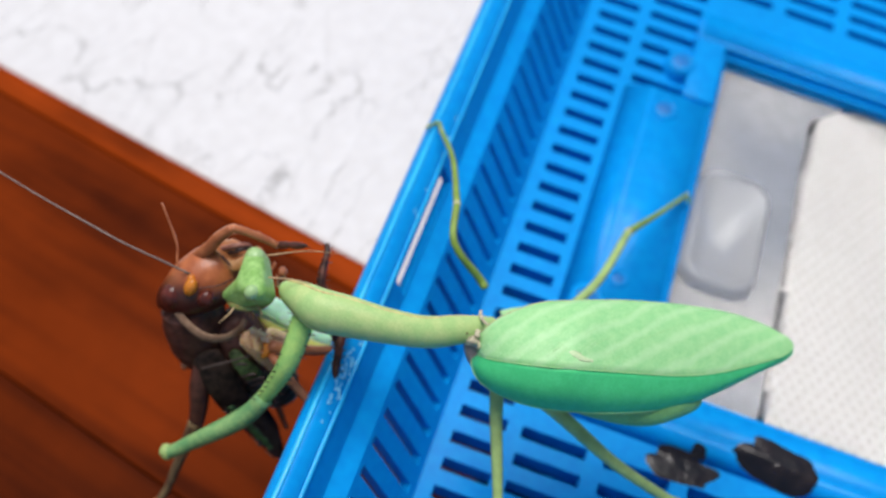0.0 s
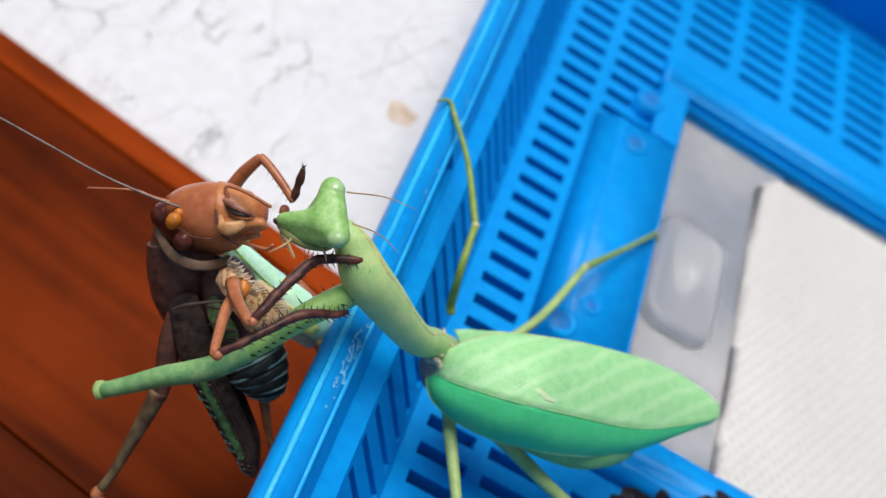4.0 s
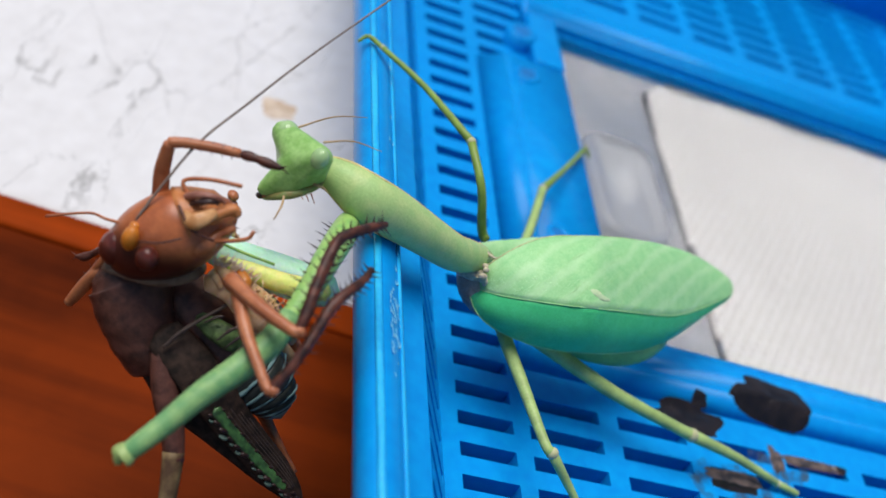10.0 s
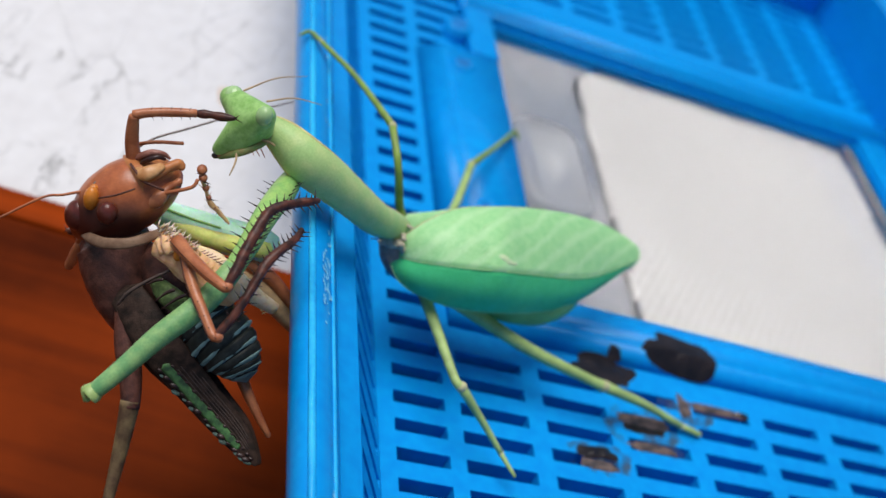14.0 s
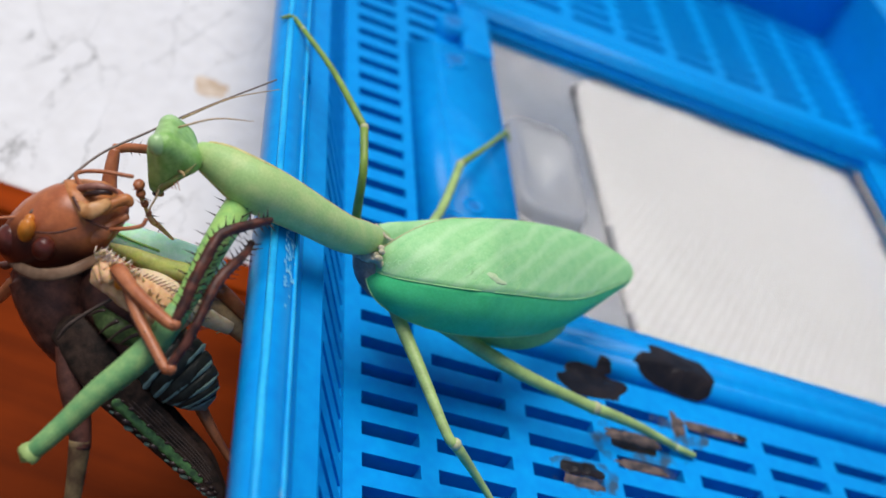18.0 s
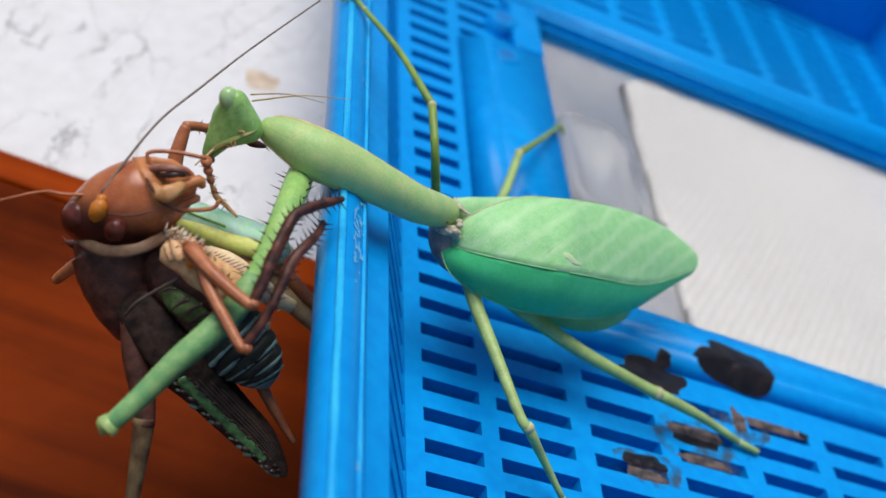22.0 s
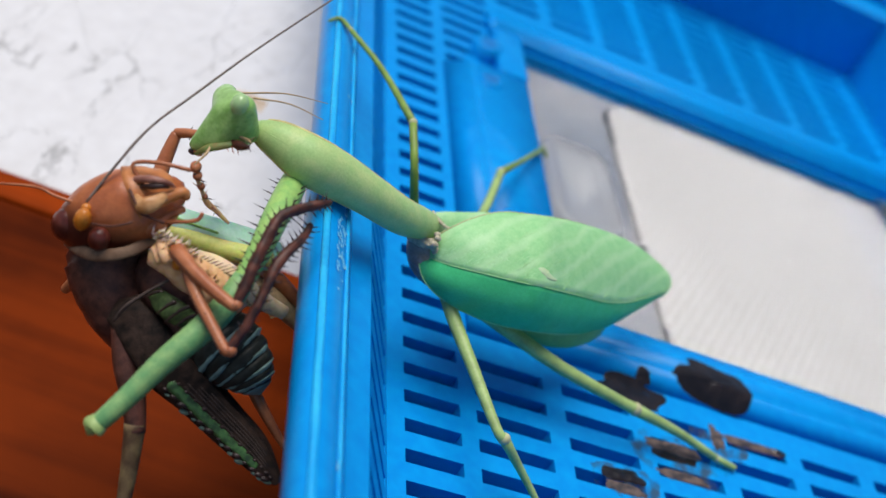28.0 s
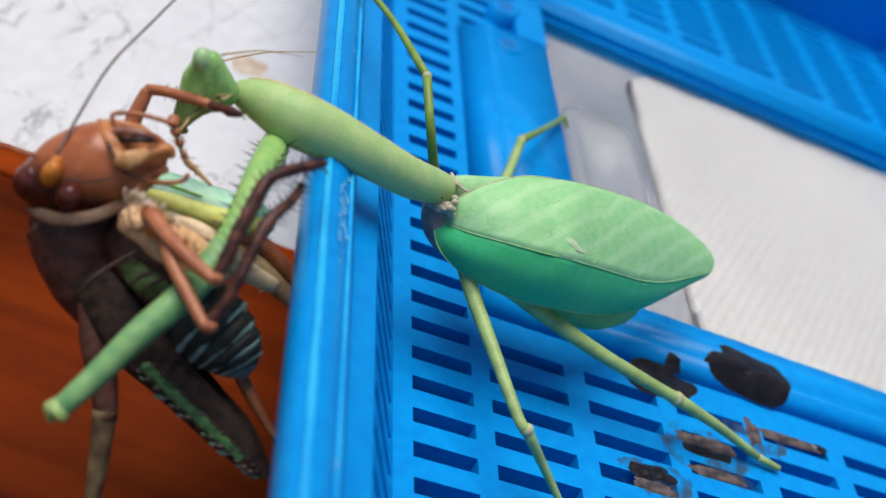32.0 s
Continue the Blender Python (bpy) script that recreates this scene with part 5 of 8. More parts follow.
part("sternum", tube([(*(Vector(q[:3]) + TOWARD * 0.7), q[3] * 0.92) for q in L_STERNUM], 18, 5, 0.6, TOWARD, rough=0.12), FLESH, locust, "pale orange underside")
part("shield_seam", tube([(*(Vector(q[:3]) - TOWARD * 0.75), q[3] * 0.7) for q in L_SEAM], 8), TAUPE, locust, "pale hind edge of the shield")
for a in range(0, 8, 2):
    part("mark", tube([(*L_MARKS[a][:3], 0.05), (*(Vector(L_MARKS[a][:3]).lerp(Vector(L_MARKS[a + 1][:3]), 0.6) + UP * 0.15), 0.16), L_MARKS[a + 1]], 6), SPINE, locust, "black mark on the side plate")
for a, c in ((0, 3), (3, 6), (6, 8)):
    part("coxa", tube(L_CLAWS[a:c], 10), ORANGE if a == 3 else FLESH, locust, "orange leg base")
femur_face = part("hind_femur", tube(L_INNER, 18, 5, 0.6, TOWARD), CHEST, locust, "pale inner face of the hind femur with red chevrons")
run_ = spline(L_INNER, 5)
for k in range(2, len(run_) - 2):
    c, r = Vector(run_[k][:3]), run_[k][3]
    along = (Vector(run_[k + 1][:3]) - c).normalized()
    side_ = along.cross(TOWARD).normalized()
    for sgn in (-1, 1):
        pts = [(*(c + along * (0.55 * f - 0.2) * r + side_ * sgn * f * r * 0.86 + TOWARD * r * 0.6 * (1 - (f * 0.86) ** 2) ** 0.5), 0.055 - 0.02 * f) for f in (0.05, 0.4, 0.75, 1.0)]
        part("chevron", tube(pts, 6, 2), MAROON, femur_face)
random.seed(23)
for k in range(46):
    q = spline(L_FRINGE, 6)[k % 18]
    p = Vector(q[:3]) + UP * random.uniform(-0.4, 0.3) + TOWARD * random.uniform(0.3, 0.9)
    bm = bmesh.new()
    cone(p, p + (UP * random.uniform(0.2, 1.0) + RIGHT * random.uniform(0.2, 1.0) + TOWARD * 0.2).normalized() * random.uniform(0.5, 1.2), random.uniform(0.10, 0.18), bm)
    part("tuft", bm, CHEST, locust, "pale frayed tuft of the underside")
for k in range(9):
    p = Vector(L_COMB[0][:3]).lerp(Vector(L_COMB[1][:3]), k / 8)
    bm = bmesh.new()
    cone(p, p + RIGHT * 0.9 + UP * 0.3, 0.09, bm)
    part("spine", bm, JOINT, locust, "pale comb of spines")
random.seed(11)
for k in range(34):
    q = spline(L_STERNUM, 4)[2 + k % 12]
    p = Vector(q[:3]) + TOWARD * (0.9 + q[3] * 0.62) + UP * q[3] * random.uniform(-0.1, 0.9) + RIGHT * random.uniform(-0.5, 0.8)
    bm = bmesh.new()
    cone(p, p + UP * random.uniform(0.2, 0.9) + RIGHT * random.uniform(-0.2, 0.8) + TOWARD * 0.3, random.uniform(0.08, 0.16), bm)
    part("tuft", bm, FLESH, locust, "pale frayed tuft of the underside")
part("side_plate", tube([(*q[:3], q[3] * 0.95) for q in L_MESO], 16, 5, 0.5, TOWARD, rough=0.1), PLATE, locust, "green and black side plate")
ab = spline(L_ABDOMEN, 3)
for i in range(0, len(ab) - 2, 2):
    a, b, c = ab[i], ab[i + 1], ab[i + 2]
    part("abdomen_ring", tube([(*a[:3], a[3] * 0.97), (*b[:3], b[3] * 1.03), (*c[:3], c[3] * 0.96)], 18, 2, 0.9, TOWARD), NAVY, locust)
    part("abdomen_band", tube([(*Vector(b[:3]).lerp(Vector(c[:3]), 0.35), b[3] * 1.0), (*Vector(b[:3]).lerp(Vector(c[:3]), 0.7), (b[3] + c[3]) * 0.505)], 30, 3, 0.9, TOWARD, rough=0.11), TEAL, locust, "pale band of the abdomen")
part("wing", tube(L_WING_B, 16, 4, 0.25, TOWARD), BLACKWING, locust, "dark folded wing")
part("wing", tube(L_WING_A, 16, 4, 0.25, TOWARD), BLACKWING, locust, "dark folded wing")
wa = spline(L_WING_A, 3)
across = (UP + RIGHT).normalized()
def on_wing(q, off, lift=0.0):
    """A place on the upper face of the wing: off from its midline, -1 to 1."""
    return Vector(q[:3]) + across * q[3] * off + TOWARD * (q[3] * 0.25 * (1 - off * off) ** 0.5 + lift)


for off, wd, a, c in ((-0.36, 0.27, 7, -4),):
    part("wing_stripe", tube([(*on_wing(q, off), max(0.06, q[3] * wd * (1 + 0.35 * noise.noise(Vector(q[:3]) * 1.7)))) for q in wa[a:c]], 12, 2, 0.3, TOWARD, rough=0.25), STRIPE, locust, "green stripe along the wing")
for off, a, c in ((0.02, 8, -3), (0.22, 8, -3), (0.38, 9, -3), (0.54, 9, -4), (0.70, 10, -4), (-0.62, 7, -3)):
    part("wing_vein", tube([(*on_wing(q, off), 0.055) for q in wa[a:c]], 6, 2), TAUPE, locust, "thin paler vein of the wing")
for k in range(15):
    q = wa[min(len(wa) - 3, 7 + k)] if k < 12 else wa[-3]
    nxt = wa[min(len(wa) - 2, 8 + k)]
    mid = [(u + v) / 2 for u, v in zip(q, nxt)]
    part("wing_dot", ball(on_wing(q, -0.66), 0.20 + 0.07 * (k % 3), (1.5, 0.9, 0.7)), SPINE, locust, "black dot on the wing")
    if k % 4 != 1:
        part("wing_fleck", ball(on_wing(mid, -0.80 - 0.03 * (k % 3), -0.06), 0.20 + 0.07 * (k % 3), (1.5, 1.0, 0.6)), FLECK, locust, "pale grey-green fleck on the wing edge")
    part("wing_dot", ball(on_wing(mid, -0.08), 0.14 + 0.05 * (k % 2), (1.4, 0.9, 0.7)), SPINE, locust, "black dot on the wing")
part("hind_femur", tube(L_HIND_FEMUR, 12), DARK, locust)
part("hind_tibia", tube(L_HIND_TIBIA, 12), SHANK, locust)
part("hind_tarsus", tube(L_HIND_FOOT, 10), RUST_LEG, locust, "reddish clawed hind foot")
shin = spline(L_HIND_TIBIA, 5)
for i in range(1, len(shin)):
    for sgn in (-1, 1):
        bm = bmesh.new()
        q = Vector(shin[i][:3]) + RIGHT * shin[i][3] * 0.7 * sgn
        cone(q, q + (RIGHT * sgn - UP * 0.5).normalized() * 0.5, 0.07, bm)
        part("spine", bm, SPINE, locust)
part("hind_femur", tube(L_HIND_FEMUR2, 10), RUST_LEG, locust)
for name, pts, mat in (("hind_leg", L_PALE_A, TAN), ("hind_leg", L_PALE_B, RUST_LEG), ("hind_leg", L_TRAIL, SHANK), ("hind_tarsus", L_TRAIL_FOOT, DARK)):
    part(name, tube(pts, 10), mat, locust)
chewed = part("front_tarsus", tube(L_LEG_D, 10, 6, rough=0.45), FLESH, locust, "half-chewed pinkish front foot")
random.seed(17)
for k in range(22):
    q = spline(L_LEG_D, 5)[4 + k]
    bm = bmesh.new()
    p = Vector(q[:3])
    cone(p, p + (RIGHT * random.uniform(-1, 1) + UP * random.uniform(-0.6, 1) + TOWARD * random.uniform(-0.3, 0.6)).normalized() * random.uniform(0.5, 1.1), 0.10, bm)
    part("spine", bm, RUST_LEG if k % 3 else SPINE, chewed)
for k in range(5):
    q = spline(L_LEG_D, 5)[3 + 5 * k]
    part("joint", ball(Vector(q[:3]) + RIGHT * 0.1, 0.52 - 0.08 * k, (1, 1.2, 0.9)), RUST_LEG, chewed)


def spined_leg(femur, tibia, foot):
    """A front leg: thick femur, spined shin and jointed foot with two claws."""
    root = part("front_femur", tube(femur, 12), RUST_LEG, locust)
    shin = part("front_tibia", tube(tibia, 10), RUST_LEG, root)
    run_ = spline(tibia, 5)
    for i in range(5, len(run_) - 1, 2):
        for sgn in (-1, 1):
            bm = bmesh.new()
            along = (Vector(run_[i + 1][:3]) - Vector(run_[i][:3])).normalized()
            cone(run_[i][:3], Vector(run_[i][:3]) + (along.cross(TOWARD).normalized() * sgn + along * 0.5 + TOWARD * 0.2).normalized() * 0.9, 0.09, bm)
            part("spine", bm, SPINE, root)
    bm = tube(foot, 10)
    a, c = Vector(foot[-2][:3]), Vector(foot[-1][:3])
    for sgn in (-1, 1):
        cone(c, c + (c - a).normalized() * 0.6 + UP * 0.45 * sgn, 0.10, bm)
    return root, part("front_tarsus", bm, SHIN, root, "dark clawed foot")


locust_leg_c, foot_c = spined_leg(L_LEG_C, L_LEG_C_T, L_LEG_C_F)
locust_leg_e, foot_e = spined_leg(L_LEG_E, L_LEG_E_T, L_LEG_E_F)
def pinned_leg(names, femur, tibia, mat):
    """A leg held against the mantis: thick femur with two ridges and a dark spined shin."""
    femur, tibia = [(*q[:3], q[3] * 0.86) for q in femur], [(*q[:3], q[3] * 0.82) for q in tibia]
    root = part(names[0], tube(femur, 14), RUST_LEG, locust)
    for sgn in (-1, 1):
        part("ridge", tube([(*(Vector(q[:3]) + RIGHT * q[3] * 0.72 * sgn + TOWARD * q[3] * 0.62), 0.07) for q in femur], 6), DARK, root)
    for q in spline(femur, 4)[2:-2:2]:
        part("speck", ball(Vector(q[:3]) + TOWARD * q[3] * 0.97 + RIGHT * 0.1, 0.09, (1, 1, 0.6)), DARK, root)
    part("knee", ball(Vector(femur[-1][:3]), femur[-1][3] * 1.25), RUST_LEG, root)
    part(names[1], tube(tibia, 12, 6, rough=0.3), mat, root, "dark spined shin")
    run_ = spline(tibia, 5)
    for i in range(4, len(run_) - 1, 2):
        q = run_[i]
        for sgn in (-1, 1):
            bm = bmesh.new()
            along = (Vector(run_[i + 1][:3]) - Vector(q[:3])).normalized()
            out = along.cross(TOWARD).normalized() * sgn
            base_ = Vector(q[:3]) + out * q[3] * 0.7
            cone(base_, base_ + (out + along * 0.55 + TOWARD * 0.25 * (-1) ** i).normalized() * (0.65 + 0.45 * ((i * 7) % 3) / 2), 0.10, bm)
            part("spine", bm, SPINE, root)
    return root


locust_leg_a = pinned_leg(("front_femur", "front_tibia"), L_LEG_A, L_LEG_A_T, SHIN)
locust_leg_b = pinned_leg(("middle_femur", "middle_tibia"), L_LEG_B, L_LEG_B_T, SHIN)
P_ = [Vector(q[:3]) for q in L_PALPS]
for chain_ in ((0, 1, 2, 3), (4, 5, 6)):
    part("palp", tube([(*P_[i], 0.18) for i in chain_], 8), RUST_LEG, locust_head)
antenna_a = part("antenna", tube([(*q[:3], q[3] * 0.8) for q in L_ANTENNA], 8), FEELER, locust_head)
antenna_b = part("antenna", tube([(*q[:3], q[3] * 1.1) for q in L_ANTENNA2], 8), RUST_LEG, locust_head)

MANTIS_ROWS = [
    (0, -0.53, -7.65, 25.45, -16.66, -11.02, 2.6),
    (0.5, -2.09, -7.81, 25.52, -11.24, -13.93, -0.48),
    (1, -2.7, -5.94, 22.11, -15.2, -11.35, -0.04),
    (1.5, -2.39, -2.14, 17.02, -13.73, -7.95, -0.36),
    (2, -4.32, -3.87, 13.87, -9.77, -5.65, 1.58),
    (2.5, -4.46, -4.85, 13.79, -10.03, -6.76, 2.9),
    (3, -5.27, -5.11, 13.97, -10.23, -7.65, 0.35),
    (3.5, -4.95, -5.48, 13.95, -12.23, -9.29, 1.05),
    (5.5, -2.87, -3.71, 13.62, -12.73, -9.83, 3.38),
    (6, -3.22, -2.87, 13.51, -12.17, -9.16, 2.51),
    (6.5, -2.84, -3.33, 13.43, -12.04, -9.13, 2.86),
    (7, -2.89, -3.09, 12.92, -11.75, -9.19, 2.39),
    (7.5, -2.8, -2.94, 13.24, -10.23, -7.95, 2.01),
    (8, -2.66, -2.04, 13.4, -8.45, -6.14, 0.58),
    (8.5, -1.8, 1.05, 12.74, -4.64, -5.71, -2.05),
    (9, -3.56, -1, 12.64, -4.03, -4.63, -2.02),
    (9.5, -2.49, 0.09, 12.8, -3.52, -3.27, -1.81),
    (10, -1.85, 0.71, 12.61, -4.38, -3.23, -2.4),
    (10.5, -1.24, 1.26, 12.5, -5.45, -4.78, -1.99),
    (11, -1.17, 1.08, 12.9, -5.24, -4.1, -2.44),
    (11.5, -1.32, 1.61, 13.28, -5.82, -3.91, -2.53),
    (12, -1.06, 1.84, 13.66, -4.07, -3.87, -3.45),
    (12.5, -1.08, 2.08, 13.73, -2.95, -2.65, -3.84),
    (13, -3.85, -0.32, 12.99, -2.91, -4.34, -1.64),
    (13.5, -3.51, -0.83, 13.54, -3.67, -3.26, -3.06),
    (14, -3.4, -1.14, 13.45, -3.92, -3.56, -2.24),
    (14.5, -2.28, 0.03, 13.41, -3.95, -3.4, -2.84),
    (16.5, -2.24, -3.7, 13.64, 0.23, -0.64, 0.11),
    (17, -1.45, -3.1, 13.45, -1.24, -2.03, 0.02),
    (17.5, -2.72, -4.25, 13.5, -0.67, -1.55, -0.08),
    (18, -3.42, -5.25, 13.82, -2.67, -2, 0.48),
    (18.5, -3.62, -5.55, 13.9, -2.34, -1.52, 0.71),
    (19, -3.58, -5.36, 13.8, -0.76, -0.92, 0.65),
    (19.5, -2.85, -4.64, 13.84, -0.76, -1.21, 0.54),
    (20, -2.57, -4.21, 13.91, -0.3, -0.32, 0.44),
    (20.5, -2.33, -3.86, 13.9, -0.22, -0.44, 0.41),
    (21, -2.69, -4.2, 13.95, -0.63, -0.59, 0.27),
    (21.5, -1.65, -2.98, 13.93, 0.09, -0.6, 0.09),
    (22, -1.95, -3.16, 13.76, -0.12, 0.07, -0.22),
    (22.5, -2.89, -4.18, 13.69, -0.07, -0.22, 0.1),
    (23, -2.99, -4.82, 13.97, -0.16, -0.04, 0.06),
    (23.5, -2.22, -3.66, 13.72, -1.43, -0.47, 0.08),
    (24, -2.06, -3.3, 13.59, -1.55, -0.38, -0.15),
    (24.5, -2.35, -3.65, 13.8, -0.73, 0.29, -0.15),
    (25, -2.34, -3.59, 13.73, -0.75, 0.59, 0.2),
    (25.5, -2.66, -3.7, 13.75, -0.63, 0.66, 0.17),
    (27.5, -2.33, -3.25, 13.96, 0.8, 4.69, -0.58),
    (28, -2.57, -3.58, 13.98, 0.23, 1.24, -0.14),
    (28.5, -2.07, -3.05, 14, 0.16, 0.74, -0.2),
    (29, -1.97, -2.25, 14.05, 0.59, 0.5, -1.67),
    (29.5, -1.87, -2.54, 14.03, 0.71, 1.25, -1.76),
    (30, -2.27, -3.09, 14.01, 0.75, 1.83, -1.65),
    (30.5, -2.51, -3.49, 14.01, 0.58, 1.49, -1.21),
    (31, -2.42, -3.34, 14.02, 0.53, 1.24, -1.16),
    (31.5, -2.19, -2.98, 14.04, 0.62, 0.77, -1.64),
    (32, -2.08, -2.57, 14.06, 0.85, 0.92, -2.34),
]
LOCUST_ROWS = [
    (0, -33.82, -12.22, 17.17, 17.76, 37.73, 32.77),
    (1, -31.28, -11.35, 12.05, 2.47, 28.06, 4.73),
    (1.5, -33.21, -11.12, 8.3, -17.31, 19.49, 7.16),
    (2, -34.22, -8.67, 11.23, -0.96, 22.5, 6.49),
    (2.5, -34.11, -8.36, 12.6, 1.09, 16.48, 2.45),
    (3, -34.32, -7.86, 14.58, 5.88, 16.02, 2.72),
    (3.5, -33.91, -8.89, 14.23, 1.88, 14.46, 2.55),
    (5.5, -34.79, -8.9, 11.93, 5.54, 20.14, 17),
    (6, -35.15, -8.73, 10.92, 7.23, 20.97, 21.23),
    (6.5, -34.54, -9.23, 10.61, 7.9, 19.79, 19.81),
    (7, -34.32, -9.03, 10.16, 10.42, 19.03, 19.06),
    (7.5, -34, -8.54, 10.32, 10.4, 17.8, 13.76),
    (8, -34.21, -8.24, 10.77, 4.59, 17.14, 7.45),
    (8.5, -34.74, -7.34, 9.69, -0.44, 21.83, 9.57),
    (9, -35.32, -6.82, 8.66, -1.01, 24.29, 14.44),
    (9.5, -36.21, -7.72, 8.9, -3.57, 29.6, 17.6),
    (10, -36.14, -10.13, 10.32, -11.22, 23.88, 13.71),
    (10.5, -35.11, -10.08, 9.56, -12.98, 19.22, 12.51),
    (11, -36.17, -9.91, 10.37, -12.69, 23.01, 12.63),
    (11.5, -36.42, -9.36, 11.07, -10.92, 21.71, 8.25),
    (12, -36.06, -9.61, 11.27, -11.78, 15.05, -1.34),
    (12.5, -35.58, -10.07, 11.35, -12.5, 12.54, -4.01),
    (13, -33.59, -8.96, 8.44, -6.87, 11.83, -1.83),
    (13.5, -34.76, -10.53, 12.21, -5.39, 9.81, -4.28),
    (14, -33.77, -10.95, 12.05, -4.25, 3.55, -8.01),
    (14.5, -33.72, -11.1, 12.02, -3.89, 3.38, -7.88),
    (16.5, -33.82, -15.01, 8.13, 0.87, -1.07, 3.04),
    (17, -33.67, -15.24, 7.77, -0.33, -0.5, 3.03),
    (17.5, -31.67, -14.57, 7.17, -4.49, -3.24, -5.55),
    (18, -33.08, -13.6, 7.71, -1.2, 0.8, -0.97),
    (18.5, -33.22, -14.04, 8.08, -1.62, -0.47, -1.09),
    (19, -33.57, -14.28, 8.83, -0.64, 0.76, -1.34),
    (19.5, -33.05, -13.96, 7.42, -1.03, -0.04, -0.08),
    (20, -33.06, -13.38, 7.21, -0.57, 1.35, -0.52),
    (20.5, -32.82, -13.36, 6.7, -0.87, 0.95, 0.42),
    (21, -33.31, -13.35, 7.87, 1.28, 1.24, 0.46),
    (21.5, -32.96, -13.35, 6.59, -0.31, 1.73, 1.84),
    (22, -33.41, -13.51, 7.48, 0.86, 3.43, 2.7),
    (22.5, -33.15, -13.84, 7.66, -0.32, 0.42, 0.9),
    (23, -33.26, -14.3, 8.26, -0.19, 0.06, 0.03),
    (23.5, -32.99, -12.47, 6, 1.19, 0.91, 3.81),
    (24, -32.54, -14.52, 7.37, -2.3, -2.39, 1.43),
    (24.5, -33.03, -14.34, 7.96, -1.17, -1.39, 0.59),
    (25, -32.47, -14.83, 7.52, -2.3, -2.36, 0.82),
    (25.5, -32.73, -14.7, 7.83, -1.46, -1.9, 1.55),
    (27.5, -33.09, -14.26, 8.31, -0.22, -0.31, 0.17),
    (28, -32.92, -14.29, 8.35, -0.07, -0.12, 0.08),
    (28.5, -32.49, -14.61, 8.17, -0.41, -0.98, 0.75),
    (29, -32.94, -14.32, 8.3, -0.15, -0.32, 0.19),
    (29.5, -32.97, -13.86, 8.86, 0.62, 1.76, -1.34),
    (30, -33.55, -14, 8.47, -0.07, -0.05, -0.2),
    (30.5, -33.55, -13.7, 8.76, 0.44, 1.22, -0.93),
    (31, -33.64, -13.79, 8.6, 0.34, 0.79, -0.6),
    (31.5, -33.23, -13.85, 8.64, 0.53, 1.02, -0.54),
    (32, -33.34, -14.18, 8.16, 0.04, -0.35, 0.47),
]
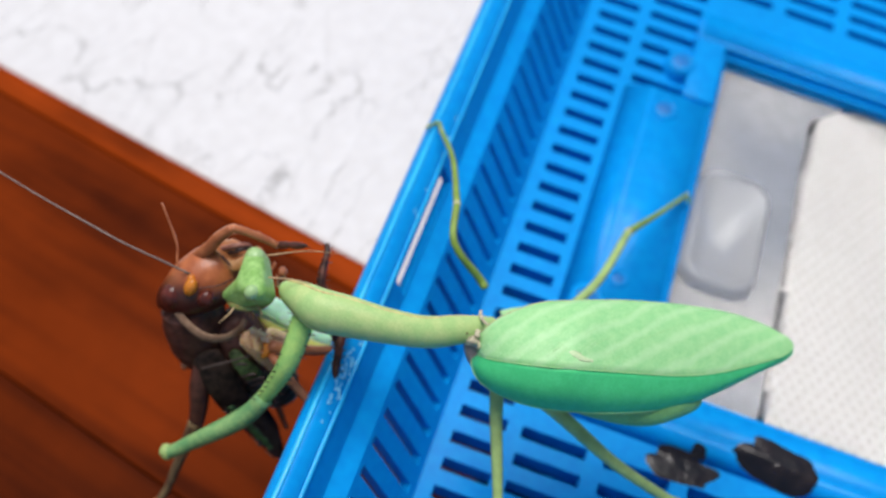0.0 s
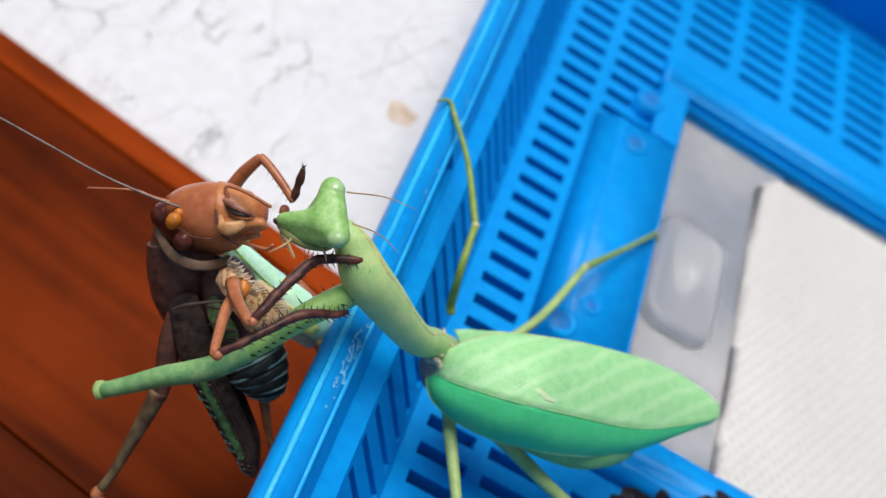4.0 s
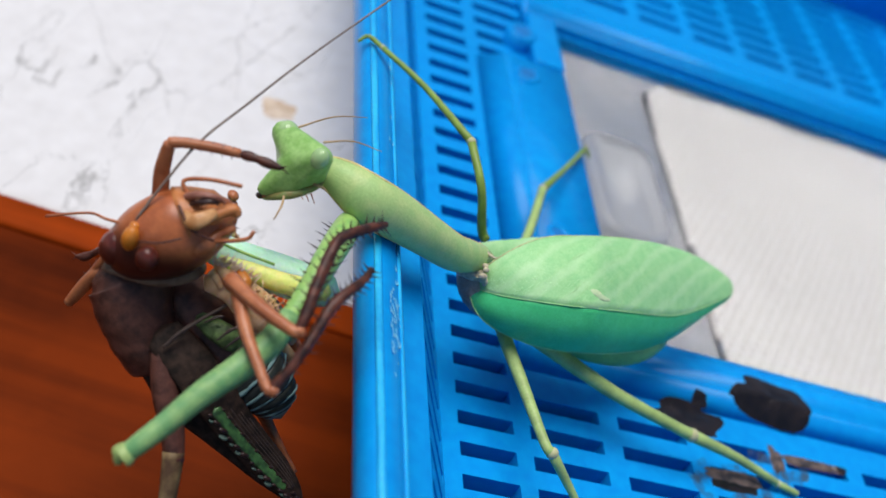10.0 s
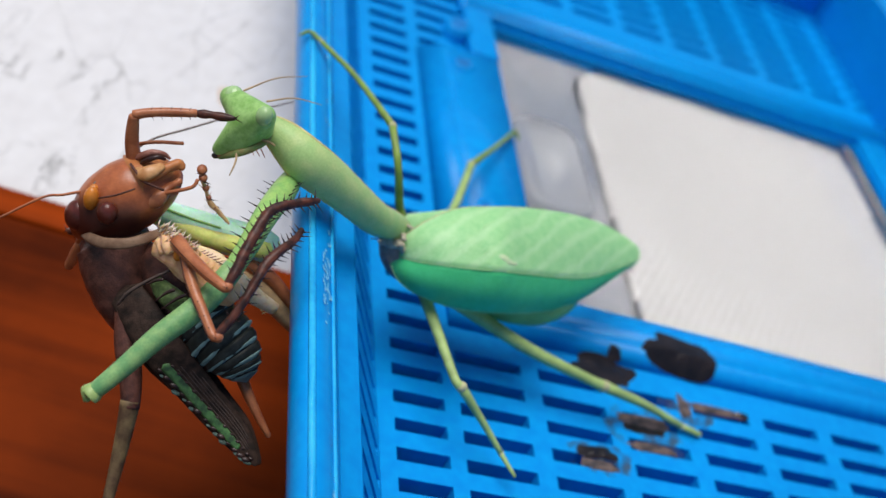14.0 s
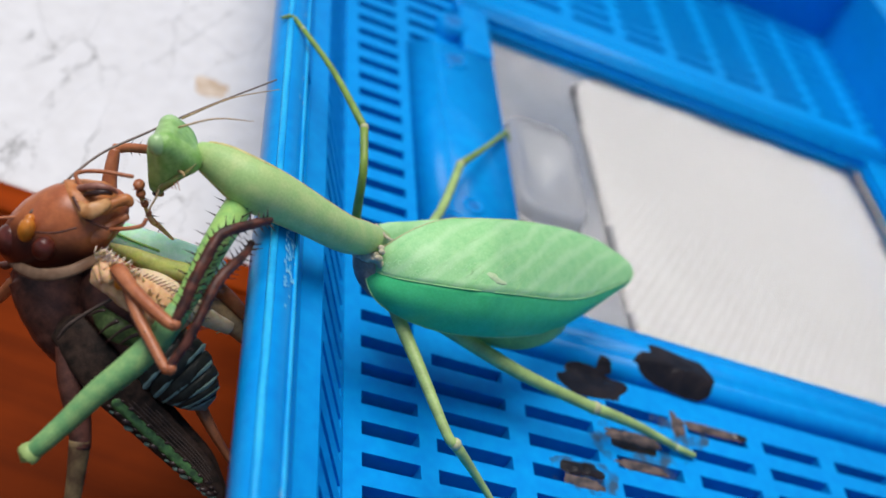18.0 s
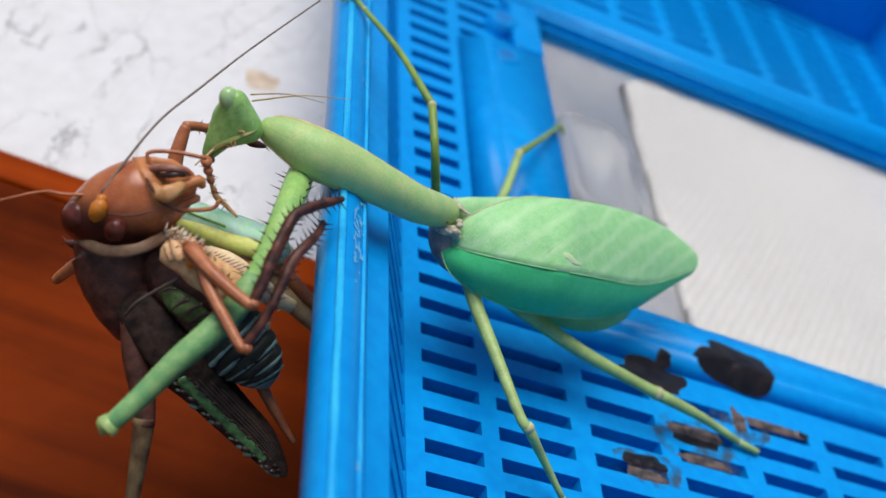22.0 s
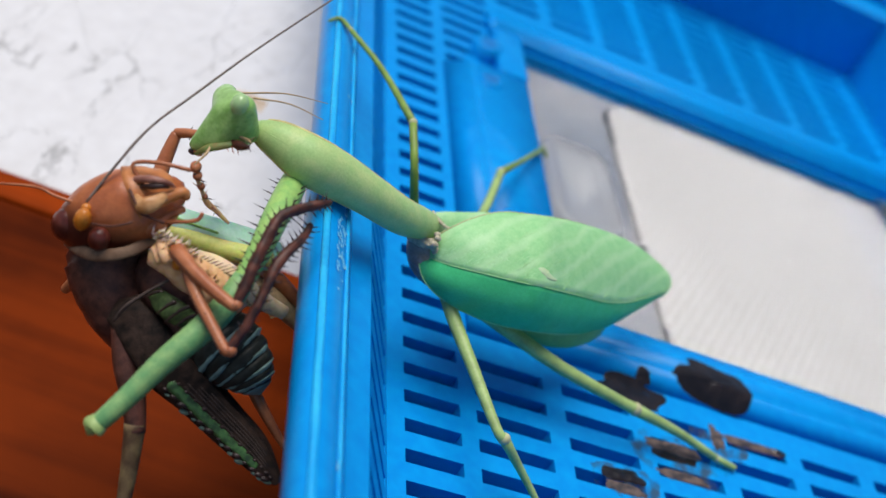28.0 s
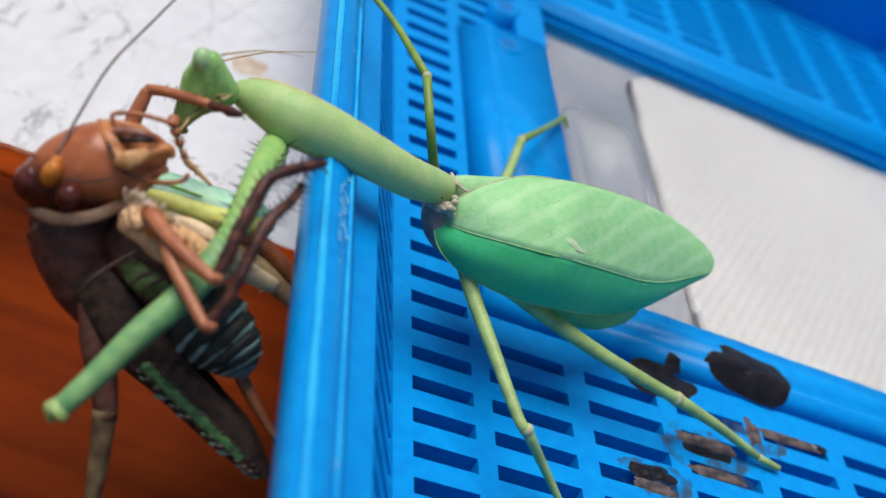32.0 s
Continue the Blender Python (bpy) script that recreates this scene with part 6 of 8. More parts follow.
PRO_ROWS = [
    (0, -0.06, 0.04, -0.31, 12.1, -8.36, -4.35),
    (0.3, -0.07, 0.03, -0.23, 8.79, -6.77, -4.09),
    (1, 0.1, 0.02, -0.29, 12.19, -1.46, 3.74),
    (1.5, -0.03, 0.04, -0.3, 14.04, 9.01, 0.92),
    (2, -0.24, 0.09, -0.3, 18.67, 30.11, -1.96),
    (2.5, -0.28, 0.09, -0.28, 18.24, 30.91, -3.51),
    (3, -0.24, 0.09, -0.3, 20.15, 34.04, -0.39),
    (3.5, -0.22, 0.09, -0.34, 22.14, 33.67, 1.67),
    (5.5, -0.23, 0.07, -0.26, 14.24, 20.57, -5.32),
    (6, -0.24, 0.07, -0.24, 12.71, 18.23, -6.66),
    (6.7, -0.15, 0.05, -0.26, 13.35, 16.72, -2.96),
    (7.1, -0.33, 0.1, -0.23, 14.84, 28.87, -7.98),
    (7.5, -0.18, 0.05, -0.22, 11.64, 16.53, -4.63),
    (8, -0.12, 0.04, -0.21, 10.97, 15.72, -2.54),
    (8.5, -0.09, 0.02, -0.11, 5.97, 11.96, -2.7),
    (9, -0.07, 0.02, -0.17, 10.66, 22.41, 0.69),
    (9.5, -0.02, 0.01, -0.12, 6.52, 12.17, 0.37),
    (10, -0.03, 0.01, -0.11, 5.21, 6.39, -0.84),
    (10.4, -0.04, 0.01, -0.1, 4.54, 2.48, -1.51),
    (11, -0.21, 0.04, -0.08, 3.45, 0.23, -8.96),
    (11.2, -0.1, 0.02, -0.1, 4.45, 1.58, -4.11),
    (11.6, -0.04, 0.01, -0.11, 4.65, 1.29, -1.64),
    (12, -0.14, 0.03, -0.06, 2.52, -0.82, -5.89),
    (12.4, -0.04, 0.01, -0.05, 1.77, -2.66, -1.93),
    (12.8, 0.06, -0, -0.12, 6.87, 13.34, 4.1),
    (13, 0.02, 0, -0.11, 6.21, 13.01, 2.24),
    (13.6, -0.06, 0.02, -0.15, 9.02, 18.77, 0.15),
    (14, -0.13, 0.03, -0.11, 6.53, 14.56, -4.11),
    (14.5, -0.05, 0.01, -0.11, 5.7, 10.01, -1.41),
    (16.5, -0, 0, 0.03, -2.11, -5.84, 0.16),
    (17, -0.12, 0.02, 0.01, -1.55, -10.81, -5.02),
    (17.5, 0.1, -0.01, -0.03, 1.63, 4.09, 4.23),
    (18, -0, 0, -0.06, 2.67, 2.04, -0.02),
    (18.5, 0.13, -0.01, -0.07, 3.67, 4.81, 5.63),
    (19, 0.02, -0, -0.03, 1.84, 4.04, 0.98),
    (19.6, 0.14, -0.01, 0, -0.15, -0.68, 5.95),
    (20, -0.02, 0, 0.01, -1.14, -4.66, -0.79),
    (20.2, 0.21, -0.01, 0.02, -1.1, -1.9, 8.63),
    (20.8, 0.08, -0.01, -0, -0.05, -0.7, 3.53),
    (21.4, 0.12, -0.01, 0.04, -2.42, -6.08, 5.13),
    (22, -0.06, 0.01, 0.02, -1.77, -7.61, -2.21),
    (22.6, 0.08, -0.01, -0.02, 1.21, 3.44, 3.57),
    (23, -0, 0, -0, 0.18, 0.13, -0.09),
    (23.2, 0.08, -0.01, -0.01, 0.48, -0.09, 3.35),
    (24, 0.05, -0.01, -0.02, 0.43, -3.03, 2.12),
    (24.8, 0.13, -0.01, -0, -0.18, -2.25, 5.59),
    (25, -0.15, 0.03, -0.01, -0.21, -4.84, -6.28),
    (25.5, 0.06, -0.01, -0.02, 1.17, 1.08, 2.36),
    (27.5, 0.11, -0.01, 0.03, -2.01, -6.49, 4.91),
    (28, -0.02, 0, 0.01, -0.97, -3.88, -0.87),
    (28.4, 0.08, -0.01, 0.04, -2.32, -6.88, 3.57),
    (28.7, 0.11, -0.01, 0.03, -1.97, -4.87, 4.64),
    (29, 0.09, -0.01, 0.05, -3.48, -9.6, 4.26),
    (29.6, 0.17, -0.01, 0.06, -3.43, -7.8, 7.49),
    (30, -0.04, 0.01, 0.03, -2.13, -7.58, -1.53),
    (30.2, 0.03, -0, 0.03, -2.05, -6.26, 1.29),
    (30.8, 0.14, -0.01, 0.04, -2.01, -4.45, 6.09),
    (31.4, -0.01, 0, 0.03, -2.09, -6.49, -0.22),
    (32, -0.03, 0, 0.04, -3.15, -10.79, -0.67),
]
HEAD_ROWS = [
    (0, -5.57, -0.38, -11.03, 15.69, 24.03, -9.02),
    (0.3, -2.05, -13.9, -2.09, 8.15, -2.09, -40.19),
    (1, 0.11, -19.6, 6.76, 10.2, -20.1, -44.45),
    (1.5, 3.36, -13.2, 13.5, -5.5, -31.3, -23.89),
    (2, -6.02, 14.75, 18.43, 24.61, -21.35, 46.32),
    (2.5, -0.59, 11.87, 20.29, 36.18, -21.02, 27.83),
    (3, -0.62, 11.99, 18.37, 29.55, -17.28, 33.81),
    (3.5, -8.29, 7.25, 0.27, 38.52, 39.9, 34.57),
    (5.5, 3.5, -14.01, 8.55, 6.71, -7.16, -36.95),
    (6, 2.55, -14.96, 9.69, 0.58, -12.83, -38.22),
    (6.7, 2.67, -14.72, 6.9, -0.98, -7.55, -34.37),
    (7.1, 5.6, -12.5, 10.09, -5.6, -8.05, -29.24),
    (7.5, 2.61, -12.68, 6.01, 5.15, -3.3, -34.11),
    (8, 1.12, -16.57, 5.51, 0.71, -3.54, -41.64),
    (8.5, -1.83, 2.21, -1.43, 2.14, 14.89, 6.13),
    (9, 2.46, -2.18, 1.96, -0, 12.08, -1),
    (9.5, -0.06, 3.83, 2.41, 13.08, 6.95, 8.68),
    (10, -1.52, 0.64, -2.15, 0.29, 10.99, 3.45),
    (10.4, 1.2, -8.14, 1.82, -7.17, -5.24, -17.25),
    (11, 1.23, -6.2, 5.96, -13.22, -18.22, -16.39),
    (11.2, -3.71, 1.43, -5.28, 0.79, 15.7, 1.57),
    (11.6, -2.66, 1.65, -3.81, 0.77, 10.76, 5.05),
    (12, -2.99, 4.66, -3.15, -0.11, 7.04, 8.35),
    (12.4, -2.64, 2.86, -3.61, -1.52, 6.29, 7.76),
    (12.8, 3.29, -5.73, 3.01, -15.35, -0.32, -1.58),
    (13, 1.35, 0.88, 2.49, -0.19, 3.67, 7.47),
    (13.6, 1.48, -2.75, 0.78, -6.38, 11.53, -0.58),
    (14, 0.61, 2.3, 2.01, -0.32, 6.31, 5.91),
    (14.5, -0.98, 2.81, 0.02, 0.09, 8.09, 9.62),
    (16.5, -0.44, -10.88, -0.22, 0.3, -4.65, -28.8),
    (17, -4.79, -17.79, 7.82, 6.29, -28.5, -54.04),
    (17.5, 3.21, -6.52, 5.36, 13.91, -6.74, -17.29),
    (18, 1.86, -12.03, 12.52, 16.76, -26.26, -34.66),
    (18.5, 3.41, -5.5, 5.15, 29.34, -0.34, -17.81),
    (19, 1.94, -6.23, 2.59, -0.94, -3.69, -13.94),
    (19.6, 2.74, -2.79, 7.22, 31.6, -9.03, -12.29),
    (20, 1.01, -10.46, 8.94, -7.97, -28.04, -23.23),
    (20.2, 0.85, 0.66, 2.49, 25.89, 0.19, 0.01),
    (20.8, -1.78, 6.87, 4.08, 31.84, -0.66, 10.97),
    (21.4, -1.36, 4.33, 1.06, 23.31, -0.96, 6.94),
    (22, -1.41, -14.7, 8.44, -8.74, -29.56, -35.59),
    (22.6, 1.67, -12.2, 3.1, -23.58, -8.31, -16.56),
    (23, -0.01, 0.04, -0, 0.1, 0.11, 0.05),
    (23.2, 1.45, -10.79, 2.31, -26.11, -9.44, -12.03),
    (24, 0.77, -11.49, 1.84, -30.41, -11.03, -12.83),
    (24.8, -3.44, 8.04, 2.82, 29.35, 0.13, 17.8),
    (25, 0.28, -9.38, 7.55, -8.64, -25.17, -25.21),
    (25.5, 0.19, -11.76, 0.01, -30.57, -2.59, -13.72),
    (27.5, 0.38, -13.33, 1.07, -38.61, -11.33, -11.95),
    (28, 0.35, -7.93, 0.49, -9.58, -6.72, -17.24),
    (28.4, 0.81, -10.05, 0.98, -4.56, -9.73, -20.7),
    (28.7, 0.94, -13.99, 4.58, -16.95, -18.44, -23.45),
    (29, 0.15, -13.65, 2.24, -21.8, -17.18, -21.4),
    (29.6, 0.82, -11.09, -0.71, -42.07, -7.43, -2.77),
    (30, 1.14, -6.77, 8.15, 4.52, -26.39, -20.53),
    (30.2, 1.05, -11.07, 7.53, -14.84, -26.68, -20.08),
    (30.8, 1.99, -11.03, 4.21, -19.72, -17.33, -13.53),
    (31.4, -0.16, -13.34, 5.27, -30.18, -22.01, -20.49),
    (32, 0.62, -8.39, 7.4, -14.18, -30.34, -16.19),
]
ARM_ROWS = [
    (0, -9.75, 10.79, 2.21, 63.9, 14.25, 33.7),
    (0.3, -8.27, 10.48, 1.36, 49.99, 11.94, 27.64),
    (1, -0.73, 1.79, -1.79, 28.08, 11.62, 1.71),
    (1.5, -2.64, 3.42, -2.62, 13.74, 13.94, 11.61),
    (2, 2.4, 1.87, 1.9, 22.6, 19.35, -0.87),
    (2.5, 5.81, -7.57, 4.57, 10.78, 7.01, -26.39),
    (3, 6.88, -8.06, 4.79, 13.89, 9.5, -26.9),
    (3.5, 6.83, -8.15, 4.33, 15.75, 10.51, -25.92),
    (5.5, -1.92, 7.73, 3.18, 42.68, 22.47, 13.54),
    (6, -2.16, 7.83, 2.55, 38.31, 20.92, 12.06),
    (6.7, -1.54, 6.87, 2.71, 40.54, 20.09, 11.57),
    (7.1, -1.51, 7.32, 2.77, 33.58, 23.94, 13.15),
    (7.5, -1.52, 6.75, 2.26, 35.74, 18.87, 9.61),
    (8, -1.18, 4.14, -0.3, 22.11, 19.48, 4.84),
    (8.5, -2.74, 2.71, -2.36, 10.93, 19.15, 5.13),
    (9, 0.3, 1.11, 0.3, 15.02, 19.43, 2.32),
    (9.5, -1.28, 0.46, -1.39, 9.81, 16.19, 1.76),
    (10, -1.49, -4.56, -1.93, -8.11, 9.57, -3.22),
    (10.4, -2.16, -4.34, -2.83, -12.92, 8.92, -0.62),
    (11, -4.62, -2.55, -3.33, -10.85, 10.96, 2.12),
    (11.2, -4.06, -2.91, -3.61, -7.11, 13.17, 1.78),
    (11.6, -4.31, -2.59, -4.22, -3.92, 15.72, 2.97),
    (12, -5.13, -2.56, -3.93, -7.11, 13.83, 3.18),
    (12.4, -4.4, -4.05, -4.22, -8.9, 12.68, 1.59),
    (12.8, 0.79, -3.28, -0.7, 1.67, 10.86, -3.27),
    (13, 0.77, -1.18, 0.36, 6.25, 10.06, -1.17),
    (13.6, 1.22, -2.98, 0.32, 0.3, 10.12, -3.85),
    (14, 0.62, -2.6, 0.78, -3.81, 5.57, -3.99),
    (14.5, -0.52, -3.57, -0.41, -4.36, 7.28, -2.38),
    (16.5, -1.58, 0.1, -2.52, -4.56, 1.65, 3.4),
    (17, -3.78, 0.49, -4.62, -8.63, 4.31, 5.5),
    (17.5, 2.05, -3.81, 1.19, -1.7, -2.27, -6.49),
    (18, 0.67, 0.23, 1.27, 7.67, 0.47, -2.28),
    (18.5, 2.58, -2.41, 2.24, 10.2, 0.82, -6.84),
    (19, 0.9, -0.97, 0.67, 1.39, 1.82, -2.8),
    (19.6, 1.25, -1.85, 0.24, 4.75, 1.34, -3.73),
    (20, -0.86, 0.49, -1.45, -0.42, 0.76, 0.36),
    (20.2, 1.56, -2.61, 0.03, 5.89, 1.65, -4.52),
    (20.8, 0.43, -0.91, -0.21, 3.5, 1.76, -1.63),
    (21.4, -0.41, -0.99, -2.12, 1.04, 3.02, -0.2),
    (22, -2.41, 1.75, -3.22, -1.25, 3.18, 4.48),
    (22.6, 1.12, -1.3, 0.84, 2.59, 0.92, -1.7),
    (23, -0.01, 0.03, -0.01, -0.17, 0.07, 0.12),
    (23.2, 0.6, -0.49, 0.45, 4.98, 0.65, -0.94),
    (24, -0.14, -1.03, -1.4, -3.63, 0.35, 0.33),
    (24.8, 0.82, -2.28, -0.76, -2.04, -0.12, -1.75),
    (25, -1.66, 1.27, -1.37, -6.52, -2.95, 3.57),
    (25.5, 0.73, -1.08, 0.55, 0.09, -1.76, -0.43),
    (27.5, 0.42, -1.64, -0.79, -1.48, -3.8, -0.55),
    (28, -0.74, 0.28, -1.07, -2.8, -1.39, 1.75),
    (28.4, -0.5, -0.93, -2.14, -4.34, -0.2, 1.5),
    (28.7, -0.17, -1.4, -1.63, -3.25, -0.06, 1.16),
    (29, -1.29, -1.26, -3.58, -7.4, 1.32, 3.42),
    (29.6, -0.24, -2.16, -2.89, -4.03, 2.08, 0.47),
    (30, -1.72, 0.11, -2.53, -6.6, -0.72, 3.49),
    (30.2, -0.95, -0.47, -2.25, -4.63, 0.06, 1.83),
    (30.8, 0.22, -1.97, -1.64, -1.78, 1.51, -0.94),
    (31.4, -1.55, 0.06, -2.64, -5.37, 0.98, 3.18),
    (32, -2.43, 0.06, -3.67, -8.68, 0.32, 5.85),
]
FAR_ROWS = [
    (0, -5.35, 14.32, -8.81, 41.89, 22.26, 24.21),
    (1, -3.03, 3.88, -1.83, 17.4, 5.4, 5.85),
    (1.5, -4.81, 6.01, -5.68, 4.02, -2.08, 8.5),
    (2, 1.13, 2.28, 0.1, 13.26, 8.33, -2.81),
    (2.5, 1.75, 2.15, 3.96, 13.31, 8.19, -4.13),
    (3, 3.15, 3.24, 6.98, 12.87, 7.45, -1.18),
    (3.5, 5.4, -3.82, 6.25, 4.52, -1.3, -15.1),
    (5.5, -2.2, 6.88, -0.24, 31.14, 21.72, 9.6),
    (6, -1.32, 6.41, -0.42, 29.12, 21.62, 8.66),
    (6.7, -1.16, 5.65, -0.61, 30.15, 21.37, 7.15),
    (7.1, -1.03, 6.59, 1.64, 29.7, 16.16, 9.46),
    (7.5, -0.77, 5.28, -0.44, 27.35, 18.65, 5.96),
    (8, -0.73, 2.97, -0.97, 18.16, 17.12, 2.57),
    (8.5, -2.48, 2.28, -2.78, 8.75, 19.59, 7.77),
    (9, 0.07, 1.65, -0.04, 12.84, 14.05, 2.05),
    (9.5, -1.51, 0.97, -2.07, 7.3, 15.09, 3.68),
    (10, -1.31, -1.78, -1.22, -8.07, 12.39, 4),
    (10.4, -1.42, -1.61, -1.68, -9.7, 13.51, 5.07),
    (11, -3.47, 0.4, -3.27, -8.9, 17.79, 9.79),
    (11.2, -3.39, -0.38, -3.45, -5.44, 18.8, 8.14),
    (11.6, -3.9, -0.57, -4.3, -2.46, 21.06, 8.16),
    (12, -4.58, -0.25, -4.96, -6.07, 21.53, 10.15),
    (12.4, -3.75, -1.65, -4.93, -9.17, 19.17, 7.77),
    (12.8, 0.26, -2.08, -0.56, -0.88, 9.08, 1.11),
    (13, 1.8, -0.85, 0.28, 2.37, 6.39, 0.01),
    (13.6, 0.48, -1.34, 1.03, -1.13, 8.61, 1.86),
    (14, 0.72, -0.83, 1.39, -4.77, 6.45, 1.91),
    (14.5, -0.43, -1.59, -0.01, -5.94, 9.09, 3.69),
    (16.5, -1.8, 0.32, -2.17, -2.35, 5.91, 3.99),
    (17, -3.08, 1.3, -4.36, -5.24, 10.49, 7.49),
    (17.5, 1.43, -2.81, 1.62, -3.82, -4.63, -4.17),
    (18, 0.77, -0.2, 0.2, 3.39, 0.64, -3.02),
    (18.5, 1.03, -2.01, 0.88, 4.82, -0.05, -6.64),
    (19, 0.59, -0.81, 0.69, 1.25, 1.02, -3.22),
    (19.6, 0.35, -1.75, -0.59, 2.6, 1.08, -4.42),
    (20, -0.11, 0.1, -1.48, -0.18, 1.08, -0.8),
    (20.2, 0.29, -2.4, -1.12, 3.53, 0.89, -5.53),
    (20.8, -0.07, -0.88, -0.74, 2.91, 0.98, -2.27),
    (21.4, -0.7, -1.01, -2.49, 1.42, 3.29, -0.93),
    (22, -1.52, 1.28, -3.21, -0.78, 5.23, 4.55),
    (22.6, 0.1, -0.93, 0.38, 1.96, -0.69, -1.63),
    (23, -0.02, 0, -0.02, -0.05, 0.1, 0),
    (23.2, -0.13, -0.5, -0.39, 3.49, 0.1, -1.5),
    (24, -0.58, -0.5, -0.79, -2.02, 0.34, 2.06),
    (24.8, -0.11, -1.59, -0.42, -0.86, -0.49, -0.59),
    (25, -0.87, 1.54, -0.89, -6.45, -1.29, 6.02),
    (25.5, -0.21, -0.61, 0.42, -0.99, -2.14, 1.35),
    (27.5, -0.34, -1.32, -0.85, -2.03, -2.76, 0.98),
    (28, -0.38, 0.23, -0.77, -3.06, 0.09, 3.12),
    (28.4, -0.32, -0.8, -1.53, -2.94, 1.89, 2.29),
    (28.7, -0.53, -1.13, -1.32, -3.03, 1.7, 2.98),
    (29, -0.91, -0.89, -2.73, -5.05, 4.6, 4.98),
    (29.6, -0.4, -1.92, -2.34, -2.46, 4.41, 1.51),
    (30, -1.26, 0.46, -2.05, -5.37, 2.14, 5.46),
    (30.2, -0.85, -0.3, -1.72, -3.5, 2.15, 3.25),
    (30.8, -0.38, -1.64, -1.43, -0.71, 2.62, -0.24),
    (31.4, -0.93, 0.17, -2.02, -4.04, 3.5, 4.68),
    (32, -1.54, 0.53, -3.11, -6.56, 4.45, 7.69),
]
LOCUST_HEAD_ROWS = [
    (0, 0.42, -0.72, -0.4, -29.92, -16.65, 6.37),
    (1, 1.1, -0.19, 2.84, 10.63, -28.95, 14.51),
    (2, 1.55, -0.93, 0.45, 4.21, -17.76, 0.13),
    (3, 0.54, 0.4, 1.18, 11.38, -13.24, 0.27),
    (6, 0.54, 0.4, 1.18, 11.38, -13.24, 0.27),
    (7, 0.46, 0.21, 0.61, 4.85, -12.96, -1.36),
    (8, -0.86, -0.11, 0.59, 4.72, 7.95, 20.47),
    (8.5, -0.61, -0.54, 1.69, 5.4, -10.12, 10.14),
    (9, -0.94, -1, 2.81, 12.95, -13.47, 3.24),
    (10, 1.09, -1.86, 2.29, 20.83, -21.23, -24.39),
    (11, 0.84, -2.04, 2.45, 21.43, -21.76, -20.54),
    (12, 0.48, -1.18, 2, 10.77, -14.11, -2.03),
    (13, -0.05, -0.46, 1.32, 9.05, -9.03, 12.98),
    (14, 0.14, -0.09, -0.05, -6.46, -11.29, 4.94),
    (18, -0.02, 0.05, 0.06, 1.38, -2.77, 2.93),
    (19, 0.08, 0.05, 0.09, 2.26, -3.83, 0.01),
    (20, 0.02, 0.05, 0.08, 2.59, -0.77, -0.15),
    (22, -0.16, 0.15, 0.15, 5.25, -1.07, 6.11),
    (23, -0.01, -0, 0, -0.05, 0.2, 0.24),
    (25, -0.11, 0.03, 0.01, 0.33, -0, 3.97),
    (28, -0.06, 0.25, 0.36, 12.02, -2.46, 3.08),
    (30, 0.16, -0.06, -0.01, -1.05, -2.61, -4.03),
    (32, -0.15, 0.16, 0.19, 7.27, 2.45, 3.45),
]
LEG_C_ROWS = [
    (0, -5.15, 3.84, 0.52, 32.77, -6.09, -4.68),
    (2, -1.17, 4.25, -0.61, 30.64, -7.69, -30.1),
    (3, -1.17, 4.25, -0.61, 30.64, -7.69, -30.1),
    (6, -1.17, 4.25, -0.61, 30.64, -7.69, -30.1),
    (7, -1.42, 4.63, -0.46, 37.76, -8.65, -24.43),
    (9, -2.87, 1.64, 1.5, 24.6, -10.57, -22.46),
    (10, -1.84, 1.33, 2.24, 52.03, -24.65, -15.79),
    (11, -1.75, 1.2, 1.55, 56.53, -24.71, -14.29),
    (12, -1.86, 0.63, -0.57, 34.89, -16.41, -0.33),
    (13, -1.47, -0.55, 1.16, 2.66, -8.66, 7.64),
    (14, -1.87, 1.42, 1.62, 33.65, -14.78, 19.3),
    (18, 1.45, -0.83, 0.77, 3.53, 15.53, 31.8),
    (20, 0.86, -0.87, 1.21, 2.24, 17.83, 30.73),
    (22, 0.64, -0.93, 1.05, 9.82, 23.58, 34.18),
    (23, 0.03, 0.02, 0.02, -0, -0.06, -0.07),
    (25, 1.3, 1.71, -0.9, 13.22, -23.53, -35),
    (30, 0.65, 1.54, -0.59, 7.14, -17.15, -30.02),
    (32, 0.05, 1.17, -1, 6.29, -12.74, -23.01),
]
# how far the pinned legs turn in towards the body at the start, in degrees
PINNED_ROWS = [(0, 25), (0.5, 40), (1, 45), (1.5, 28), (2, 14), (2.5, 0)]
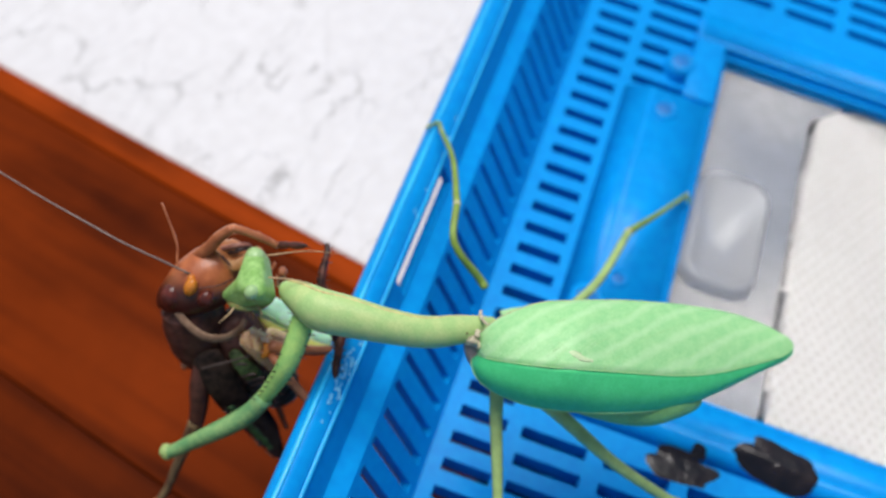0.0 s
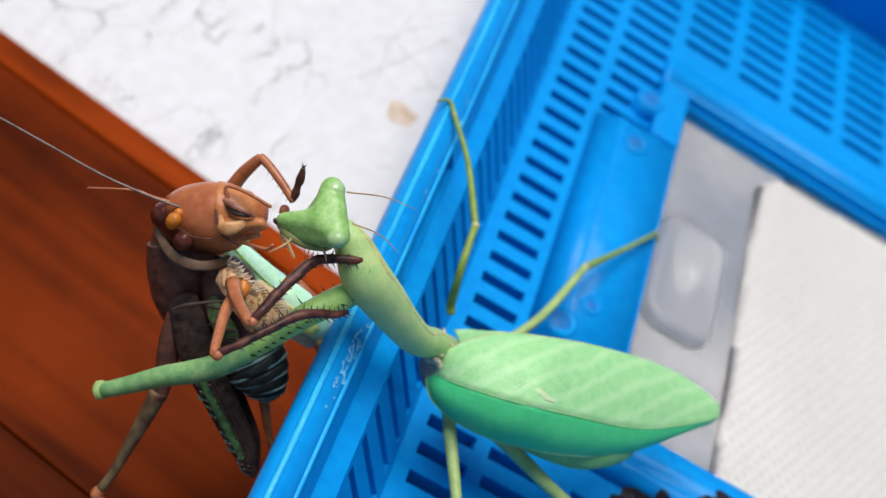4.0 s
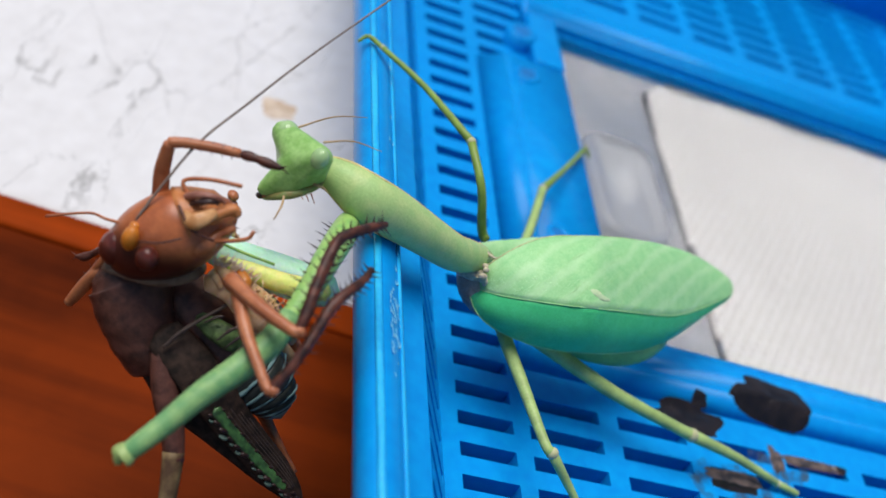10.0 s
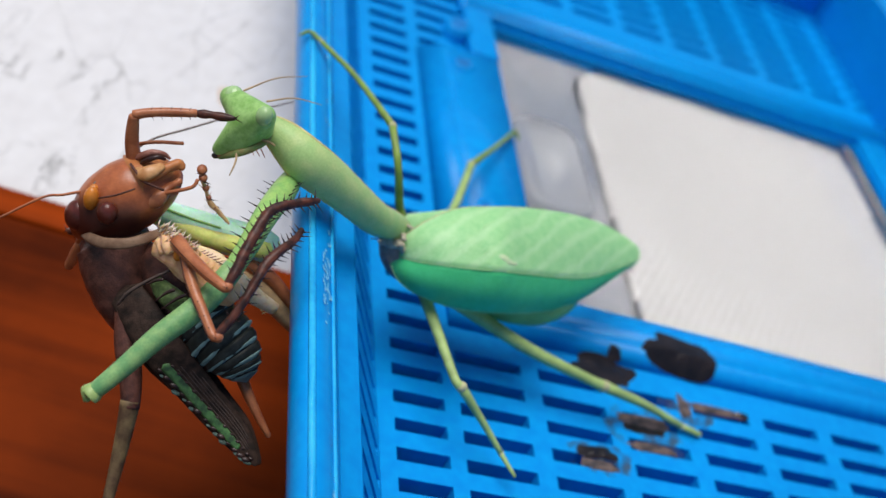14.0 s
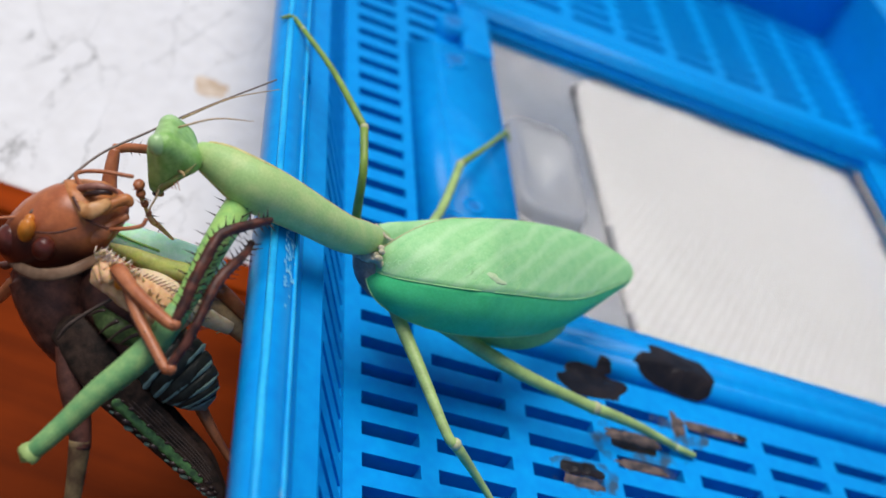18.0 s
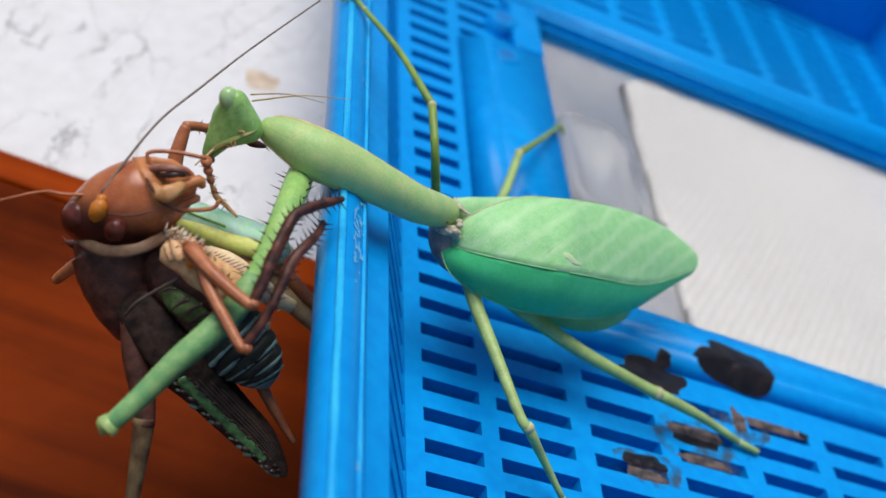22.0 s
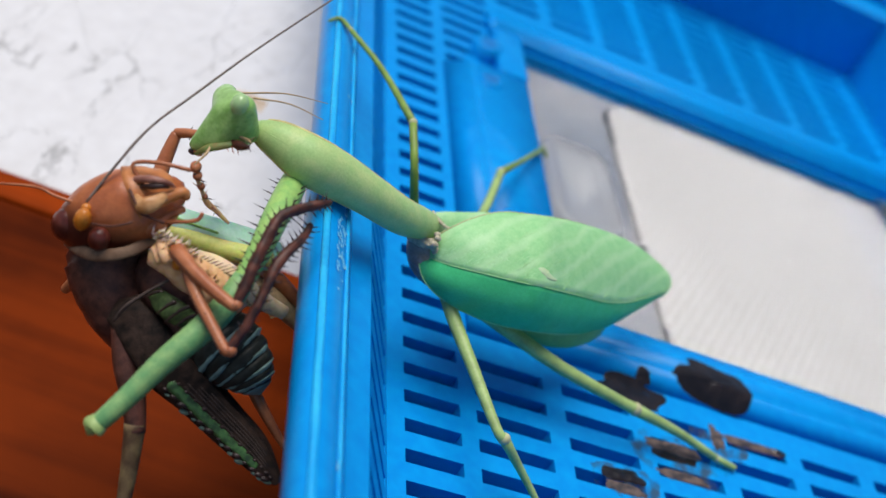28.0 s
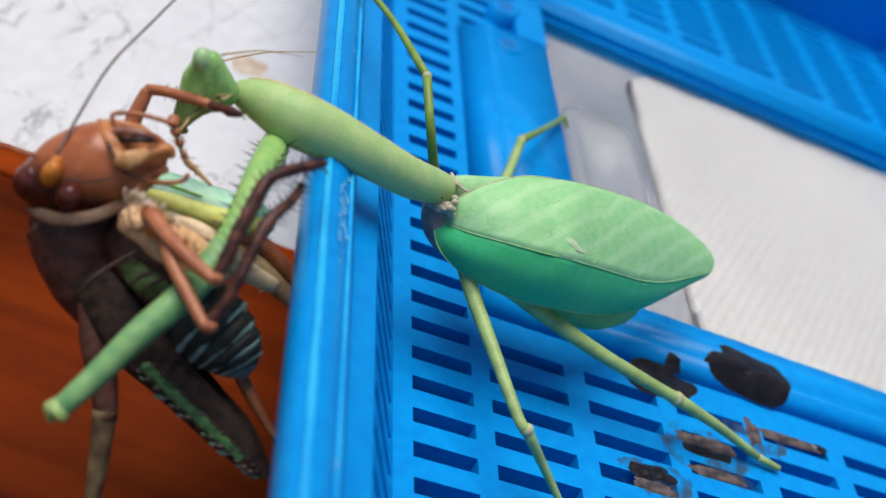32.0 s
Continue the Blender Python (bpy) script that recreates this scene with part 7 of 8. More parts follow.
# how far the front foot folds back on its shin, in degrees
FOOT_C_ROWS = [(0, 60), (1, 90), (2, 110), (7, 110), (8, 60), (9, 12), (12, 0), (17, 10), (18, 0), (32, 0)]
LEG_A_ROWS = [
    (0, -1.48, -4.11, -0.73, -6.58, -1.79, 32.61),
    (0.5, 0.42, -3.62, -1.34, -10.9, -9.08, 19.32),
    (1, 3.68, -4.12, 0.74, -8.66, -29.04, -10.89),
    (1.5, 4.82, -3.63, -2.74, -21.01, -22.99, -10.51),
    (2, 5.45, -3.35, -2.1, -16.35, -31.63, -18.3),
    (2.5, 5.45, -3.35, -2.1, -16.35, -31.63, -18.3),
    (3, 5.45, -3.35, -2.1, -16.35, -31.63, -18.3),
    (3.5, 5.45, -3.35, -2.1, -16.35, -31.63, -18.3),
    (5.5, 5.21, -3.81, -3.66, -18.93, -29.02, -8.19),
    (6, 5.45, -3.35, -2.1, -16.35, -31.63, -18.3),
    (6.5, 5.15, -3.24, -2.28, -18.19, -30.19, -14.11),
    (7, 5.36, -3.23, -2.52, -20.09, -31.03, -13.89),
    (7.5, 4.62, -2.6, -2.48, -18.13, -26.19, -11.76),
    (8, 3.29, -2.15, -1.63, -13.2, -19.71, -9.56),
    (8.5, 2.51, -2.14, -0.21, -5.56, -17.87, -15.43),
    (9, 2.19, -2.58, 0.75, -0.97, -19.9, -21.84),
    (9.5, 1.87, -2.86, 0.81, 3.91, -22.38, -22.49),
    (10, 0.85, -2.6, 1.31, 9.05, -17.9, -19.91),
    (10.5, 1.05, -2.64, 1.34, 8.87, -16.97, -20.19),
    (11, 0.85, -2.83, 1.37, 10.3, -17.58, -18.5),
    (11.5, 1.19, -2.45, 0.96, 6.08, -15.27, -12.34),
    (12, 1.12, -2.03, 0.67, 2.9, -10.11, -3.82),
    (12.5, 1.25, -1.76, 0.27, 0.73, -9.59, -3.56),
    (13, 1.42, -1.27, -0.03, -1.04, -9.39, -4.86),
    (13.5, 0.22, -0.82, 0.14, 0.15, -3.59, 1.52),
    (14, 0.57, -0.36, -0.65, -3.67, -3.93, -0.93),
    (14.5, 0.58, -0.33, -0.64, -3.56, -3.85, -1.22),
    (16.5, 0.31, -0.14, -0.33, -1.83, -1.98, -0.82),
    (17, -0.16, -0.23, -0.05, -0.33, -0.18, 2.07),
    (17.5, 0.16, -0.09, -0.18, -1, -1.06, -0.34),
    (18, 0.26, -0.04, -0.22, -1.18, -1.33, -1.14),
    (18.5, 0.18, 0.02, -0.12, -0.6, -0.71, -1.03),
    (19, -0.04, 0.01, 0.04, 0.21, 0.23, 0.12),
    (19.5, 0.15, -0.04, -0.14, -0.74, -0.81, -0.58),
    (20, 0.35, -0.03, -0.28, -1.47, -1.69, -1.69),
    (20.5, 0.45, -0.08, -0.38, -2.04, -2.32, -1.94),
    (21, 0.25, -0.02, -0.2, -1.05, -1.19, -1.17),
    (21.5, 0.46, -0.11, -0.42, -2.24, -2.52, -1.81),
    (22, 0.25, -0.11, -0.27, -1.48, -1.6, -0.73),
    (22.5, 0.05, -0.06, -0.09, -0.48, -0.49, 0.04),
    (23, 0.01, 0.01, -0, -0, -0.01, -0.13),
    (23.5, 0.84, -0.16, -0.68, -3.67, -4.31, -3.57),
    (24, -0.16, 0, 0.13, 0.66, 0.73, 0.86),
    (24.5, 0.08, -0.02, -0.08, -0.41, -0.45, -0.35),
    (25, -0.14, -0.05, 0.07, 0.35, 0.43, 1.02),
    (25.5, -0.12, -0.04, 0.06, 0.29, 0.36, 0.85),
    (27.5, 0.02, -0.03, -0.03, -0.19, -0.19, 0.06),
    (28, 0.02, -0.01, -0.02, -0.13, -0.14, -0.02),
    (28.5, 0.05, -0.02, -0.05, -0.28, -0.31, -0.17),
    (29, 0.01, -0.01, -0.01, -0.05, -0.05, -0),
    (29.5, -0.04, -0.01, 0.03, 0.13, 0.16, 0.25),
    (30, 0.12, -0.05, -0.12, -0.67, -0.72, -0.35),
    (30.5, -0.03, 0, 0.02, 0.11, 0.12, 0.14),
    (31, -0.01, 0.01, 0.02, 0.09, 0.1, -0),
    (31.5, -0.12, 0.06, 0.14, 0.74, 0.79, 0.3),
    (32, -0.08, 0.07, 0.12, 0.64, 0.67, 0.08),
]
LEG_B_ROWS = [
    (0, 1.85, -0.44, -1.43, -9.53, -5.7, -11.03),
    (0.5, 1.85, -0.44, -1.43, -9.53, -5.7, -11.03),
    (1, 3.76, -1.43, 1.48, 0.07, -16.1, -27.24),
    (1.5, 2.64, -1.24, -1.63, -10.93, -5.12, -14.75),
    (2, 4.79, -1.56, -2.38, -15.69, -18.75, -32.4),
    (2.5, 4.79, -1.56, -2.38, -15.69, -18.75, -32.4),
    (3, 4.79, -1.56, -2.38, -15.69, -18.75, -32.4),
    (3.5, 4.79, -1.56, -2.38, -15.69, -18.75, -32.4),
    (5.5, 4.48, -2.07, -3.97, -18.42, -17.15, -24.55),
    (6, 4.79, -1.56, -2.38, -15.69, -18.75, -32.4),
    (6.5, 4.53, -1.34, -2.48, -16.47, -17.64, -29.92),
    (7, 4.7, -1.53, -2.92, -19.72, -19.28, -29.48),
    (7.5, 4.11, -1.52, -2.99, -20.37, -17.86, -23.81),
    (8, 2.8, -0.97, -1.67, -13.25, -11.53, -18.89),
    (8.5, 2.1, -1, 0.04, -4.97, -9.54, -21.85),
    (9, 1.71, -1.24, 1.34, 0.74, -9.72, -26.86),
    (9.5, 1.36, -1.43, 1.89, 9.05, -11.95, -26.49),
    (10, 1.28, -1.62, 2.45, 15.46, -11.85, -27.25),
    (10.5, 1.53, -1.72, 2.37, 14.39, -11.17, -27.48),
    (11, 0.74, -1.74, 2.86, 18.52, -10.14, -22.84),
    (11.5, -0.04, -1.43, 2.85, 16.97, -6.29, -10.28),
    (12, -0.19, -1.09, 2.77, 14.95, -0.58, -1.5),
    (12.5, -0.11, -0.82, 2.28, 12.33, -0.12, -0.98),
    (13, 1.65, -0.54, 0.14, -1.26, -5.35, -11.74),
    (13.5, 0.17, -0.16, 0.73, 3.54, -0.51, -1.68),
    (14, -0.04, 0.15, 0.19, 1.03, 0.79, -0.43),
    (14.5, -0.05, 0.14, 0.19, 1.07, 0.79, -0.26),
    (16.5, -0.68, 0.08, 0.96, 6.06, 3.15, 4.09),
    (17, -0.32, 0.14, 0.52, 3.19, 1.88, 1.45),
    (17.5, 0.36, 0.03, -0.33, -2.19, -1.11, -2.47),
    (18, 0.19, -0.07, -0.26, -1.62, -0.96, -0.89),
    (18.5, 0.04, -0.06, -0.1, -0.57, -0.4, 0.03),
    (19, -0.11, 0, 0.11, 0.73, 0.36, 0.72),
    (19.5, 0.17, -0.04, -0.22, -1.38, -0.78, -0.97),
    (20, 0.26, -0.09, -0.35, -2.21, -1.31, -1.32),
    (20.5, 0.38, -0.1, -0.47, -2.96, -1.72, -2.03),
    (21, 0.08, -0.02, -0.1, -0.65, -0.37, -0.44),
    (21.5, 0.47, -0.09, -0.54, -3.49, -2.01, -2.65),
    (22, 0.29, -0.07, -0.36, -2.3, -1.32, -1.61),
    (22.5, 0.2, -0.01, -0.21, -1.37, -0.73, -1.23),
    (23, -0.02, -0.01, 0.01, 0.08, 0.02, 0.2),
    (23.5, 0.63, -0.16, -0.74, -4.72, -2.79, -3.39),
    (24, 0.23, -0.05, -0.28, -1.78, -1.02, -1.25),
    (24.5, -0.04, 0.01, 0.05, 0.33, 0.18, 0.25),
    (25, 0.22, -0, -0.23, -1.49, -0.78, -1.44),
    (25.5, 0.1, 0.01, -0.1, -0.65, -0.32, -0.7),
    (27.5, -0.02, 0.02, 0.04, 0.25, 0.17, 0.01),
    (28, -0.02, 0.01, 0.03, 0.2, 0.12, 0.07),
    (28.5, -0.05, 0.02, 0.07, 0.43, 0.25, 0.24),
    (29, 0, 0.01, 0.01, 0.05, 0.04, -0),
    (29.5, 0.03, 0, -0.03, -0.19, -0.09, -0.22),
    (30, -0.1, 0.05, 0.16, 0.97, 0.57, 0.47),
    (30.5, 0.02, 0, -0.02, -0.16, -0.08, -0.14),
    (31, 0.01, -0.01, -0.02, -0.13, -0.08, -0.04),
    (31.5, 0.11, -0.06, -0.17, -1.02, -0.63, -0.41),
    (32, 0.08, -0.06, -0.15, -0.9, -0.57, -0.25),
]
LEG_E_ROWS = [
    (0, 5.12, -2.74, 2.04, -24.29, -50.74, -90.66),
    (1, -4.56, -0.98, -0.53, -47.94, -40.93, -26.61),
    (2, -0.45, 4.6, 3.36, -48.89, 16.19, -35.84),
    (3, -0.57, 4.48, 2.02, -30.86, -20.61, 0.18),
    (6, -0.57, 4.48, 2.02, -30.86, -20.61, 0.18),
    (7, -0.7, 4.33, 1.13, -37.82, -14.52, 6.06),
    (9, -1.94, -0.17, 2.96, 1.69, -21.88, -13.85),
    (13, -2.23, -0.28, 1.44, 7.84, -13.25, -6.33),
    (23, 0.03, 0.01, 0.02, 0.19, -0.05, -0.1),
    (32, 0.81, -0.24, 0.45, 10.45, -2.12, -4.34),
]
ANT_A_ROWS = [
    (0, 0.65, 2.95, 1.76, -37.25, -18.39, 84.5),
    (1, -1.69, -0.18, -0.5, -20.53, 11.99, 87.55),
    (2, -1.42, 4.21, 2.03, -40.21, -19.76, 110.88),
    (2.3, -1.63, 6.08, 6.77, -68.46, -51.99, 131.59),
    (2.7, -2.15, 4.55, 11.6, -140.96, -60.48, -162.29),
    (3, -2.75, 0.3, 14.35, 175.77, -33.22, -125.87),
    (6, -2.75, 0.3, 14.35, 175.77, -33.22, -125.87),
    (7, -3.19, 0.03, 14.4, 175.56, -31.18, -113.51),
    (7.3, -2.84, 4.36, 11.88, -145.25, -58.71, -152.32),
    (7.7, -1.81, 6.11, 7.29, -77.3, -51, 140.08),
    (8, -0.56, 4.48, 2.7, -51.74, -18.69, 114.93),
    (8.3, 0.5, 4.1, 2.89, -26, -34.58, 74.7),
    (8.7, 1.22, 3.29, 2.53, 6.63, -30.03, 28.48),
    (9, 1.27, 2.42, 1.79, 25.61, -8.61, -6.38),
    (10, 0.1, 1.71, 0.67, 14.14, -0.29, -0.33),
    (11, -0.28, 1.57, 0.45, 13.56, 4.79, -3.21),
    (12, 0.15, 1.97, 0.81, 19.14, 1.39, -4.75),
    (13, -1.24, -2.05, -0.5, -15.68, 9.47, -4.35),
    (20, -0.58, -0.51, -0.29, -1.88, 5.76, -7.37),
    (23, 0.01, 0.03, 0.01, 0.33, -0.05, -0.18),
    (28, 0.47, 0.53, 0.35, 6.6, -2.52, -4.75),
    (30, 0.71, -1.56, 0.18, -28.65, -0.37, 33.74),
    (32, 0.45, 0.38, 0.29, -1.38, -5.85, 9.24),
]
ANT_B_ROWS = [
    (0, -7.61, 1.42, 0.73, -56.48, 61.48, -97.71),
    (1, -2.44, -0.15, -0.95, 5.18, 31.88, -58.11),
    (1.5, -1.91, -0.04, -0.83, 4.95, 21.18, -20.78),
    (2, -1.59, 0.37, -0.68, -1.85, 12.68, 14.67),
    (3, -0.78, 0.47, -0.33, -0.72, 5.23, 10.44),
    (6, -0.78, 0.47, -0.33, -0.72, 5.23, 10.44),
    (7, -0.83, 1.04, -0.2, -2.75, 2.53, 24.46),
    (8, 0.88, -0.5, 0.62, 2.02, -8.82, -9.12),
    (9, 1.49, -3.15, 1.88, 25.65, -13.58, -59.33),
    (10, 0.81, -0.79, 0.54, 6.92, -5.95, -19.38),
    (11, -1.46, 0.38, -0.63, -2.93, 11.44, 16.87),
    (12, -3.07, 0.23, -0.98, 2.36, 27.61, -1.12),
    (13, -0.17, 1.11, 0.19, 3.93, -2.34, 11.42),
    (23, 0.08, -0.03, 0.05, 0.24, -0.67, -0.92),
    (28, -0.54, -0.18, -0.33, 4.25, 7.19, -11.46),
    (32, 1.06, -0.72, 0.77, 5.41, -9.43, -15.65),
]
LEG_U_ROWS = [
    (0, -2.97, 4.96, -0.15, 4.93, -5.6, -3.35),
    (0.5, -2.04, 4.75, -2.65, 7.94, -11.03, -2.69),
    (1, -1.33, 3.04, -1.7, 7.46, 2.95, -0.27),
    (1.5, -0.42, 0.58, -1.38, 15.02, -0.99, 0.56),
    (2, -0.56, 1.3, -1.09, 10.2, 10.61, -2.08),
    (2.5, -0.59, 1.82, 0.3, 5.8, 16.26, -2.67),
    (3, -0.76, 1.52, 2.33, 3.88, 11.74, -3.75),
    (3.5, -0.26, 2.09, 1.2, 5.04, 21.4, 0.49),
    (5.5, -0.09, 1.53, 1.35, 7.13, 19.15, 2.62),
    (6, 0.14, 0.81, 1.9, 6.3, 16.21, 2.34),
    (6.5, 0.03, 1.29, 1.71, 6.23, 17.83, 2.96),
    (7, 0.15, 1.24, 1.45, 7.11, 18.95, 4.27),
    (7.5, 0.21, 1.17, 1.5, 4.67, 17.6, 4.1),
    (8, 0.43, 0.63, 1.98, 2.33, 13.41, 5.07),
    (8.5, 1.37, -0.62, 2.63, 0.9, 8.02, 10.77),
    (9, 0.79, -0.1, 1.39, 1.4, 10.29, 5.72),
    (9.5, 0.94, -0.37, 2.05, 0.05, 6.95, 7.85),
    (10, 1.03, -0.43, 2.3, 1.12, 6.04, 10.27),
    (10.5, 1.19, -0.44, 2.32, 2.67, 7.19, 11.99),
    (11, 1.01, -0.42, 2.44, 1.86, 5.28, 11.73),
    (11.5, 1.34, -0.78, 2.38, 1.73, 4.73, 12.3),
    (12, 1.33, -0.79, 2.46, 0.25, 2.59, 13.21),
    (12.5, 1.39, -0.87, 2.54, -1.11, 1.16, 13.69),
    (13, 0.75, -0.78, 0.8, 2.73, 5.88, 3.69),
    (13.5, 0.8, -0.31, 1.68, -0.49, 6.65, 6.2),
    (14, 0.76, -0.05, 1.51, -0.51, 8.7, 5.83),
    (14.5, 0.89, -0.34, 1.75, 0.61, 5.36, 8.88),
    (16.5, -0.46, 1.81, -0.5, -2.18, 7.7, 2.35),
    (17, -0.39, 1.74, -0.67, 0.73, 8.15, 4.52),
    (17.5, -0.53, 2.04, -0.86, -1.19, 10.68, 1.87),
    (18, -0.71, 2.47, -1.19, -0.99, 15.27, 0.39),
    (18.5, -0.82, 2.58, -1.24, -1.07, 13.96, -0.82),
    (19, -0.75, 2.47, -1.01, -3.01, 13.17, -0.96),
    (19.5, -0.64, 2.2, -1.03, -1.74, 10.83, 0.63),
    (20, -0.59, 1.99, -0.84, -1.74, 7.82, 1.06),
    (20.5, -0.52, 1.83, -0.93, -0.98, 6.67, 1.58),
    (21, -0.59, 1.93, -0.97, -0.78, 7.24, 0.93),
    (21.5, -0.4, 1.48, -0.94, 0.72, 2.82, 3.06),
    (22, -0.43, 1.51, -0.94, 0.88, 2.9, 2.81),
    (22.5, -0.51, 1.9, -1.32, -0.87, 8.37, 1.1),
    (23, -0.67, 2.25, -1.18, -2.51, 9.81, 0.63),
    (23.5, -0.56, 1.76, -1.07, 1.98, 4.64, 1.9),
    (24, -0.45, 1.61, -1.23, 2.91, 4.18, 2.71),
    (24.5, -0.52, 1.68, -1.22, 1.56, 3.47, 1.78),
    (25, -0.46, 1.67, -1.17, 0.76, 4.92, 1.88),
    (25.5, -0.5, 1.62, -1.17, 1.13, 3.82, 0.97),
    (27.5, -0.33, 1.37, -1.37, 0.08, -1.58, 2.36),
    (28, -0.42, 1.54, -1.26, 0.09, 2.82, 1.48),
    (28.5, -0.44, 1.35, -1.05, 1.52, -0.22, 2.04),
    (29, -0.16, 0.9, -0.85, 1.54, -1.76, 4.23),
    (29.5, -0.22, 1.13, -1.06, 1.43, -1.76, 4.42),
    (30, -0.31, 1.33, -1.2, 0.83, -0.76, 3.45),
    (30.5, -0.37, 1.51, -1.41, 0.66, 1.16, 2.56),
    (31, -0.42, 1.42, -1.11, 0.77, 0.09, 2.43),
    (31.5, -0.3, 1.28, -1.22, 1.52, -0.69, 3.46),
    (32, -0.23, 1.07, -0.88, 1.14, -1.97, 4.53),
]
LEG_V_ROWS = [
    (0, 4.19, 4.12, -0.59, 7.94, 16.2, 8.36),
    (0.5, 4.66, 5.05, -0.35, 2.12, 19.53, 9.26),
    (1, 3.54, 2.67, -0.51, 8.92, 14.56, 7.57),
    (1.5, 1.14, -1, -0.27, 12.53, 12.26, 3.78),
    (2, 0.79, 0.52, -1, 10.47, 5.37, -1.44),
    (2.5, 1.13, 1.19, -0.96, 10.71, 6.6, -2.23),
    (3, 0.89, 1.8, -3.18, -13.71, -34.97, 9.94),
    (3.5, 1.97, 1.54, -1.11, 13.21, 8.74, 1.03),
    (5.5, 0.88, -0.4, -1.06, 13.59, 9.71, -0.05),
    (6, 0.19, -0.35, -0.03, 13.6, 12.08, -1),
    (6.5, 0.69, -0.66, -1.05, 13.09, 8.85, -0.04),
    (7, 0.59, -0.89, -1.11, 13.36, 8.55, 0.19),
    (7.5, 0.46, -0.9, -0.91, 11.4, 7.51, -0.02),
    (8, 0.1, -1.47, -0.73, 9.35, 5.71, 0.47),
    (8.5, -0.84, -3.9, 0.12, 5.42, 5.23, 1.95),
    (9, -0.18, -1.81, -0.25, 5.38, 4, 0.78),
    (9.5, -0.85, -2.81, -0.08, 4.39, 2.66, 0.79),
    (10, -0.95, -3.64, -0.27, 5.62, 2.45, 1.98),
    (10.5, -1.02, -4.36, -0.26, 6.8, 4.04, 2.39),
    (11, -0.85, -4.23, -0.21, 6.18, 3.58, 3.01),
    (11.5, -1.04, -4.42, -0.2, 6.24, 3.56, 2.6),
    (12, -0.86, -4.6, 0.4, 3.69, 4.01, 3.71),
    (12.5, -1.05, -4.65, 0.58, 2.29, 2.92, 3.63),
    (13, -0.97, -1.45, 0.79, 3.85, 6.28, -1.62),
    (13.5, -0.14, -1.77, -0.1, 3.88, 2.87, 1.73),
    (14, -0.15, -1.6, -0.15, 4.27, 3.14, 1.15),
    (14.5, -0.48, -2.9, -0.01, 4.23, 3.12, 2.47),
    (16.5, 0.12, -0.06, 0.08, -0.11, 0.69, 0.53),
    (17, 0.06, -0.94, 0.08, 1.64, 2.08, 1.52),
    (17.5, 0.47, 0.36, -0.1, 1.13, 1.4, 0.69),
    (18, 0.93, 1.26, -0.46, 3.19, 1.76, 0.02),
    (18.5, 0.99, 1.58, -0.49, 2.81, 1.3, -0.39),
    (19, 0.82, 1.53, -0.33, 1.12, 0.71, -0.58),
    (19.5, 0.54, 0.77, -0.15, 0.92, 1.2, -0.02),
    (20, 0.29, 0.45, -0.09, 0.32, 0.39, 0.06),
    (20.5, 0.16, 0.13, 0, 0.17, 0.57, 0.17),
    (21, 0.35, 0.46, -0.11, 0.64, 0.65, 0.17),
    (21.5, -0.13, -0.69, 0.26, -0.42, 0.95, 0.84),
    (22, -0.09, -0.52, 0.05, 0.15, 0.03, 0.91),
    (22.5, 0.3, 0.51, -0.12, 0.32, 0.11, 0.06),
    (23, 0.39, 0.97, -0.61, -2.89, -6.28, 1.8),
    (23.5, 0.14, -0.17, -0.2, 1.76, 0.4, 0.67),
    (24, 0.01, -0.52, -0.21, 2.01, 0.24, 0.91),
    (24.5, 0.09, -0.07, -0.16, 0.92, -0.32, 0.65),
    (25, -0.03, -0.08, -0.21, 1.05, -0.7, 0.16),
    (25.5, 0.02, 0.13, -0.23, 0.92, -0.8, -0.12),
    (27.5, -0.43, -0.14, -0.36, -0.69, -4.79, 0.47),
    (28, -0.03, 0.1, -0.08, -0.33, -1.18, 0.19),
    (28.5, -0.19, -0.45, 0.08, -0.43, -0.52, 0.58),
    (29, -0.22, -1.07, 0.33, -1.17, -0.1, 1.99),
    (29.5, -0.16, -0.94, 0.22, -1.17, -0.89, 2.34),
    (30, -0.03, -0.42, 0.03, -1.04, -1.62, 2.01),
    (30.5, 0.09, -0.05, -0.03, -0.77, -1.35, 1.47),
    (31, 0.04, -0.18, 0.02, -0.77, -1.06, 1.44),
    (31.5, 0.03, -0.53, 0.17, -1.03, -0.46, 2.12),
    (32, -0.01, -0.87, 0.27, -1.39, -0.52, 2.84),
]
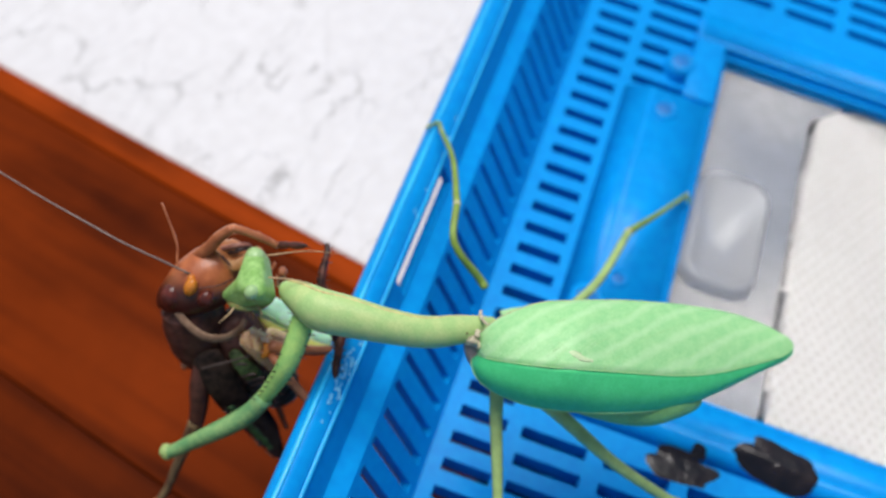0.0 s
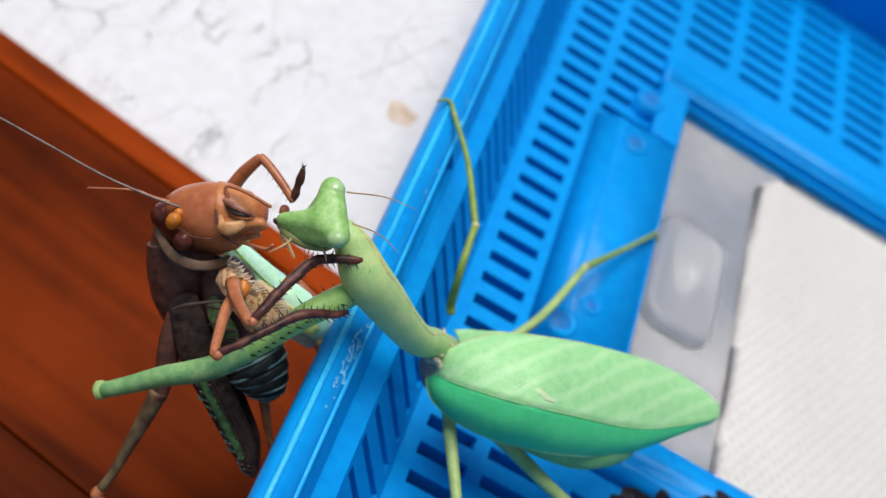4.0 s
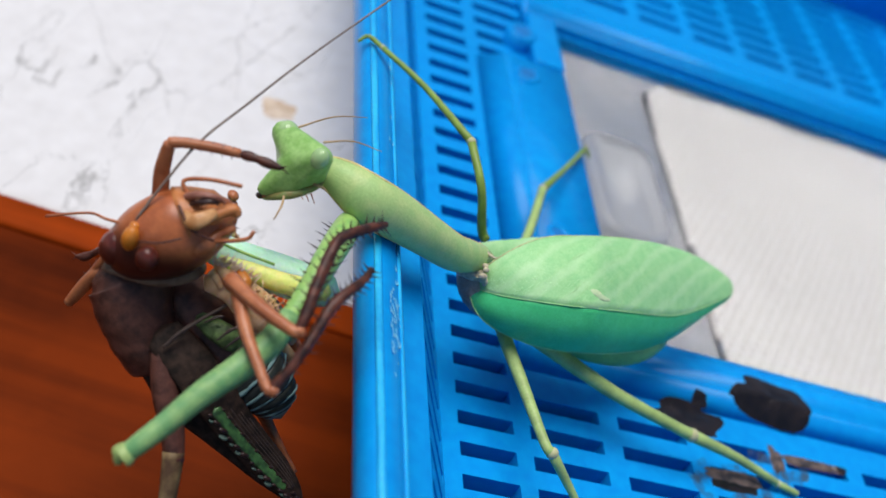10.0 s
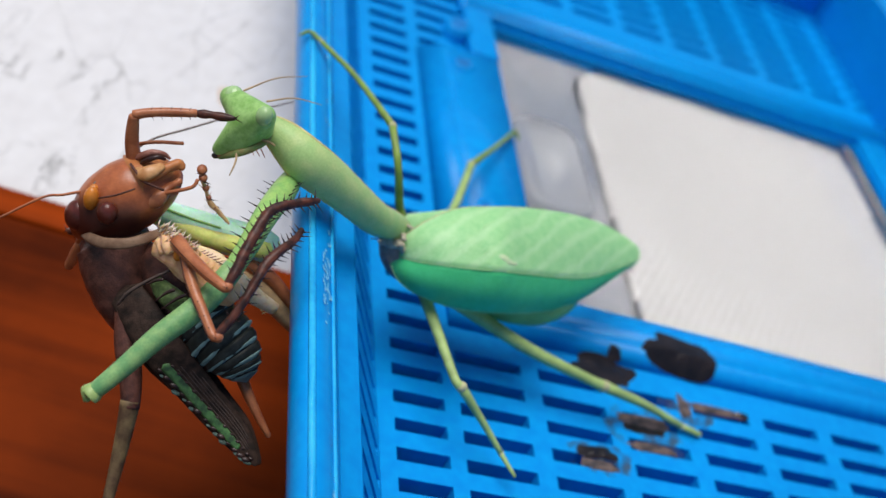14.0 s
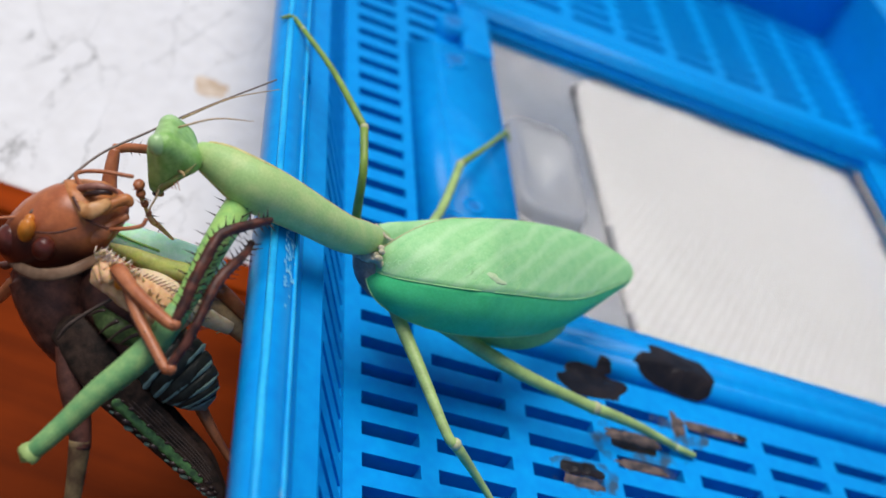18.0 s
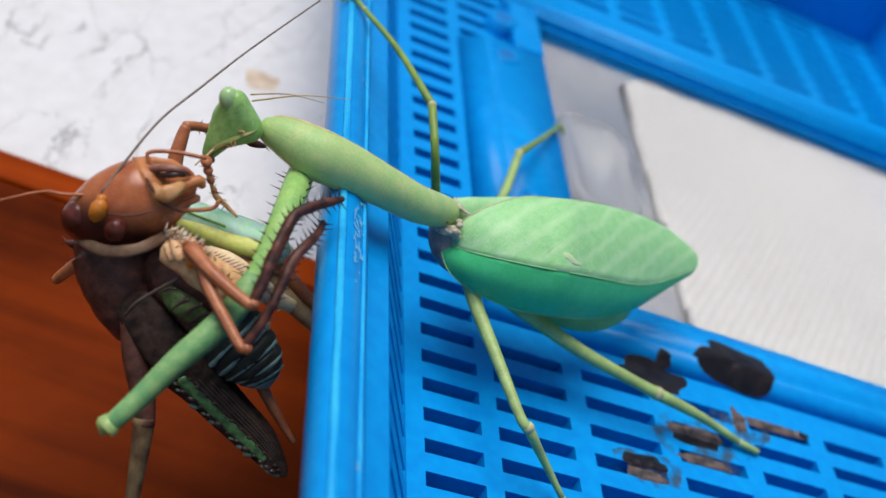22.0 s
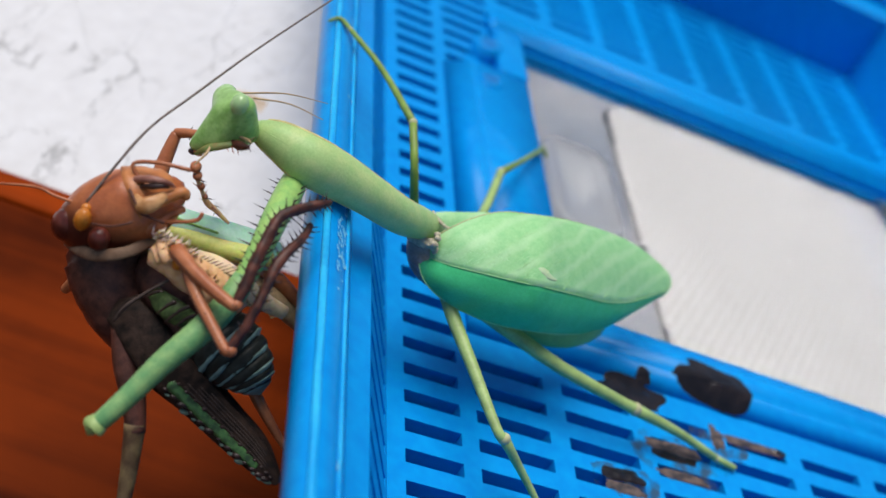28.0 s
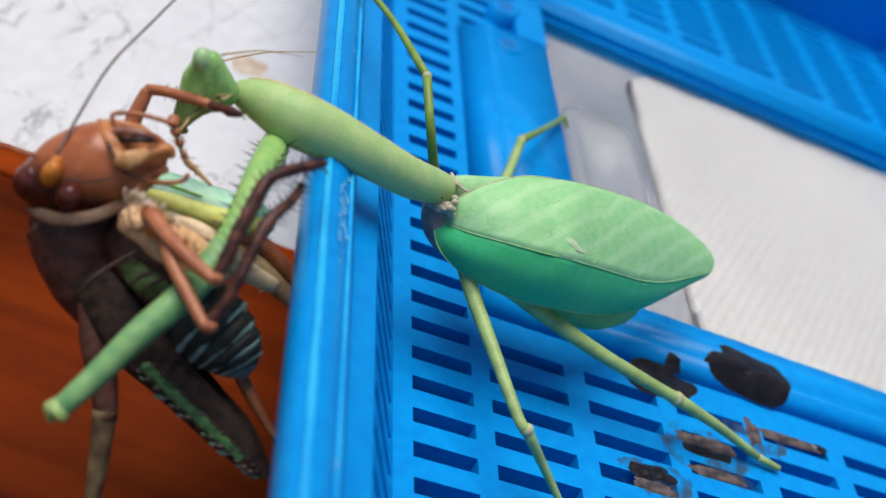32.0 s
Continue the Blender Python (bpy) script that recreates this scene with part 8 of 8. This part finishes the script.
LEG_L_ROWS = [
    (0, 1.93, -2.22, -2.16, 36.24, 24.9, 7.86),
    (0.5, 2.21, -2.35, -2.61, 31.35, 25.64, 10.63),
    (1, 1.9, -2.11, -1.76, 28.76, 19.7, 7.87),
    (1.5, 1.56, -1.84, -1.13, 16.3, 12.8, 0.04),
    (2, 0.78, -0.99, -0.33, 9.51, 5.12, 0),
    (2.5, 0.53, -0.7, -0.02, 10.4, 6.1, 0.09),
    (3, 0.7, -0.97, -0.22, 11.6, 5.83, 4.18),
    (3.5, 0.54, -0.83, 0.05, 14.09, 7.77, 4.17),
    (5.5, 0.6, -0.57, 0.19, 11.64, 11.16, -2.61),
    (6, 0.87, -0.93, -0.23, 10.38, 9.92, -2.49),
    (6.5, 0.64, -0.62, 0.08, 10.39, 10.16, -2.85),
    (7, 0.62, -0.58, 0.06, 9.27, 9.49, -2.76),
    (7.5, 0.67, -0.65, -0.06, 8.02, 8.49, -3.04),
    (8, 0.91, -0.96, -0.4, 5.82, 6.66, -3.2),
    (8.5, 1.64, -0.93, -1.22, -5.03, 8.78, -4.42),
    (9, 1.03, 3.12, -1.31, -1.16, -2.24, -8.63),
    (9.5, 1.18, 2.24, -1.24, -1.23, -2.96, -10.72),
    (10, 1.28, 1.8, -1.29, -1.71, -1.64, -10.43),
    (10.5, 1.41, 2.18, -1.3, -1.5, -0.16, -12.85),
    (11, 1.32, 1.89, -1.23, -1.43, 0.49, -11.5),
    (11.5, 1.53, 0.74, -1.34, -0.79, 1.9, -10.13),
    (12, 1.55, 0.29, -1.35, -1.01, 1.17, -10.05),
    (12.5, 1.66, -0.18, -1.44, -1.77, -0.11, -9.51),
    (13, 1.21, 1.74, -1.41, -3.27, -0.29, -6.99),
    (13.5, 0.95, 2.48, -1.08, 1.33, -3.65, -8.24),
    (14, 0.74, 3.73, -0.95, 0.56, -3.44, -9.96),
    (14.5, 0.92, 2.8, -1.05, -1.06, -1.53, -10.04),
    (16.5, 0.05, -0.92, 0.05, 2.22, -2.34, -3.35),
    (17, 0.08, -1.2, 0.23, 2.47, 0.72, -3.98),
    (17.5, -0.07, -0.64, 0.09, 3.68, -2.45, -2.55),
    (18, -0.16, -0.18, 0.12, 6.91, -2.6, -2.08),
    (18.5, -0.22, -0, 0.09, 7.3, -3.75, -2.34),
    (19, -0.21, -0.28, 0.04, 5.88, -4.76, -2.26),
    (19.5, -0.11, -0.53, 0.09, 4.74, -2.87, -2.99),
    (20, -0.01, -0.73, 0.04, 3.51, -2.78, -3.07),
    (20.5, 0.04, -0.81, -0, 3.65, -3.04, -4.05),
    (21, 0.01, -0.71, -0.01, 4.63, -3.45, -3.47),
    (21.5, 0.23, -1.18, -0.03, 2.17, -1.48, -4.77),
    (22, 0.18, -1.09, -0.05, 2.1, -2.41, -3.77),
    (22.5, 0, -0.67, -0.06, 3.6, -4.28, -2.97),
    (23, -0.18, -0.9, 0.09, 5.33, -4.58, -1.99),
    (23.5, 0.06, -0.99, 0.07, 3.7, -1.86, -3.13),
    (24, 0.12, -1.04, 0.02, 3.26, -1.88, -3.43),
    (24.5, 0.09, -0.93, -0.03, 3.27, -3.12, -3.09),
    (25, 0.08, -1.06, -0.03, 3.44, -3.65, -3.46),
    (25.5, 0.12, -1, -0.11, 3.71, -4.44, -3.35),
    (27.5, 0.18, -1.13, -0.27, 1.88, -7.87, -2.96),
    (28, 0.18, -1.05, -0.19, 3.45, -5.26, -3.56),
    (28.5, 0.29, -1.18, -0.17, 2.24, -3.23, -3.98),
    (29, 0.56, -1.65, -0.35, 2.22, -3.86, -3.8),
    (29.5, 0.44, -1.51, -0.25, 1.65, -3.8, -3.01),
    (30, 0.3, -1.26, -0.23, 2, -4.92, -2.27),
    (30.5, 0.21, -0.98, -0.2, 2.33, -4.83, -2.28),
    (31, 0.24, -1.15, -0.2, 2.69, -4.75, -2.65),
    (31.5, 0.34, -1.21, -0.23, 2.28, -4.05, -2.84),
    (32, 0.48, -1.52, -0.28, 1.74, -3.85, -2.31),
]
LEG_R_ROWS = [
    (0, 3.58, -1.92, 1.15, 23.31, 26.44, 12.89),
    (0.5, 4.45, -1.34, 0.32, 18.43, 28.58, 14.08),
    (1, 3.39, -1.66, 0.85, 19.69, 21.95, 10.96),
    (1.5, 1.24, -1.21, 1.39, 14.23, 13.79, 2.71),
    (2, 1.17, -0.79, 0.62, 10.05, 6.4, 0.42),
    (2.5, 1.25, -0.83, 0.71, 10.58, 7.55, 0.47),
    (3, 1.91, -1.05, 0.46, 11.38, 7.87, 3.88),
    (3.5, 1.79, -1.24, 0.72, 13.68, 9.79, 4.46),
    (5.5, 0.44, -0.91, 1.58, 12.77, 11.84, -0.25),
    (6, 0.68, -0.82, 1.33, 11.87, 10.82, -0.76),
    (6.5, 0.32, -0.82, 1.48, 11.9, 10.76, -0.6),
    (7, 0.22, -0.78, 1.44, 11.47, 10.07, -0.62),
    (7.5, 0.15, -0.63, 1.29, 9.92, 8.98, -0.97),
    (8, 0.05, -0.45, 1.04, 7.89, 6.99, -1.3),
    (8.5, -0.68, 0.58, 1.04, 11.96, 4.81, -6.85),
    (9, -0.02, -2.22, 1.05, 57.98, 6.36, -15.22),
    (9.5, -0.14, 0.1, 0.42, 2.2, 2.48, -2.78),
    (10, -0.56, 0.11, 0.56, 2.85, 2.45, -2.99),
    (10.5, -0.82, 0.21, 0.92, 3.53, 4.46, -4.06),
    (11, -0.85, 0.14, 0.89, 3.52, 4.19, -3.37),
    (11.5, -0.52, 0.11, 0.85, 3.94, 4.54, -3.81),
    (12, -0.59, 0.22, 0.81, 2.14, 4.8, -3.41),
    (12.5, -0.58, 0.31, 0.6, 1, 3.36, -3.56),
    (13, 0.1, 2.15, -1.18, -18.75, 5.18, 1.18),
    (13.5, 0.63, -0.25, 0.23, 2.92, 2.98, 0.1),
    (14, 0.5, -0.22, 0.32, 3.21, 3.3, -0.38),
    (14.5, -0.16, -0.05, 0.53, 2.79, 3.47, -1.46),
    (16.5, -0.82, 0.12, 0.22, -0.31, 0.38, -0.32),
    (17, -1.33, 0.14, 0.62, 0.96, 2.05, -0.96),
    (17.5, -0.52, -0.08, 0.27, 0.82, 1.12, 0.78),
    (18, 0.06, -0.36, 0.29, 3.24, 1.87, 1.81),
    (18.5, 0.19, -0.36, 0.19, 2.99, 1.38, 1.91),
    (19, 0.11, -0.21, 0.06, 1.26, 0.53, 1.54),
    (19.5, -0.36, -0.09, 0.24, 1.04, 1.16, 0.64),
    (20, -0.56, 0.01, 0.18, 0.42, 0.32, 0.11),
    (20.5, -0.7, 0.08, 0.23, 0.23, 0.51, -0.37),
    (21, -0.44, -0.04, 0.2, 0.78, 0.65, 0.32),
    (21.5, -1.09, 0.25, 0.36, -0.39, 0.93, -1.34),
    (22, -0.97, 0.15, 0.21, -0.1, -0.15, -0.67),
    (22.5, -0.38, -0.02, 0.07, 0.17, -0.2, 0.45),
    (23, -0.13, -0.82, 0.26, 5.1, -0.32, 0.72),
    (23.5, -0.81, -0.02, 0.3, 1.4, 0.42, -0.15),
    (24, -0.93, 0.01, 0.31, 1.39, 0.19, -0.41),
    (24.5, -0.72, 0, 0.16, 0.68, -0.43, 0.02),
    (25, -0.74, 0.05, 0.12, 0.67, -0.85, -0.45),
    (25.5, -0.51, 0.01, 0.05, 0.59, -1.01, -0.25),
    (27.5, -0.79, 0.11, -0.41, -1.01, -5.25, -0.08),
    (28, -0.53, 0.07, -0.03, -0.31, -1.38, -0.14),
    (28.5, -0.82, 0.17, 0.12, -0.4, -0.62, -0.86),
    (29, -0.79, 0.17, 0.1, -1.06, -0.31, -0.37),
    (29.5, -0.95, 0.13, 0.04, -1.1, -1.16, 0.12),
    (30, -0.74, 0.04, -0.09, -0.99, -1.95, 0.81),
    (30.5, -0.59, 0.01, -0.07, -0.69, -1.63, 0.9),
    (31, -0.63, 0.03, -0.03, -0.68, -1.31, 0.62),
    (31.5, -0.74, 0.06, 0.05, -0.87, -0.69, 0.63),
    (32, -0.17, -0.53, 0.26, -12.32, 1.26, 4.43),
]


# how far the far front shin swings down
FAR_SHIN_ROWS = [(0, 0), (0.6, -20), (1, -60), (1.5, -30), (2, 0), (32, 0)]


def hinge(ob, c):
    """Moves a jointed part's origin to its joint, c in plan units from its thing's origin."""
    m = Matrix.Translation(Vector(c) * S)
    ob.data.transform(m.inverted())
    for kid in ob.children:
        kid.matrix_basis = m.inverted() @ kid.matrix_basis
    return m


def motions():
    walk(mantis, [(t, at(*r)) for t, *r in MANTIS_ROWS])
    walk(locust, [(t, at(*r)) for t, *r in LOCUST_ROWS])
    joints = {}
    for ob, rows, c in ((prothorax, PRO_ROWS, JOINTS[0]), (head, HEAD_ROWS, JOINTS[1]), (near_arm, ARM_ROWS, JOINTS[2]), (far_arm, FAR_ROWS, JOINTS[3]),
                        (locust_head, LOCUST_HEAD_ROWS, JOINTS[4]), (locust_leg_c, LEG_C_ROWS, JOINTS[5]), (locust_leg_e, LEG_E_ROWS, JOINTS[6]),
                        (locust_leg_a, LEG_A_ROWS, JOINTS[7]), (locust_leg_b, LEG_B_ROWS, JOINTS[8]), (antenna_a, ANT_A_ROWS, JOINTS[9]), (antenna_b, ANT_B_ROWS, JOINTS[10]),
                        (leg_u, LEG_U_ROWS, JOINTS[11]), (leg_v, LEG_V_ROWS, JOINTS[12]), (leg_l, LEG_L_ROWS, JOINTS[13]), (leg_r, LEG_R_ROWS, JOINTS[14])):
        joint = joints[ob] = hinge(ob, c)
        base = joints[ob.parent].inverted() if ob.parent in joints else Matrix.Identity(4)
        turns = PINNED_ROWS if rows in (LEG_A_ROWS, LEG_B_ROWS) else [(0, 0)]
        walk(ob, [(t, base @ pose(x * S, y * S, z * S, rx, ry, rz) @ joint @ Matrix.Rotation(radians(np.interp(t, *zip(*turns))), 4, TOWARD)) for t, x, y, z, rx, ry, rz in rows])
    joint = hinge(foot_c, L_LEG_C_F[0][:3])
    walk(foot_c, [(t, joints[locust_leg_c].inverted() @ joint @ Matrix.Rotation(radians(a), 4, TOWARD)) for t, a in FOOT_C_ROWS])
    joint = hinge(far_shin, FAR_KNEE)
    walk(far_shin, [(t, joints[far_arm].inverted() @ joint @ Matrix.Rotation(radians(a), 4, TOWARD)) for t, a in FAR_SHIN_ROWS])


motions()
